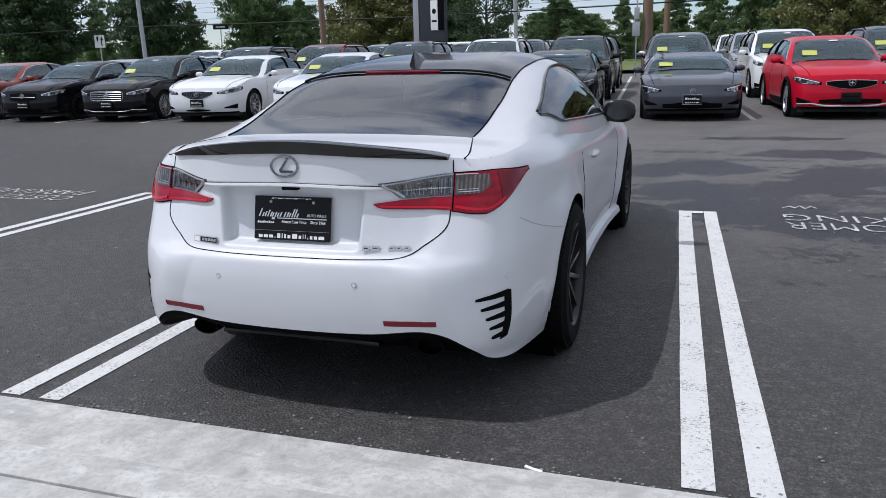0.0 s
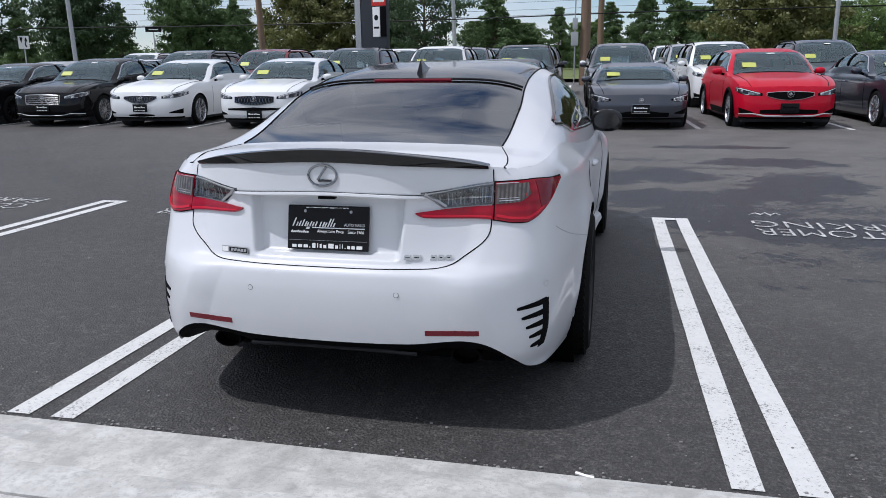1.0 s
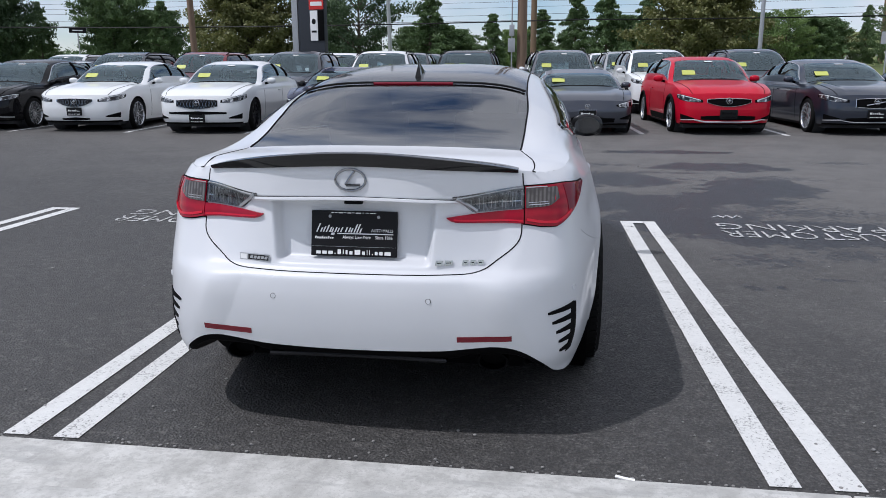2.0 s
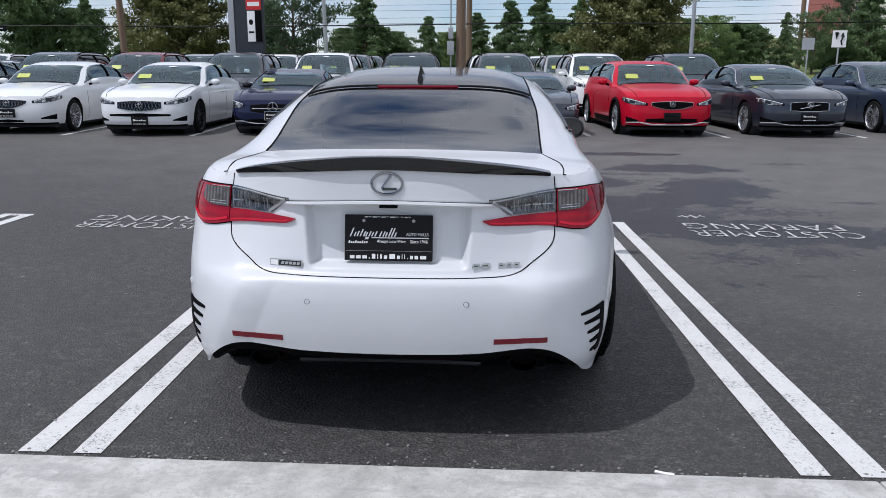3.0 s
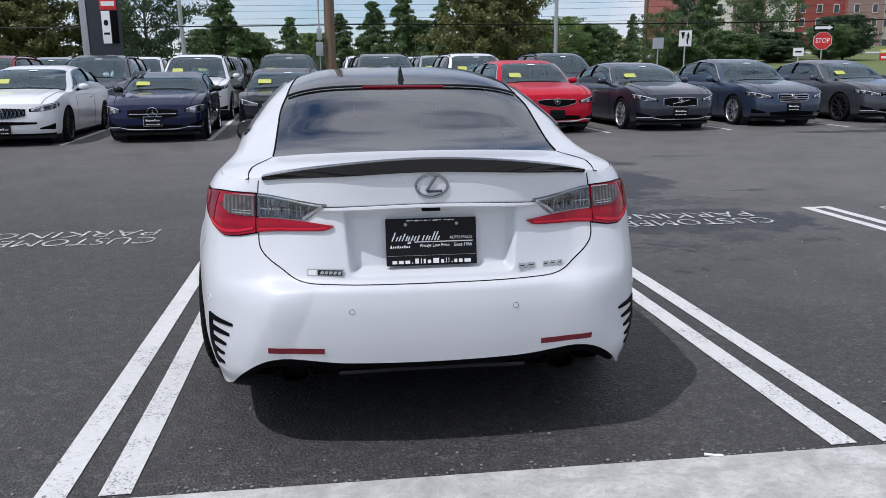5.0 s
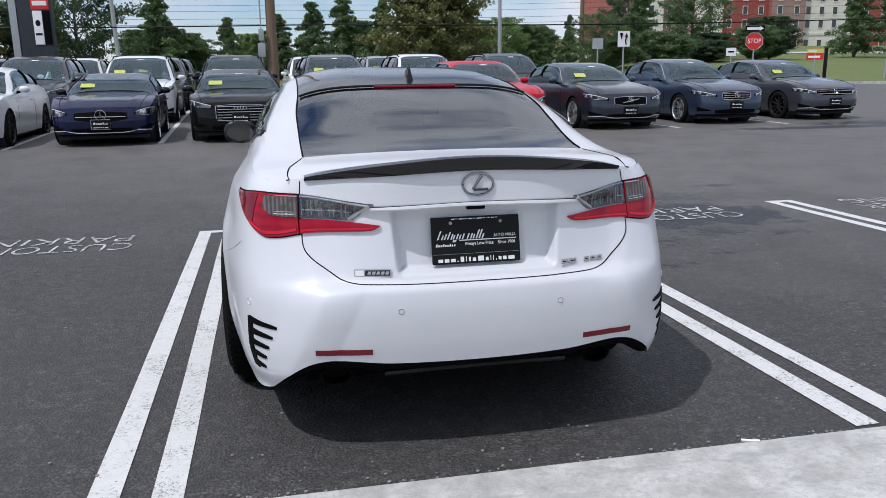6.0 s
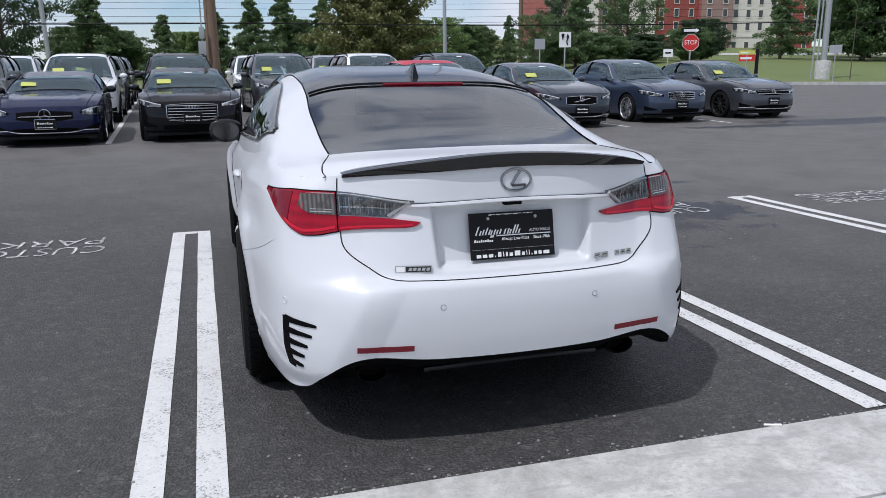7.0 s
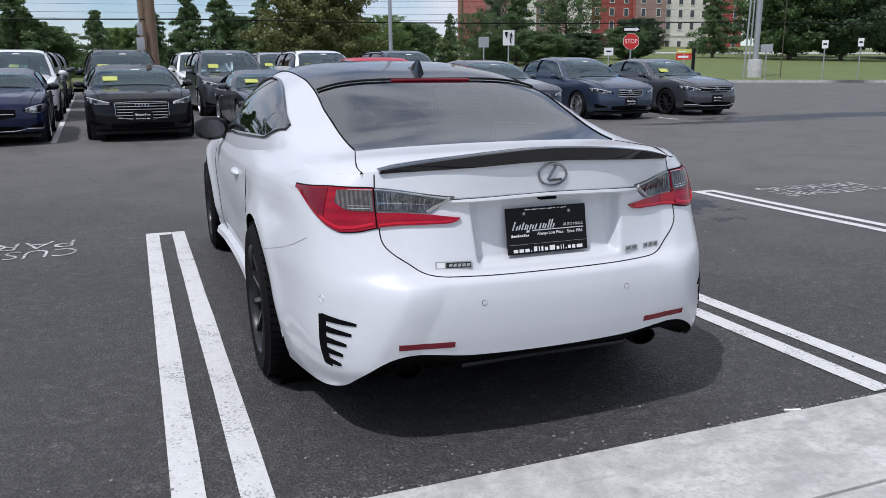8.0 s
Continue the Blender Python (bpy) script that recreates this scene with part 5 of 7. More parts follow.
    for sgn in (1, -1):
        ys_t = np.linspace(dy0 + 0.02, dy1 - 0.02, 24)
        pts = [sh.over(np.array([max(float(up(y)), float(sh.glass_edge(y)) + 0.012)]), y)[0] for y in ys_t]
        bm = bmesh.new()
        tube(bm, [(sgn * (p[0] + 0.003), p[1], p[2] + 0.003) for p in pts], 0.011, 6)
        put_bm("window_trim", bm, BLACK_TRIM if style == "sport_utility" or spec.get("dark_mirrors") else CHROME, car)
        for y in ((cowl + tail_y) / 2 + 0.10, tail_y - 0.62):
            if dy0 + 0.2 < y < dy1 - 0.15:
                pts = [sh.over(np.array([q]), y - 0.10 * (0.97 - q))[0] for q in np.linspace(float(up(y)), 0.97, 6)]
                bm = bmesh.new()
                tube(bm, [(sgn * (p[0] + 0.001), p[1], p[2]) for p in pts], 0.028, 6)
                put_bm("window_pillar", bm, BLACK_TRIM, car)
    if spec.get("rails"):
        for sgn in (1, -1):
            pts = [sh.over(np.array([0.75]), y)[0] for y in np.linspace(roof0 + 0.15, roof1 - 0.1, 9)]
            bm = bmesh.new()
            tube(bm, [(sgn * p[0], p[1], p[2] + 0.045 - 0.04 * (k in (0, 8))) for k, p in enumerate(pts)], 0.016, 6)
            put_bm("roof_rail", bm, STEEL if spec["rails"] == 2 else BLACK_TRIM, car)
    # cards behind the windscreen
    for k, (s, w, h, mat) in enumerate(spec.get("cards", [])):
        y = cowl + (0.27 if mat == YELLOW else 0.82) * (roof0 - cowl)
        p0 = sh.over(np.array([abs(s)]), y)[0]
        p1 = sh.over(np.array([abs(s)]), y + 0.15)[0]
        a = math.degrees(math.atan2(p1[2] - p0[2], p1[1] - p0[1]))
        bm = bmesh.new()
        box(bm, -w / 2, -h / 2, -0.002, w / 2, h / 2, 0.002, 0, pose(math.copysign(p0[0], s), p0[1] - 0.002, p0[2] + 0.007, a))
        put_bm("price_card", bm, mat, car, "bright yellow price card" if mat == YELLOW else "white window card")
    return car


SEDAN = dict(size=(4.85, 1.85, 1.45), lines=(1.42, 2.15, 3.45, 4.25), deck=1.05, belt=0.95, hood=0.95, nose=0.755, drop=0.03)
COUPE = dict(size=(4.60, 1.85, 1.36), lines=(1.50, 2.20, 3.0, 4.10), deck=0.98, belt=0.91, hood=0.91, nose=0.75)
SPORT = dict(size=(4.44, 1.84, 1.24), lines=(1.62, 2.25, 2.9, 3.9), deck=0.90, belt=0.84, hood=0.85, nose=0.66, grille=(0.30, 0.30, 0.36), ring=False)
SUV = dict(size=(4.70, 1.92, 1.72), lines=(1.30, 2.00, 4.10, 4.6), deck=1.15, belt=1.06, hood=1.06, nose=0.90, grille=(0.42, 0.58, 0.82), lamps=(0.50, 0.86, 0.80, 0.12), over=(0.90, 0.98, 0.36), lifted=True, plate=0.50, rails=1)
WAGON = dict(size=(4.98, 1.86, 1.48), lines=(1.45, 2.10, 4.0, 4.7), deck=1.05, belt=0.97, hood=0.97, nose=0.785, drop=0.03)
PAINTS = {
    "black": paint("black_paint", (0.003, 0.003, 0.004), 0.0, 0.2, 0.45, 0.08), "white": paint("fleet_white_paint", (0.76, 0.77, 0.77)), "navy": paint("navy_paint", (0.003, 0.007, 0.040), 0.0, 0.22, 0.55, 0.2),
    "slate": paint("slate_paint", (0.046, 0.051, 0.067), 0.5, 0.28, 0.8), "red": paint("red_paint", (0.46, 0.002, 0.020), 0.0, 0.25, 0.35, 0.08), "blue_grey": paint("blue_grey_paint", (0.034, 0.051, 0.092), 0.55, 0.28, 0.9),
    "grey": paint("grey_paint", (0.064, 0.068, 0.080), 0.55, 0.28, 0.9), "silver": paint("silver_paint", (0.42, 0.43, 0.44), 0.7), "maroon": paint("maroon_paint", (0.20, 0.014, 0.020), 0.3), "brown": paint("rust_paint", (0.25, 0.035, 0.02), 0.3),
    "dark_navy": paint("dark_navy_paint", (0.017, 0.023, 0.038), 0.4, 0.26, 0.9),
}
CARD = [(-0.50, 0.26, 0.14, YELLOW), (0.05, 0.16, 0.06, SIGN_WHITE)]
ROW_TURN = 3.6


def row_pose(x, y, skew=0.066):
    yy = y + skew * x
    return pose(x, yy, float(rise(x, yy)), 0, 0, ROW_TURN)


FRONT_ROW = [
    (-16.45, 12.25, "saloon", "brown", "rust-red saloon car beside a black one", {**SEDAN}),
    (-13.95, 12.25, "saloon", "black", "black saloon car with a dark grille", {**SEDAN, "size": (4.7, 1.80, 1.42), "dark_rims": True, "cards": CARD[1:], "ring": False, "bars": 1}),
    (-11.52, 12.27, "saloon", "black", "black saloon car with a broad chrome grille and silver wheels", {**SEDAN, "size": (5.1, 1.85, 1.51), "bars": 5, "grille": (0.42, 0.50, 0.74), "cards": CARD, "chrome_lip": True, "spokes": 14}),
    (-9.08, 12.27, "saloon", "white", "white saloon car with a black five-sided grille", {**SEDAN, "grille": (0.38, 0.54, 0.71), "grille_shape": 0.62, "lattice": True, "intake": (0.30, 0.235, 0.30), "cards": CARD}),
    (-6.32, 12.05, "saloon", "white", "white saloon car with dark wheels and a mesh grille", {**SEDAN, "size": (4.8, 1.82, 1.45), "dark_rims": True, "grille": (0.42, 0.52, 0.71), "grille_shape": 0.3, "lattice": True, "cards": CARD, "intake": (0.58, 0.38, 0.45), "plate": 0.30}),
    (-3.80, 12.35, "roadster", "navy", "navy blue two-seat roadster with a chrome star badge", {**SPORT, "size": (4.13, 1.81, 1.30), "nose": 0.70, "hood": 0.90, "belt": 0.88, "oval": True, "lamps": (0.56, 0.86, 0.590, 0.15), "lamp_tilt": 0.05, "lamp_back": 0.35, "star": True, "badge": 0.09, "grille": (0.44, 0.44, 0.62), "bars": 1, "cards": CARD[:1], "chrome_lip": True, "silver_frame": True, "plate": 0.40, "dark_mirrors": True}),
    (-1.38, 12.42, "coupe", "black", "black coupe with a wide chrome-barred grille", {**COUPE, "rings": True, "badge": 0.042, "badge_up": 0.10, "bars": 6, "grille": (0.44, 0.38, 0.70), "cards": CARD, "plate": 0.46, "dark_mirrors": True}),
    (1.30, 12.45, "sports_car", "slate", "dark grey low sports car with a silver plate frame", {**SPORT, "silver_frame": True, "plate": 0.40, "cards": CARD[:1], "oval": True, "lamps": (0.54, 0.86, 0.560, 0.13), "lamp_tilt": 0.055, "lamp_back": 0.75, "badge": 0.04, "badge_up": 0.22}),
    (3.92, 12.72, "estate", "red", "bright red estate car with silver lower trim", {**WAGON, "cladding": True, "lip_r": 0.016, "size": (4.98, 1.82, 1.50), "dark_plate": True, "grille": (0.40, 0.57, 0.72), "grille_shape": 0.5, "chrome_lip": True, "cards": CARD, "plate": 0.40, "intake": (0.5, 0.28, 0.38)}),
    (6.56, 12.84, "saloon", "dark_navy", "dark navy saloon car with a chrome-ringed grille", {**SEDAN, "size": (4.76, 1.85, 1.43), "grille": (0.37, 0.54, 0.72), "grille_shape": 0.1, "slash": True, "cards": CARD, "chrome_lip": True, "plate": 0.40}),
    (9.42, 13.48, "saloon", "blue_grey", "slate blue saloon car with a chrome barred grille", {**SEDAN, "size": (4.80, 1.84, 1.50), "bars": 4, "grille": (0.36, 0.55, 0.75), "grille_shape": 0.35, "cards": CARD[1:], "plate": 0.43}),
    (12.32, 13.95, "saloon", "grey", "grey saloon car with dark wheels and a slim grille", {**SEDAN, "size": (4.70, 1.80, 1.46), "dark_rims": True, "bars": 2, "grille": (0.52, 0.60, 0.75), "grille_shape": 0.3, "chrome_lip": True, "cards": CARD, "plate": 0.44}),
]
for x, y, style, colour, label, spec in FRONT_ROW:
    make_car(style, PAINTS[colour], label, row_pose(x, y, 0.0), spec)

COLUMNS = (-16.45, -13.95, -11.52, -9.08, -6.32, -3.80, -1.38, 1.30, 3.92, 6.54)
DEEP = [
    (18.0, "EWUUUUUUUU", ("silver", "white", "grey", "maroon", "grey", "white", "black", "grey", "white", "slate")),
    (23.6, "UUUUUUUUUS", ("white", "grey", "slate", "silver", "white", "grey", "slate", "white", "silver", "grey")),
    (29.2, "US--SU--US", ("grey", "navy", "silver", "slate", "white", "grey", "white", "slate", "white", "silver")),
]
protos = {}
for y, kinds, colours in DEEP:
    for x, k, colour in zip(COLUMNS, kinds, colours):
        if k == "-":
            continue
        x -= 0.058 * (y - 12.2)
        style, spec = {"U": ("sport_utility", {**SUV, "bars": 2, "cards": CARD}), "S": ("saloon", {**SEDAN, "cards": CARD[1:]}), "E": ("saloon", {**SEDAN}), "W": ("estate", {**WAGON, "rails": 2})}[k]
        words = {"sport_utility": "sport utility car", "saloon": "saloon car", "estate": "estate car"}[style]
        if (k, colour) not in protos:
            protos[k, colour] = make_car(style, PAINTS[colour], f"{colour} {words} parked behind another car", row_pose(x, y), spec)
        else:
            copy_thing(protos[k, colour], row_pose(x, y))
for x, y in ((-15.3, 12.2), (-13.04, 12.2), (-10.61, 12.25), (-8.0, 12.25), (-5.43, 12.27), (-2.88, 12.7), (-0.25, 12.8), (2.38, 12.86), (5.04, 12.8), (7.75, 12.97), (10.57, 13.2)):
    v, f = stripe(x, y, x - 1.25, y + 21)
    tagged(put("lot_stripe", mesh_of("lot_stripe", v, f, False), STRIPE), "white stripe between parked cars", "road marking", "lot stripes", "structure")

# lettering and marks on the coupe's plate and lid
def on_plate(x, z):
    return m_plate @ pose(x, z, 0.0045)


def flat_bar(name, x0, z0, x1, z1, parent, mat, slant=0.0, label="", m=None, deep=0.0012):
    bm = bmesh.new()
    vs = [bm.verts.new((m or m_plate) @ Vector((x + slant * (z - z0), z, d))) for d in (0.004, 0.0045 + deep) for x, z in ((x0, z0), (x1, z0), (x1, z1), (x0, z1))]
    for f in ((3, 2, 1, 0), (4, 5, 6, 7), (0, 1, 5, 4), (1, 2, 6, 5), (2, 3, 7, 6), (3, 0, 4, 7)):
        bm.faces.new([vs[k] for k in f])
    return put_bm(name, bm, mat, parent, label)


def broken_mark(name, x0, z0, x1, z1, mat, slant, weight):
    """One or two plain upright bars in the place of a character."""
    flat_bar(name, x0, z0, x0 + weight, z1, plate, mat, slant)
    if x1 - x0 > 2.2 * weight:
        flat_bar(name, x1 - weight, z0, x1, z0 + min(z1 - z0, 0.015), plate, mat, slant)


for x0, x1, h in ((-0.138, -0.119, 0.030), (-0.114, -0.110, 0.019), (-0.103, -0.097, 0.025), (-0.091, -0.078, 0.018), (-0.072, -0.057, 0.018), (-0.051, -0.040, 0.018), (-0.034, -0.028, 0.018), (-0.022, -0.008, 0.018), (-0.002, 0.003, 0.030), (0.008, 0.024, 0.030)):
    broken_mark("script_mark", x0, 0.004, x1, 0.004 + h, SIGN_WHITE, 0.42, 0.0050)
flat_bar("script_mark", -0.084, -0.006, -0.072, 0.002, plate, SIGN_WHITE, 0.4)
flat_bar("script_mark", -0.06, -0.002, 0.142, 0.0015, plate, SIGN_WHITE)
lettering("AUTO MALLS", 0.0150, on_plate(0.102, 0.012), SIGN_WHITE, "plate_lettering", plate, 0.0006, "CENTER", 0.88)
lettering("Always Low Price", 0.0165, on_plate(0.010, -0.013), SIGN_WHITE, "plate_lettering", plate, 0.0006, "CENTER", 0.86)
lettering("Since 1966", 0.0165, on_plate(0.108, -0.013), SIGN_WHITE, "plate_lettering", plate, 0.0006, "CENTER", 0.86)
for k in range(9):
    flat_bar("line_mark", -0.142 + 0.0078 * k, -0.020, -0.1375 + 0.0078 * k, -0.0105 - (0.003 if k % 3 else 0), plate, SIGN_WHITE, 0.2)
flat_bar("frame_rule", -0.152, -0.047, 0.152, -0.0462, plate, STEEL)
for x0, x1, h in ((-0.136, -0.118, 0.013), (-0.114, -0.096, 0.013), (-0.092, -0.074, 0.013), (-0.069, -0.064, 0.005), (-0.058, -0.044, 0.020), (-0.039, -0.034, 0.020), (-0.029, -0.020, 0.018), (-0.015, -0.002, 0.014), (0.004, 0.026, 0.020), (0.031, 0.043, 0.014), (0.048, 0.052, 0.020), (0.057, 0.061, 0.020), (0.067, 0.072, 0.005), (0.077, 0.089, 0.014), (0.093, 0.107, 0.014), (0.112, 0.136, 0.014)):
    flat_bar("address_mark", x0, -0.074, x1 - 0.002, -0.074 + h * 0.85, plate, SIGN_WHITE)
for x0, x1 in ((-0.085, -0.062), (-0.058, -0.030), (-0.026, 0.0), (0.005, 0.035), (0.040, 0.052), (0.056, 0.078)):
    flat_bar("script_mark", x0, 0.071, x1 - 0.012, 0.0745, plate, SIGN_WHITE, 0.5)
    flat_bar("script_mark", x1 - 0.009, 0.0725, x1, 0.0745, plate, SIGN_WHITE, 0.5)
for x in (-0.088, 0.088):
    bm = bmesh.new()
    lathe(bm, [(0.0, 0.004), (0.0045, 0.0035), (0.006, 0.0)], 14, m_plate @ pose(x, 0.060, 0.004, 0, -90, 0))
    put_bm("plate_screw", bm, STEEL, plate)


def lid_pose(x, z, tilt):
    p = coupe_shell.side_at(coupe_shell.u_at_x(abs(x), z), z)
    q = coupe_shell.side_at(coupe_shell.u_at_x(abs(x) + 0.06, z), z)
    yaw = math.degrees(math.atan2(q[1] - p[1], q[0] - p[0])) * (1 if x > 0 else -1)
    return pose(x, p[1] + 0.0025, z, 90 + tilt, 0, yaw)


m_sport = lid_pose(-0.362, 0.662, -8)
tag = thing_part("side_badge", coupe)
flat_bar("badge_base", -0.062, -0.0125, 0.062, 0.0125, tag, STEEL, 0, "", m_sport, 0.001)
flat_bar("badge_field", -0.058, -0.009, -0.030, 0.009, tag, SIGN_WHITE, 0.0, "", m_sport, 0.003)
flat_bar("badge_field", -0.026, -0.009, 0.058, 0.009, tag, BLACK_GLOSS, 0.0, "", m_sport, 0.002)
for k in range(5):
    flat_bar("badge_mark", -0.018 + 0.015 * k, -0.005, -0.007 + 0.015 * k, 0.005, tag, STEEL, 0.3, "", m_sport, 0.0035)
m_type = lid_pose(0.372, 0.664, -8)
tag = thing_part("model_badge", coupe)
for x0, x1 in ((-0.080, -0.054), (-0.048, -0.020), (0.014, 0.034), (0.041, 0.061), (0.068, 0.088)):
    flat_bar("badge_mark", x0, -0.0085, x1, 0.0085, tag, CHROME, 0.2, "", m_type, 0.003)
    flat_bar("badge_slot", x0 + 0.006, -0.0015, x1 - 0.004, 0.0015, tag, BLACK_TRIM, 0.2, "", m_type, 0.0036)
# ridge over the plate, with a bright line and the camera
bm = bmesh.new()
rings = []
for x in np.linspace(-0.375, 0.375, 41):
    a = abs(x) / 0.375
    z = 0.884 - 0.010 * a**2
    p = coupe_shell.side_at(coupe_shell.u_at_x(abs(x), 0.90), 0.90)
    d = 0.012 * (1 - a**6)
    rings.append([bm.verts.new((x, p[1] + dy, z + dz)) for dy, dz in ((0.03, 0.010), (-d, 0.003), (-d - 0.002, -0.004), (-d + 0.003, -0.008), (0.03, -0.010))])
for a, b in zip(rings, rings[1:]):
    for k in range(5):
        bm.faces.new((a[k], b[k], b[(k + 1) % 5], a[(k + 1) % 5]))
put_bm("lid_ridge", bm, WHITE_PEARL, coupe)
bm = bmesh.new()
tube(bm, [(x, coupe_shell.side_at(coupe_shell.u_at_x(abs(x), 0.90), 0.90)[1] - 0.002, 0.889 - 0.010 * (abs(x) / 0.375) ** 2) for x in np.linspace(-0.37, 0.37, 31)], 0.0013, 5)
put_bm("ridge_joint", bm, BLACK_TRIM, coupe)
bm = bmesh.new()
box(bm, -0.032, 0.092, 0.858, 0.032, 0.12, 0.870, 0.005)
put_bm("rear_camera", bm, BLACK_TRIM, coupe)
# door handles, door joints, fuel flap
for sgn in (1, -1):
    us = coupe_shell.u_at_y(1.93, 0.78)
    p = coupe_shell.side_at(us, 0.785)
    bm = bmesh.new()
    bmesh.ops.create_uvsphere(bm, u_segments=20, v_segments=10, radius=1)
    for v in bm.verts:
        v.co = Vector((sgn * (p[0] + 0.004 + 0.026 * v.co.x), 1.93 + 0.115 * v.co.y, p[2] + 0.019 * v.co.z))
    put_bm("door_handle", bm, WHITE_PEARL, coupe)
    for y0, y1 in ((1.62, 1.50), (3.12, 3.16)):
        seam(coupe_shell, [(coupe_shell.u_at_y(y0 + (y1 - y0) * k / 9, 0.6), 0.24 + k * 0.067) for k in range(10)], 0.003, "door_joint", coupe, None, sgn)
    bm = bmesh.new()
    pts = [coupe_shell.over(np.array([float(dlo_low(y)) + 0.004]), y)[0] for y in np.linspace(1.11, 3.11, 40)]
    tube(bm, [(sgn * (q[0] + 0.003), q[1], q[2] + 0.002) for q in pts], 0.008, 6)
    top_pts = [coupe_shell.over(np.array([max(float(dlo_up(y)) - 0.004, float(coupe_shell.glass_edge(y)) + 0.01)]), y)[0] for y in np.linspace(1.11, 3.11, 40)]
    tube(bm, [(sgn * (q[0] + 0.002), q[1], q[2] + 0.004) for q in top_pts], 0.008, 6)
    put_bm("window_trim", bm, BLACK_GLOSS, coupe)
    # joint between roof panel and side
    bm = bmesh.new()
    pts = [coupe_shell.over(np.array([float(coupe_shell.glass_edge(y))]), y)[0] for y in np.linspace(0.63, 2.6, 50)]
    tube(bm, [(sgn * q[0], q[1], q[2] + 0.001) for q in pts], 0.0035, 6)
    put_bm("roof_joint", bm, BLACK_TRIM, coupe)
    p = coupe_shell.side_at(3.14, 0.545)
    bm = bmesh.new()
    lathe(bm, [(0.0, 0.002), (0.0085, 0.002), (0.0095, 0.001), (0.0112, 0.003), (0.012, 0.0)], 18, pose(sgn * p[0], p[1], p[2], 0, 0, -90 + sgn * 55))
    put_bm("parking_sensor", bm, WHITE_PEARL, coupe)
    # sill blade
    bm = bmesh.new()
    rings = []
    for y in np.linspace(1.42, 3.34, 24):
        p = coupe_shell.side_at(coupe_shell.u_at_y(y, 0.25), 0.25)
        rings.append([bm.verts.new((sgn * (p[0] + dx), y, z)) for dx, z in ((-0.03, 0.27), (0.028, 0.225), (0.036, 0.19), (0.02, 0.165), (-0.05, 0.165))])
    for a, b in zip(rings, rings[1:]):
        for k in range(4):
            bm.faces.new((a[k], b[k], b[k + 1], a[k + 1]))
    put_bm("sill", bm, WHITE_PEARL, coupe)

# torn scrap in the next bay
bm = bmesh.new()
tube(bm, [(2.13, 4.66, 0.006), (2.19, 4.70, 0.014), (2.23, 4.65, 0.010), (2.27, 4.71, 0.018), (2.31, 4.64, 0.008), (2.36, 4.72, 0.014), (2.40, 4.68, 0.006)], [0.002, 0.005, 0.007, 0.004, 0.007, 0.005, 0.002], 5)
tagged(part("torn_paper", bm, SIGN_WHITE), "torn white paper litter on damp asphalt", "litter")
# cigarette-like paper scrap by the gutter
bm = bmesh.new()
tube(bm, [(0.925, -0.135, 0.009), (0.955, -0.150, 0.010), (0.985, -0.155, 0.009)], 0.006, 6)
tagged(part("paper_scrap", bm, SIGN_WHITE), "small white scrap of paper on the asphalt", "litter")
bm = bmesh.new()
rnd = random.Random(4)
for k in range(210):
    x, y = rnd.uniform(-2.2, 2.4), -0.15 + abs(rnd.gauss(0, 0.03)) * (1 if k % 3 else 9)
    r = rnd.uniform(0.003, 0.008)
    bmesh.ops.create_icosphere(bm, subdivisions=1, radius=r, matrix=pose(x, y, r * 0.6) @ Matrix.Diagonal((1, rnd.uniform(0.6, 1), 0.7, 1)))
for k in range(170):
    x, y, r = rnd.uniform(-7.5, 11.0), rnd.uniform(1.0, 11.5), rnd.uniform(0.004, 0.011)
    bmesh.ops.create_icosphere(bm, subdivisions=1, radius=r, matrix=pose(x, y, float(rise(x, y)) + r * 0.4) @ Matrix.Diagonal((1.3, rnd.uniform(0.6, 1), 0.6, 1)))
for k in range(90):
    x, y, r = rnd.uniform(1.6, 4.6), rnd.uniform(1.2, 6.5), rnd.uniform(0.004, 0.010)
    bmesh.ops.create_icosphere(bm, subdivisions=1, radius=r, matrix=pose(x, y, r * 0.4) @ Matrix.Diagonal((1, rnd.uniform(0.6, 1), 0.6, 1)))
tagged(part("loose_gravel", bm, plain("grit", (0.24, 0.235, 0.225), 0.8, 0, 90, 0.4), weld=False), "loose grey grit along the asphalt's edge", "gravel", kind="stuff")


# ---- beyond the lot ----
def hill(x, y):
    k = 0.010 + 0.040 * smooth(18, 46, x)
    return 0.50 + np.maximum(0, np.asarray(y, float) - 40.0) * k + 0.12 * smooth(36, 40, y)


gx = [-400, -150, -90, -60, -40, -20, 0, 10, 18, 24, 30, 33.5]
sheet("verge", gx, [37.5, 40, 44, 50, 60, 75, 100, 150, 260, 420], GRASS, 0.06, hill, "mown grass verge beyond the parked cars")
KERB_LINE = ((20.0, 38.6), (32.4, 37.3), (33.4, 36.75), (40.1, 33.4), (60.0, 23.5), (90.0, 8.5), (150.0, -20.0))


def kerb_y(x):
    return float(np.interp(x, [p[0] for p in KERB_LINE], [p[1] for p in KERB_LINE]))


def lawn_z(x, y):
    """Level with the kerb's top at the edge, then up the slope."""
    w = float(smooth(0.0, 7.0, y - kerb_y(x)))
    return (float(rise(x, y)) + 0.13) * (1 - w) + (float(hill(x, y)) + 0.08) * w


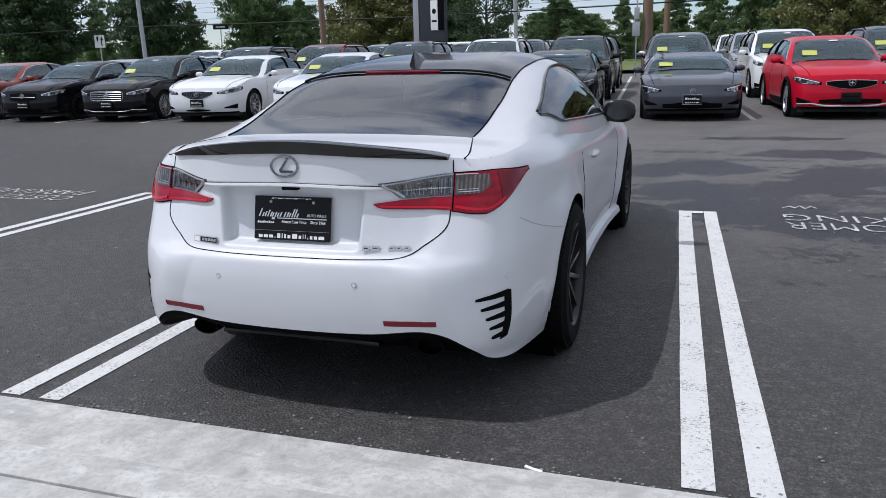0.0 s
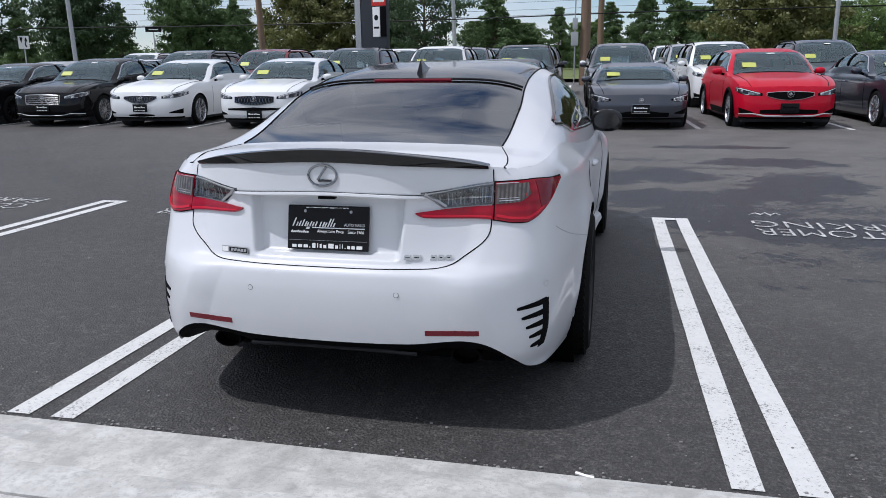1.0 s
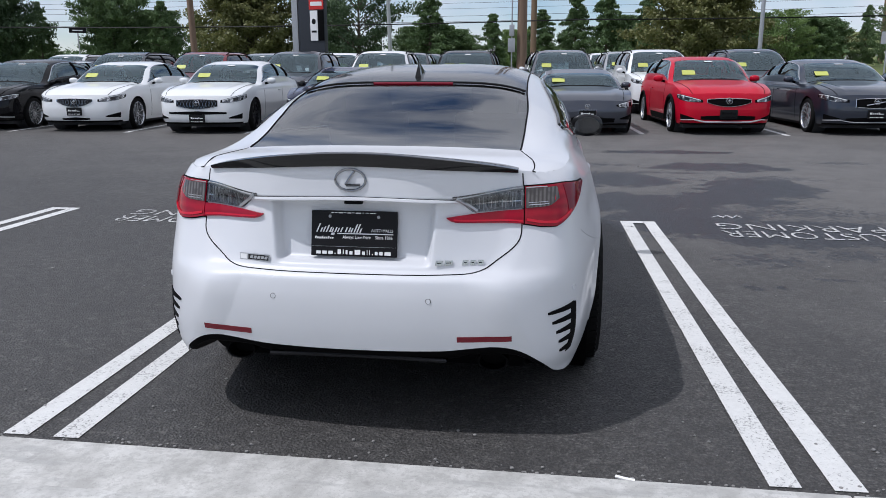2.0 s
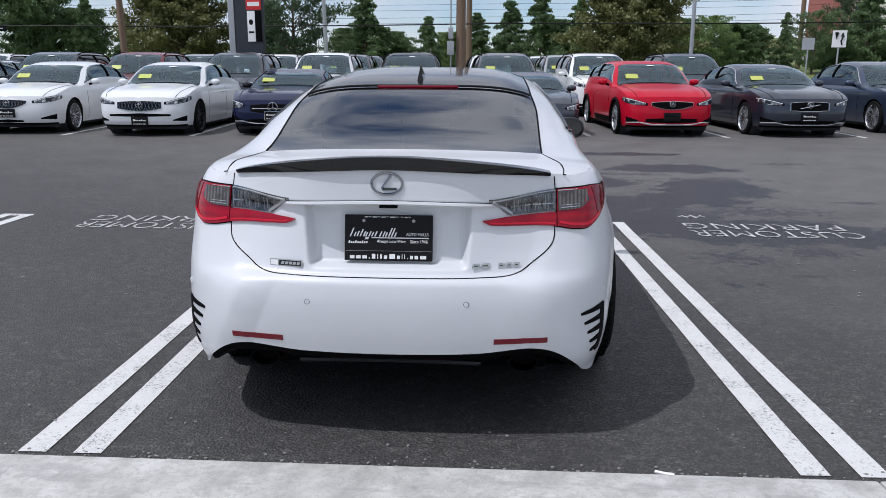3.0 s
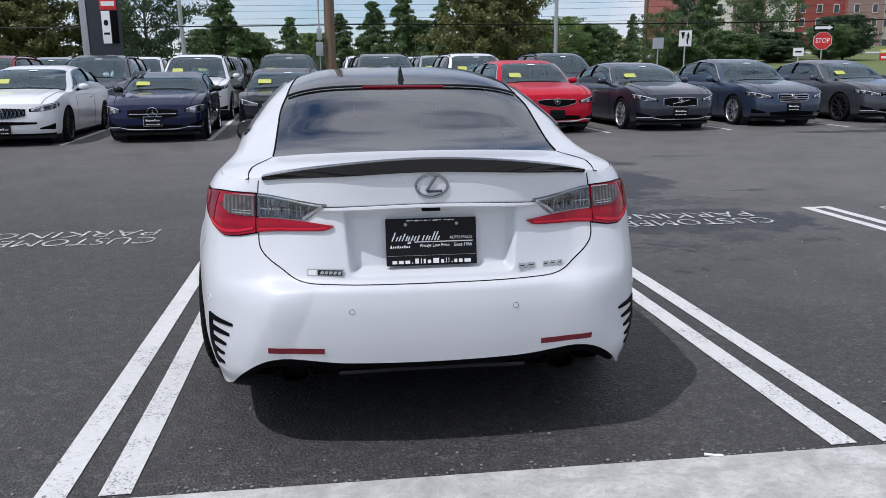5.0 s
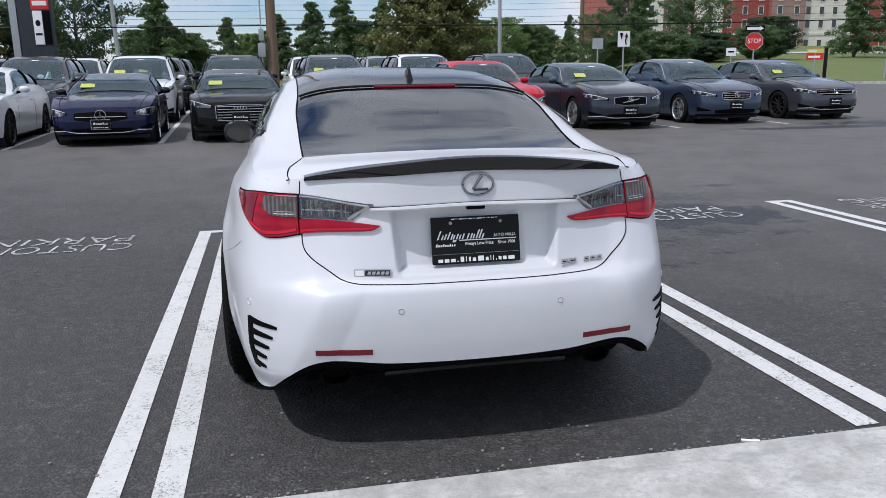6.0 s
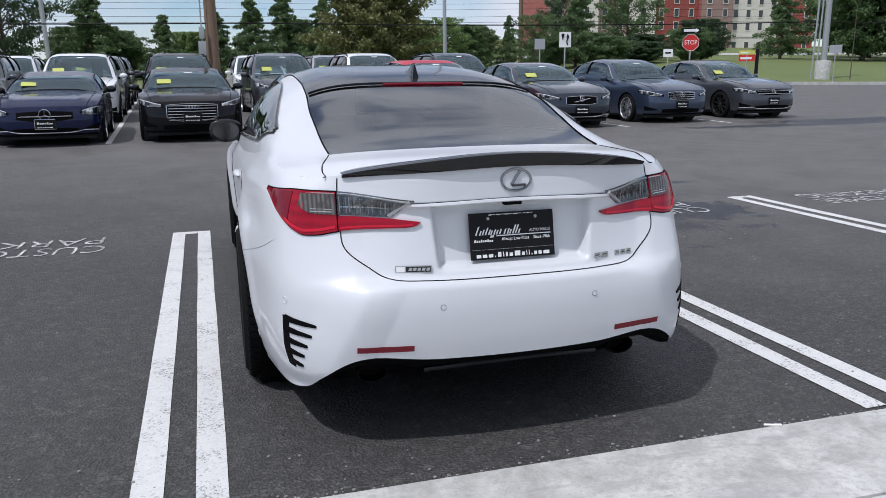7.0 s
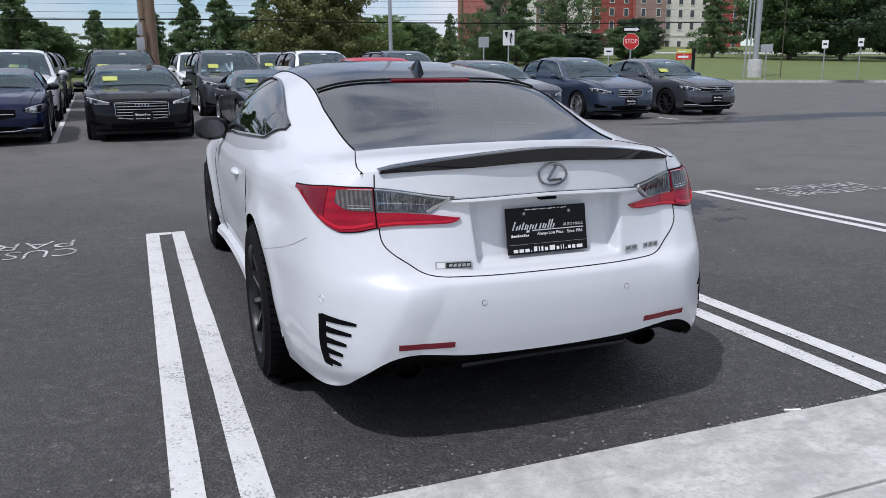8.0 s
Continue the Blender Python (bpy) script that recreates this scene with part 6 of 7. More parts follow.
lx = [33.4, 34.5, 36, 38, 40.1, 43, 46, 50, 55, 60, 70, 80, 90, 120, 150]
ly = [0, 1, 2, 3, 4.5, 6, 8, 11, 15, 20, 27, 36, 46, 58, 64, 75, 100, 150, 260, 420]
lawn_v = [(x, kerb_y(x) + d, lawn_z(x, kerb_y(x) + d)) for x in lx for d in ly]
lawn_f = [(i * len(ly) + j, (i + 1) * len(ly) + j, (i + 1) * len(ly) + j + 1, i * len(ly) + j + 1) for i in range(len(lx) - 1) for j in range(len(ly) - 1)]
tagged(put("lawn", mesh_of("lawn", lawn_v, lawn_f), GRASS), "sunlit mown lawn that slopes up from the kerb", "lawn", kind="structure")
sheet("path", [30, 40, 55, 70, 90, 120, 200], [93, 97, 101], CONCRETE, 0.14, hill, "pale concrete road across the lawn")
bm = bmesh.new()
dense = [(x, kerb_y(x)) for x in [20, 23, 26, 29, 32.4, 33.4] + [34.5 + 1.5 * k for k in range(60)]]
for (xa, ya), (xb, yb) in zip(dense, dense[1:]):
    d = Vector((xb - xa, yb - ya, 0)).normalized() * 0.12
    n = Vector((-d.y, d.x, 0))
    q = [(xa - n.x, ya - n.y), (xb - n.x, yb - n.y), (xb + n.x, yb + n.y), (xa + n.x, ya + n.y)]
    lo = [bm.verts.new((x, y, float(rise(x, y)) - 0.05)) for x, y in q]
    hi = [bm.verts.new((x, y, float(rise(x, y)) + 0.17)) for x, y in q]
    bm.faces.new(hi)
    for k in range(4):
        bm.faces.new((lo[k], lo[(k + 1) % 4], hi[(k + 1) % 4], hi[k]))
tagged(part("far_kerb", bm, CONCRETE), "pale concrete kerb at the lawn's edge", "kerb", kind="structure")

LEAF = {"dark": leaf("dark_leaves", (0.050, 0.090, 0.042), (0.085, 0.135, 0.060)), "mid": leaf("green_leaves", (0.090, 0.152, 0.060), (0.145, 0.220, 0.082)),
    "fresh": leaf("fresh_leaves", (0.140, 0.225, 0.066), (0.220, 0.310, 0.100)), "olive": leaf("olive_leaves", (0.130, 0.148, 0.052), (0.225, 0.220, 0.080))}


def make_tree(shape, tone, seed, label, m):
    """A tree of height 1 and crown width 1: trunk, limbs and many small leaves in clumps along them."""
    rnd = np.random.RandomState(seed)
    tree = thing("tree", label, "tree", m, "trees beyond the lot")
    bm = bmesh.new()
    tube(bm, [(0, 0, 0), (0.01, 0, 0.2), (-0.01, 0.01, 0.5), (0.0, 0.0, 0.93)], [0.030, 0.024, 0.015, 0.003], 8)
    n_limb = {"round": 150, "cone": 84, "dense": 140, "airy": 60}[shape]
    lean = rnd.uniform(0, 6.28, 3)
    limbs, spots = [], []
    for k in range(n_limb):
        h = 0.08 + 0.90 * ((k + rnd.rand()) / n_limb) ** (1.15 if shape == "cone" else 0.9)
        a = 2.39996 * k + rnd.uniform(-0.5, 0.5)
        if shape == "cone":
            w = 0.50 * (1 - h) ** 0.72 * min(1.0, 0.55 + 2.2 * h)
        elif shape == "dense":
            w = 0.50 * math.sqrt(max(0.02, 1 - ((h - 0.42) / 0.60) ** 2))
        else:
            w = 0.49 * math.sqrt(max(0.02, 1 - ((h - 0.55) / 0.50) ** 2))
        # some sides of the crown reach further than others
        w *= 1 + 0.16 * math.sin(2 * a + lean[0]) + 0.12 * math.sin(9 * h + lean[1]) + 0.10 * math.sin(3 * a + 17 * h + lean[2])
        r = w * rnd.uniform(0.45 if shape == "cone" else 0.62, 1.08 if shape == "dense" else 1.25)
        rise_by = (rnd.uniform(-0.6, 1.4) * 0.04 if shape == "cone" else 0.07 * rnd.uniform(0.3, 1.6))
        base = np.array([0, 0, max(0.07, h - (0.02 if shape == "cone" else 0.16) * rnd.uniform(0.6, 1.2))])
        tip = np.array([r * math.cos(a), r * math.sin(a), min(0.985, h + rise_by)])
        limbs.append((base, tip))
        steps = {"round": 6, "cone": 6, "dense": 6, "airy": 5}[shape]
        for j in range(steps):
            t = 1 - (j / steps) ** 1.1 * 0.72
            q = base + (tip - base) * t
            q[2] += 0.03 * math.sin(math.pi * t) * (1 if shape == "cone" else 1.5)
            spots.append((q, 0.5 + 0.65 * (1 - t) + 0.25 * rnd.rand()))
    for base, tip in limbs[::2]:
        mid = (base + tip) / 2 + np.array([0, 0, 0.015])
        tube(bm, [tuple(base), tuple(mid), tuple(tip)], [0.008, 0.005, 0.0015], 4)
    part("trunk", bm, BARK, tree, weld=False)
    per = {"round": 56, "cone": 46, "dense": 52, "airy": 50}[shape]
    spread = {"round": 0.050, "cone": 0.036, "dense": 0.050, "airy": 0.046}[shape]
    size = {"round": 0.0155, "cone": 0.0140, "dense": 0.0150, "airy": 0.0135}[shape]
    c = np.repeat(np.array([q for q, _ in spots]), per, 0)
    k = np.repeat(np.array([s for _, s in spots]), per)[:, None]
    p = c + rnd.normal(0, spread, c.shape) * np.array([1, 1, 0.62]) * k * (1.25 - 0.75 * c[:, 2:3] if shape == "cone" else 1.0)
    n = len(p)
    p[:, 2] = np.clip(p[:, 2], 0.04, 1.0)
    u = rnd.normal(0, 1, (n, 3))
    u /= np.linalg.norm(u, axis=1, keepdims=True)
    w = np.cross(u, rnd.normal(0, 1, (n, 3)))
    w /= np.linalg.norm(w, axis=1, keepdims=True)
    s = size * rnd.uniform(0.6, 1.5, (n, 1))
    verts = np.stack([p - u * s, p + w * s * 0.55, p + u * s, p - w * s * 0.55], 1).reshape(-1, 3)
    faces = np.arange(4 * n).reshape(-1, 4)
    me = bpy.data.meshes.new("crown")
    me.from_pydata(verts.tolist(), [], faces.tolist())
    crown = put("crown", me, LEAF[tone], tree)
    crown["kind"] = "stuff"
    return tree


def tree_pose(x, y, w, top, turn):
    z = float(hill(x, y))
    return pose(x, y, z - 0.05, 0, 0, turn) @ Matrix.Diagonal((w, w, top - z + 0.05, 1))


TREES = [
    (-46.3, 45, 7.4, 8.2, "round", "dark"), (-37.5, 47, 5.2, 7.4, "round", "dark"), (-47.6, 53, 3.2, 7.0, "cone", "mid"), (-36.8, 51, 2.3, 6.2, "cone", "mid"), (-32.3, 53, 4.6, 7.2, "round", "mid"),
    (-29.6, 55, 3.2, 5.8, "round", "mid"), (-28.4, 53, 2.8, 6.3, "cone", "mid"), (-24.1, 50, 2.3, 5.1, "cone", "mid"), (-19.6, 48, 6.6, 7.4, "dense", "olive"), (-15.8, 52, 4.0, 6.0, "round", "dark"),
    (-12.1, 48, 5.4, 7.6, "airy", "dark"), (-8.1, 52, 4.4, 6.4, "cone", "mid"), (-7.2, 55, 4.0, 4.2, "round", "mid"), (-9.6, 55, 3.4, 4.4, "round", "mid"), (-3.6, 50, 2.4, 4.9, "cone", "mid"), (-5.6, 56, 1.8, 3.8, "cone", "fresh"), (-2.2, 56, 2.4, 4.2, "round", "fresh"),
    (-0.4, 54, 3.2, 5.4, "cone", "mid"), (1.9, 54, 3.4, 6.2, "cone", "mid"), (3.9, 52, 3.6, 6.4, "cone", "mid"), (5.2, 55, 2.6, 5.0, "round", "mid"), (6.6, 52, 3.4, 6.2, "cone", "mid"), (8.9, 46, 6.4, 7.2, "dense", "olive"),
    (15.0, 60, 4.0, 5.4, "round", "mid"), (16.8, 57, 3.6, 5.4, "airy", "fresh"), (19.6, 60, 4.6, 5.0, "round", "mid"), (22.0, 63, 3.4, 4.6, "airy", "olive"), (23.9, 62, 1.9, 6.0, "cone", "mid"), (23.4, 55, 3.0, 5.6, "airy", "mid"),
    (33.9, 70, 4.4, 9.6, "cone", "mid"), (31.4, 62, 3.6, 4.6, "round", "mid"), (36.5, 78, 6.0, 9.6, "airy", "dark"), (46.4, 82, 7.4, 11.5, "airy", "mid"), (49.8, 72, 4.6, 6.6, "round", "dark"), (47.0, 70, 4.2, 5.6, "round", "mid"),
    (64.0, 77, 6.8, 11.0, "cone", "mid"), (69.3, 70, 10.5, 11.5, "round", "mid"), (74.0, 67, 9.0, 10.0, "round", "dark"), (76.8, 62, 9.0, 10.5, "round", "mid"), (83.0, 60, 9.0, 9.5, "round", "dark"), (88, 70, 12, 11, "round", "dark"), (80, 80, 12, 12, "round", "dark"),
    (36.5, 68, 4.5, 4.6, "round", "mid"), (41.5, 70, 4.5, 4.2, "round", "dark"), (30.5, 69, 4.0, 4.6, "round", "mid"), (45.0, 76, 5.0, 5.2, "round", "dark"), (53.0, 80, 4.0, 6.0, "airy", "mid"),
]
WORDS = {"round": "broad leafy tree", "cone": "pointed upright tree", "dense": "dense rounded tree", "airy": "open-crowned tree"}
TONE = {"dark": "dark green", "mid": "green", "fresh": "bright green", "olive": "yellow-green"}
forest = {}
for k, (x, y, w, top, shape, tone) in enumerate(TREES):
    if y < 64:
        x, y, w, top = 0.3 + 1.2 * (x - 0.3), 1.2 * (y + 2.5) - 2.5, 1.2 * w, 1.3 + 1.2 * (top - 1.3)
    if shape == "cone" and k < 32:
        w *= 1.3
    key = (shape, tone, k % 2 if shape in ("cone", "round") else 0)
    m = tree_pose(x, y, w, top, 47 * k)
    if key not in forest:
        forest[key] = make_tree(shape, tone, 11 + k, f"{TONE[tone]} {WORDS[shape]} on the grass verge", m)
    else:
        ob = copy_thing(forest[key], Matrix.Identity(4))
        ob.matrix_basis = m
# low scrub that closes the gaps between the trees
rnd_np = np.random.RandomState(5)
n = 64000
sx = rnd_np.uniform(-90, 25, n)
sy = rnd_np.uniform(68, 78, n)
lump = 1.2 + 0.8 * np.sin(sx * 0.55) + 0.6 * np.sin(sx * 1.7 + 1) + 0.4 * np.sin(sx * 3.1)
lump = lump + 1.1 * smooth(-16, -30, sx)
sz = np.array([float(hill(a, b)) for a, b in zip(sx, sy)]) + rnd_np.uniform(0, 1, n) ** 1.3 * (1.3 + 0.5 * lump)
p = np.stack([sx, sy, sz], 1)
u = rnd_np.normal(0, 1, (n, 3))
u /= np.linalg.norm(u, axis=1, keepdims=True)
w = np.cross(u, rnd_np.normal(0, 1, (n, 3)))
w /= np.linalg.norm(w, axis=1, keepdims=True)
s = rnd_np.uniform(0.10, 0.24, (n, 1))
me = bpy.data.meshes.new("scrub")
me.from_pydata(np.stack([p - u * s, p + w * s * 0.6, p + u * s, p - w * s * 0.6], 1).reshape(-1, 3).tolist(), [], np.arange(4 * n).reshape(-1, 4).tolist())
tagged(put("scrub", me, LEAF["mid"]), "low green scrub between the trees", "shrubs", kind="stuff")


# hotel
def brick_mat():
    m = Nodes("red_brick")
    b = m.add("TexBrick", Scale=1.0, Mortar_Size=0.012, Brick_Width=0.22, Row_Height=0.075)
    m.link(m.coords(), b.inputs["Vector"])
    b.inputs["Color1"].default_value, b.inputs["Color2"].default_value, b.inputs["Mortar"].default_value = (0.36, 0.070, 0.055, 1), (0.30, 0.055, 0.045, 1), (0.35, 0.25, 0.22, 1)
    m.set(Base_Color=m.mix(m.maths("MULTIPLY", m.noise(0.4, 4), 0.4), b.outputs["Color"], (0.2, 0.05, 0.04)), Roughness=0.85)
    return m.mat


BRICK = brick_mat()
RENDER_WALL = plain("cream_render", (0.72, 0.68, 0.60), 0.85, 0, 2.0, 0.08)
DARK_PANE = paint("dark_pane", (0.02, 0.025, 0.03), 0.0, 0.06)
hotel = thing("hotel", "red brick and cream five-storey hotel among trees", "building", pose(4.5, 150, 5.2))
for x0, x1, mat, out in ((61.4, 67.0, BRICK, 0.0), (67.0, 72.5, RENDER_WALL, 1.0), (72.5, 80.0, BRICK, 0.0), (80.0, 86.0, RENDER_WALL, 1.0), (86.0, 97.0, BRICK, 0.2), (97.0, 105.0, BRICK, 1.2), (105.0, 118.0, RENDER_WALL, 0.0), (118.0, 127.0, BRICK, 0.8)):
    bm = bmesh.new()
    box(bm, x0, -out, -4.0, x1, 16, 17.4)
    put_bm("wall", bm, mat, hotel)
    bm = bmesh.new()
    box(bm, x0 - 0.1, -out - 0.35, 17.4, x1 + 0.1, 16.3, 18.1)
    put_bm("cornice", bm, RENDER_WALL, hotel)
    bm = bmesh.new()
    box(bm, x0, -out - 0.12, 3.3, x1, -out, 3.7)
    put_bm("ledge", bm, RENDER_WALL, hotel)
    n_win = max(1, int((x1 - x0) / 3.1))
    for j in range(5):
        z = 1.0 + (0 if j == 0 else 3.7 + 2.75 * (j - 1)) if j else 0.6
        for i in range(n_win):
            xc = x0 + (i + 0.5) * (x1 - x0) / n_win
            win = thing_part("window", hotel)
            bm = bmesh.new()
            box(bm, xc - 0.62, -out - 0.10, z, xc + 0.62, -out - 0.003, z + 0.12)
            box(bm, xc - 0.62, -out - 0.10, z + 1.65, xc + 0.62, -out - 0.003, z + 1.78)
            box(bm, xc - 0.62, -out - 0.08, z + 0.12, xc - 0.52, -out - 0.003, z + 1.65)
            box(bm, xc + 0.52, -out - 0.08, z + 0.12, xc + 0.62, -out - 0.003, z + 1.65)
            put_bm("frame", bm, RENDER_WALL, win)
            bm = bmesh.new()
            box(bm, xc - 0.52, -out - 0.04, z + 0.12, xc + 0.52, -out - 0.003, z + 1.65)
            put_bm("pane", bm, DARK_PANE, win)


# poles, wires, signs
def pole(name, x, y, high, r0, r1, mat, label, category="pole", base=None, lean=0.0):
    z = float(hill(x, y)) if y > 37.5 else float(rise(x, y))
    ob = thing(name, label, category, pose(x, y, z))
    bm = bmesh.new()
    n = 10
    tube(bm, [(lean * k / n, 0, high * k / n - (0.1 if k == 0 else 0)) for k in range(n + 1)], [r0 + (r1 - r0) * k / n for k in range(n + 1)], 14)
    put_bm("shaft", bm, mat, ob)
    if base:
        bm = bmesh.new()
        lathe(bm, [(0.001, base[1]), (base[0] * 0.96, base[1]), (base[0], base[1] - 0.04), (base[0], -0.2)], 28, pose(0, 0, 0, 0, -90, 0))
        put_bm("footing", bm, CONCRETE, ob)
    return ob


util = pole("utility_pole", -0.90, 34, 11.5, 0.24, 0.17, POLE_WOOD, "brown wooden utility pole with a grey meter box", "utility pole")
bm = bmesh.new()
box(bm, -0.62, -0.35, 1.75, -0.30, -0.16, 2.35, 0.02)
box(bm, -0.56, -0.36, 2.45, -0.34, -0.16, 2.95, 0.02)
put_bm("meter_box", bm, STEEL, util)
bm = bmesh.new()
tube(bm, [(-0.45, -0.25, 0), (-0.45, -0.25, 9)], 0.03, 8)
put_bm("conduit", bm, STEEL, util)
pole("utility_pole", -1.14, 60, 15, 0.25, 0.18, POLE_WOOD, "thin brown wooden utility pole", "utility pole")
pole("utility_pole", -17.7, 36.0, 11, 0.17, 0.13, POLE_WOOD, "dark wooden utility pole behind the cars", "utility pole", None, -0.25)
pole("utility_pole", -27.2, 60.0, 14, 0.16, 0.10, POLE_WOOD, "far dark wooden utility pole", "utility pole", None, -0.3)
pole("utility_pole", 31.6, 79.0, 14, 0.24, 0.2, POLE_WOOD, "tall dark wooden utility pole by the hotel", "utility pole")
for x, y, r in ((-10.4, 50, 0.14), (8.60, 30.2, 0.085), (-22.6, 27.7, 0.10)):
    pole("lamp_post", x, y, 11.5, r, r * 0.75, STEEL, "grey steel lamp post in the car park", "lamp post", (0.3, 0.7), 0.0 if x > 0 else -0.3)
big = pole("lamp_post", 37.1, 40.0, 12.0, 0.20, 0.17, STEEL, "grey steel lamp post on a round concrete footing", "lamp post", (0.47, 1.25))
bm = bmesh.new()
tube(bm, [(-0.42, 0.1, 1.2), (-0.36, 0.1, 4.0), (-0.34, 0.1, 9.0)], 0.05, 8)
tube(bm, [(-0.62, 0.3, 0.0), (-0.50, 0.3, 4.0), (-0.46, 0.3, 9.0)], 0.06, 8)
put_bm("conduit", bm, STEEL, big)
pole("sapling", 38.4, 39.0, 5.5, 0.035, 0.012, BARK, "thin young tree stem beside the lamp post", "sapling")

for k, (z, r, y) in enumerate(((3.95, 0.035, 43.5), (6.5, 0.016, 84.0), (7.1, 0.016, 84.3), (7.9, 0.014, 84.6), (8.5, 0.014, 84.9), (9.1, 0.014, 85.2))):
    bm = bmesh.new()
    pts = []
    for i in range(61):
        x = (-75 + 150 * i / 60) * (1 if y < 50 else 1.5)
        span = (x + 75) % 38 / 38
        pts.append((x, y, z + 0.011 * max(0, x) * (1 + 0.1 * k) - 0.35 * 4 * span * (1 - span) * 0.5 + 0.15))
    tube(bm, pts, r, 5)
    tagged(part("overhead_wire", bm, SIGN_BLACK, weld=False), "black overhead utility wire across the sky", "wire", "overhead wires")

tower = thing("dealer_sign", "dark tall pylon sign with white and red panels", "sign", pose(-9.33, 29.0, float(rise(0, 29.0)), 0, 0, -8) @ Matrix.Diagonal((0.81, 0.81, 1, 1)))
bm = bmesh.new()
box(bm, -0.92, -0.12, -0.1, -0.60, 0.2, 9.0, 0.03)
put_bm("post", bm, STEEL, tower)
bm = bmesh.new()
box(bm, -0.56, -0.10, -0.1, 0.86, 0.25, 9.0, 0.02)
put_bm("cladding", bm, plain("dark_cladding", (0.030, 0.034, 0.042), 0.45, 0.2, 20), tower)
for name, x0, x1, z0, z1, mat in (("red_panel", 0.06, 0.84, 3.42, 3.86, SIGN_RED), ("white_panel", 0.10, 0.50, 2.20, 3.38, SIGN_WHITE), ("grey_panel", 0.53, 0.84, 2.20, 3.38, STEEL), ("white_panel", 0.06, 0.84, 3.90, 4.8, SIGN_WHITE)):
    bm = bmesh.new()
    box(bm, x0, -0.14, z0, x1, -0.103, z1, 0.006)
    put_bm(name, bm, mat if name != "grey_panel" else BLACK_TRIM, tower)
bm = bmesh.new()
bmesh.ops.create_circle(bm, cap_ends=True, segments=24, radius=0.11, matrix=pose(0.30, -0.143, 2.95, 90))
put_bm("panel_mark", bm, SIGN_BLACK, tower)
bm = bmesh.new()
box(bm, 0.16, -0.146, 2.52, 0.44, -0.141, 2.60)
put_bm("panel_mark", bm, SIGN_BLACK, tower)
bm = bmesh.new()
box(bm, 0.14, -0.146, 3.56, 0.76, -0.141, 3.72)
put_bm("panel_mark", bm, SIGN_WHITE, tower)
bm = bmesh.new()
box(bm, 0.30, -0.146, 1.62, 0.66, -0.108, 1.70)
put_bm("panel_mark", bm, SIGN_WHITE, tower)


def sign_board(name, label, x, y, z, w, h, board, turn=0, post=0.03, category="sign", eight=False, foot=None):
    base = (float(hill(x, y)) if y > 37.5 else float(rise(x, y))) if foot is None else foot
    ob = thing(name, label, category, pose(x, y, base, 0, 0, turn))
    bm = bmesh.new()
    tube(bm, [(0, 0.03, -0.1), (0, 0.03, z - base + h / 2)], post, 8)
    put_bm("post", bm, STEEL, ob)
    bm = bmesh.new()
    if eight:
        vs = [[bm.verts.new((w / 2 / math.cos(math.pi / 8) * math.cos(math.pi / 8 + k * math.pi / 4), d, z - base + w / 2 / math.cos(math.pi / 8) * math.sin(math.pi / 8 + k * math.pi / 4))) for k in range(8)] for d in (-0.012, -0.002)]
        bm.faces.new(vs[0])
        bm.faces.new(vs[1][::-1])
        for k in range(8):
            bm.faces.new((vs[0][k], vs[1][k], vs[1][(k + 1) % 8], vs[0][(k + 1) % 8]))
    else:
        box(bm, -w / 2, -0.012, z - base - h / 2, w / 2, -0.002, z - base + h / 2)
    put_bm("board", bm, board, ob)
    return ob, z - base


stop, zc = sign_board("stop_sign", "red eight-sided stop sign under a one-way sign", 21.3, 31.2, 2.62, 0.76, 0.76, SIGN_RED, -22, 0.035, "road sign", True)
lettering("STOP", 0.30, pose(0, -0.016, zc, 90), SIGN_WHITE, "lettering", stop, 0.002, "CENTER", 0.85)
bm = bmesh.new()
tube(bm, [(0.375 / math.cos(math.pi / 8) * math.cos(math.pi / 8 + k * math.pi / 4), -0.013, zc + 0.375 / math.cos(math.pi / 8) * math.sin(math.pi / 8 + k * math.pi / 4)) for k in range(9)], 0.010, 4, False)
put_bm("border", bm, SIGN_WHITE, stop)
bm = bmesh.new()
box(bm, -0.43, -0.014, zc + 0.44, 0.43, -0.002, zc + 0.70)
put_bm("one_way_board", bm, SIGN_BLACK, stop)
bm = bmesh.new()
av = [bm.verts.new((x, -0.018, zc + 0.57 + z)) for x, z in ((-0.36, 0.06), (0.2, 0.06), (0.2, 0.11), (0.38, 0.0), (0.2, -0.11), (0.2, -0.06), (-0.36, -0.06))]
bm.faces.new(av)
put_bm("arrow", bm, SIGN_WHITE, stop)
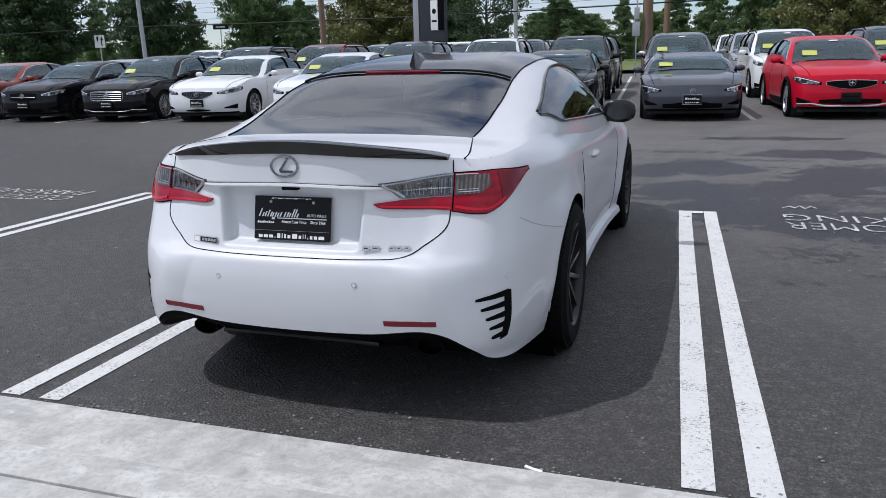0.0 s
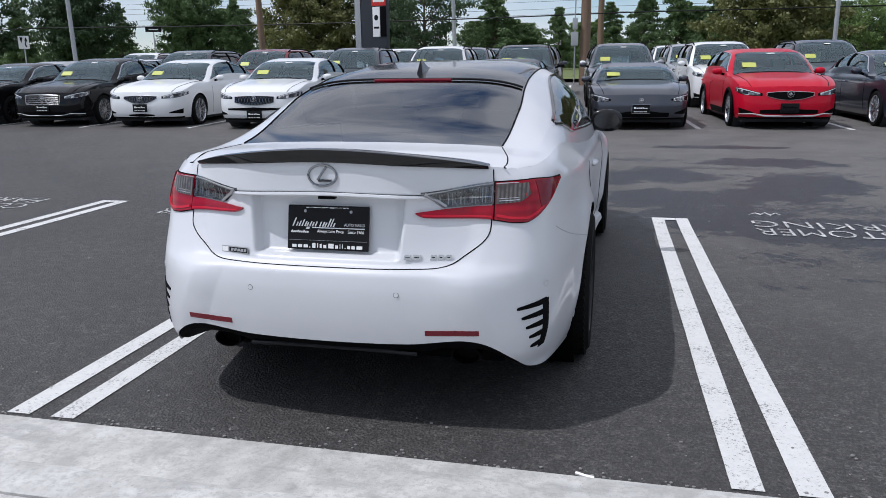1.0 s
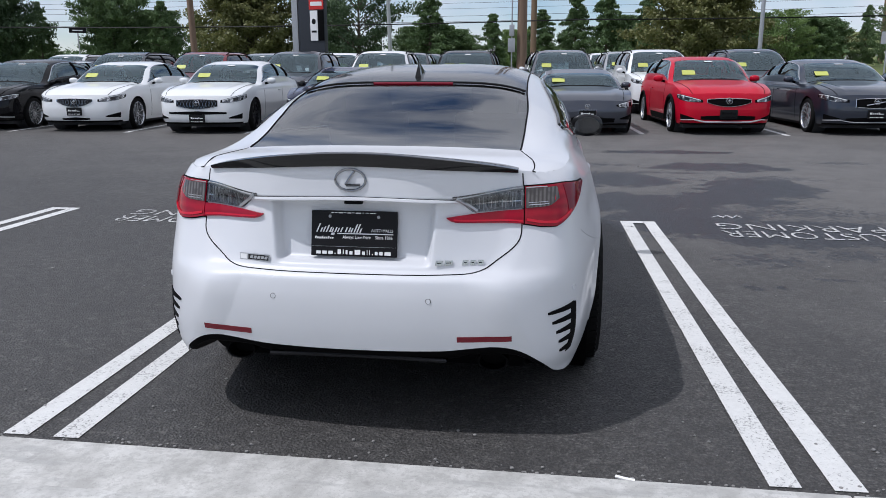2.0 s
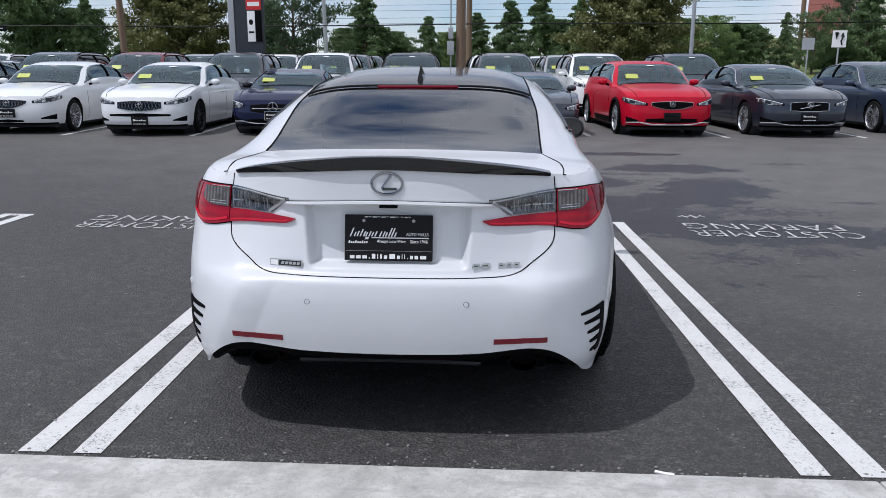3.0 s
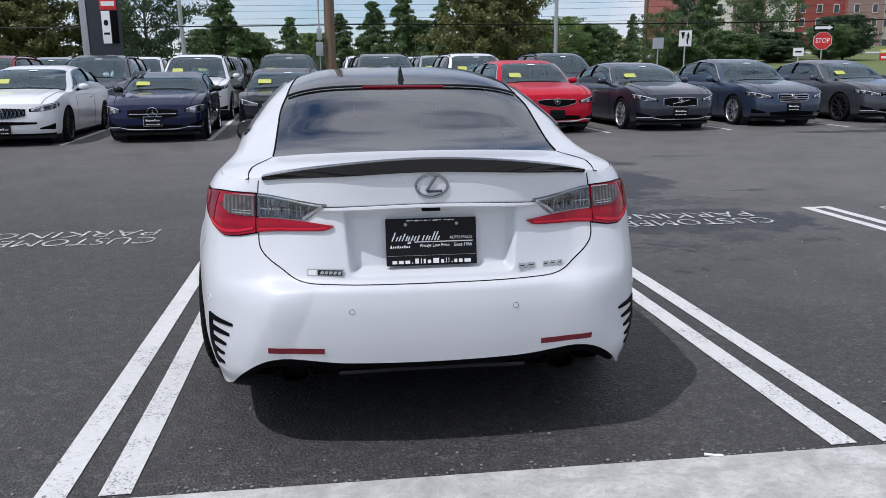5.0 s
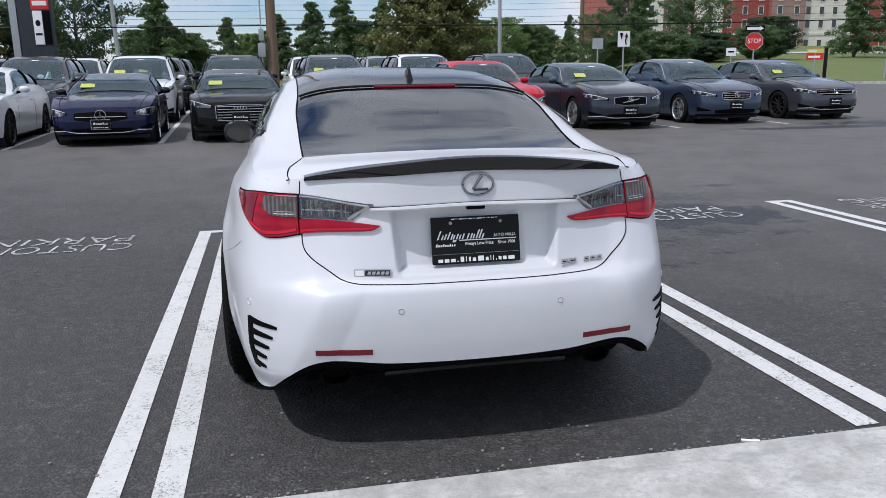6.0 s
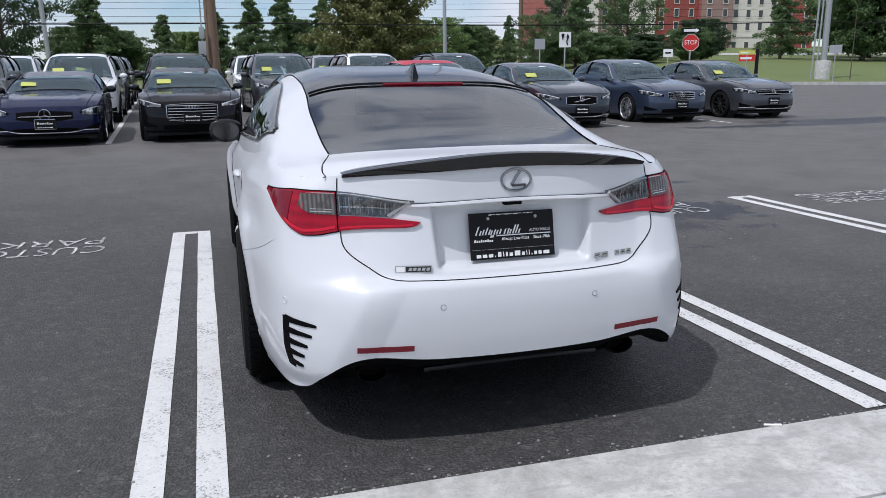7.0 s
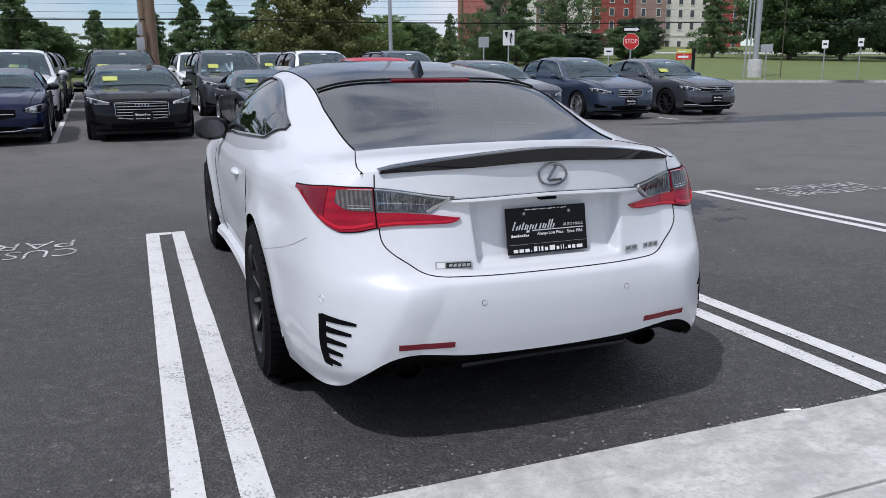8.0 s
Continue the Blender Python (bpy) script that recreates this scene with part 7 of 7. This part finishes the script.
for x, y, z, turn in ((17.0, 36.2, 2.95, -15), (-35.9, 40.0, 3.05, 30)):
    sg, zc = sign_board("keep_right_sign", "white traffic sign with black arrows on a post", x, y, z, 0.62, 0.78, SIGN_WHITE, turn, 0.04, "road sign")
    bm = bmesh.new()
    tube(bm, [(0.13, -0.018, zc - 0.28), (0.08, -0.018, zc - 0.08), (0.15, -0.018, zc + 0.08), (0.13, -0.018, zc + 0.26)], 0.035, 6)
    tube(bm, [(0.13, -0.018, zc + 0.10), (0.13, -0.018, zc + 0.30)], [0.09, 0.005], 6)
    tube(bm, [(-0.13, -0.018, zc - 0.02), (-0.13, -0.018, zc + 0.30)], [0.01, 0.09], 6)
    put_bm("arrow", bm, SIGN_BLACK, sg)
for x, y, z, w, h, mat, label in ((-26.7, 40.0, 3.62, 0.9, 0.28, SIGN_BLACK, "black one-way sign on a grey post"), (23.1, 36.0, 2.25, 0.5, 0.42, SIGN_WHITE, "small white notice board on a post"), (38.9, 36.0, 2.72, 0.36, 0.5, SIGN_WHITE, "small white notice on a black post"), (41.9, 36.0, 2.86, 0.34, 0.52, SIGN_WHITE, "small white notice on a black post"), (15.9, 37.0, 2.75, 0.55, 0.55, STEEL, "grey back of a round road sign"), (35.4, 37.2, 2.5, 0.7, 0.5, STEEL, "grey utility cabinet on a post")):
    sg, zc = sign_board("post_sign", label, x, y, z, w, h, mat, -math.degrees(math.atan2(x, y + 2)), 0.035, "sign")
    if mat != STEEL:
        bm = bmesh.new()
        box(bm, -w * 0.3, -0.016, zc - h * 0.08, w * 0.3, -0.011, zc + h * 0.12)
        put_bm("sign_mark", bm, SIGN_WHITE if mat == SIGN_BLACK else SIGN_BLACK, sg)
rs, zc = sign_board("roadside_sign", "red and yellow roadside sign with a dark post", 28.2, 36.0, 2.10, 0.86, 0.60, SIGN_RED, -38, 0.05, "sign")
bm = bmesh.new()
box(bm, -0.42, -0.018, zc + 0.06, 0.42, -0.011, zc + 0.29)
put_bm("yellow_band", bm, YELLOW, rs)
bm = bmesh.new()
box(bm, -0.34, -0.018, zc - 0.20, 0.26, -0.011, zc - 0.08)
box(bm, -0.34, -0.022, zc + 0.13, 0.08, -0.017, zc + 0.2)
put_bm("sign_mark", bm, SIGN_WHITE, rs)
bm = bmesh.new()
box(bm, 0.45, -0.08, -0.1, 0.64, 0.08, zc + 0.34, 0.02)
put_bm("side_post", bm, SIGN_BLACK, rs)
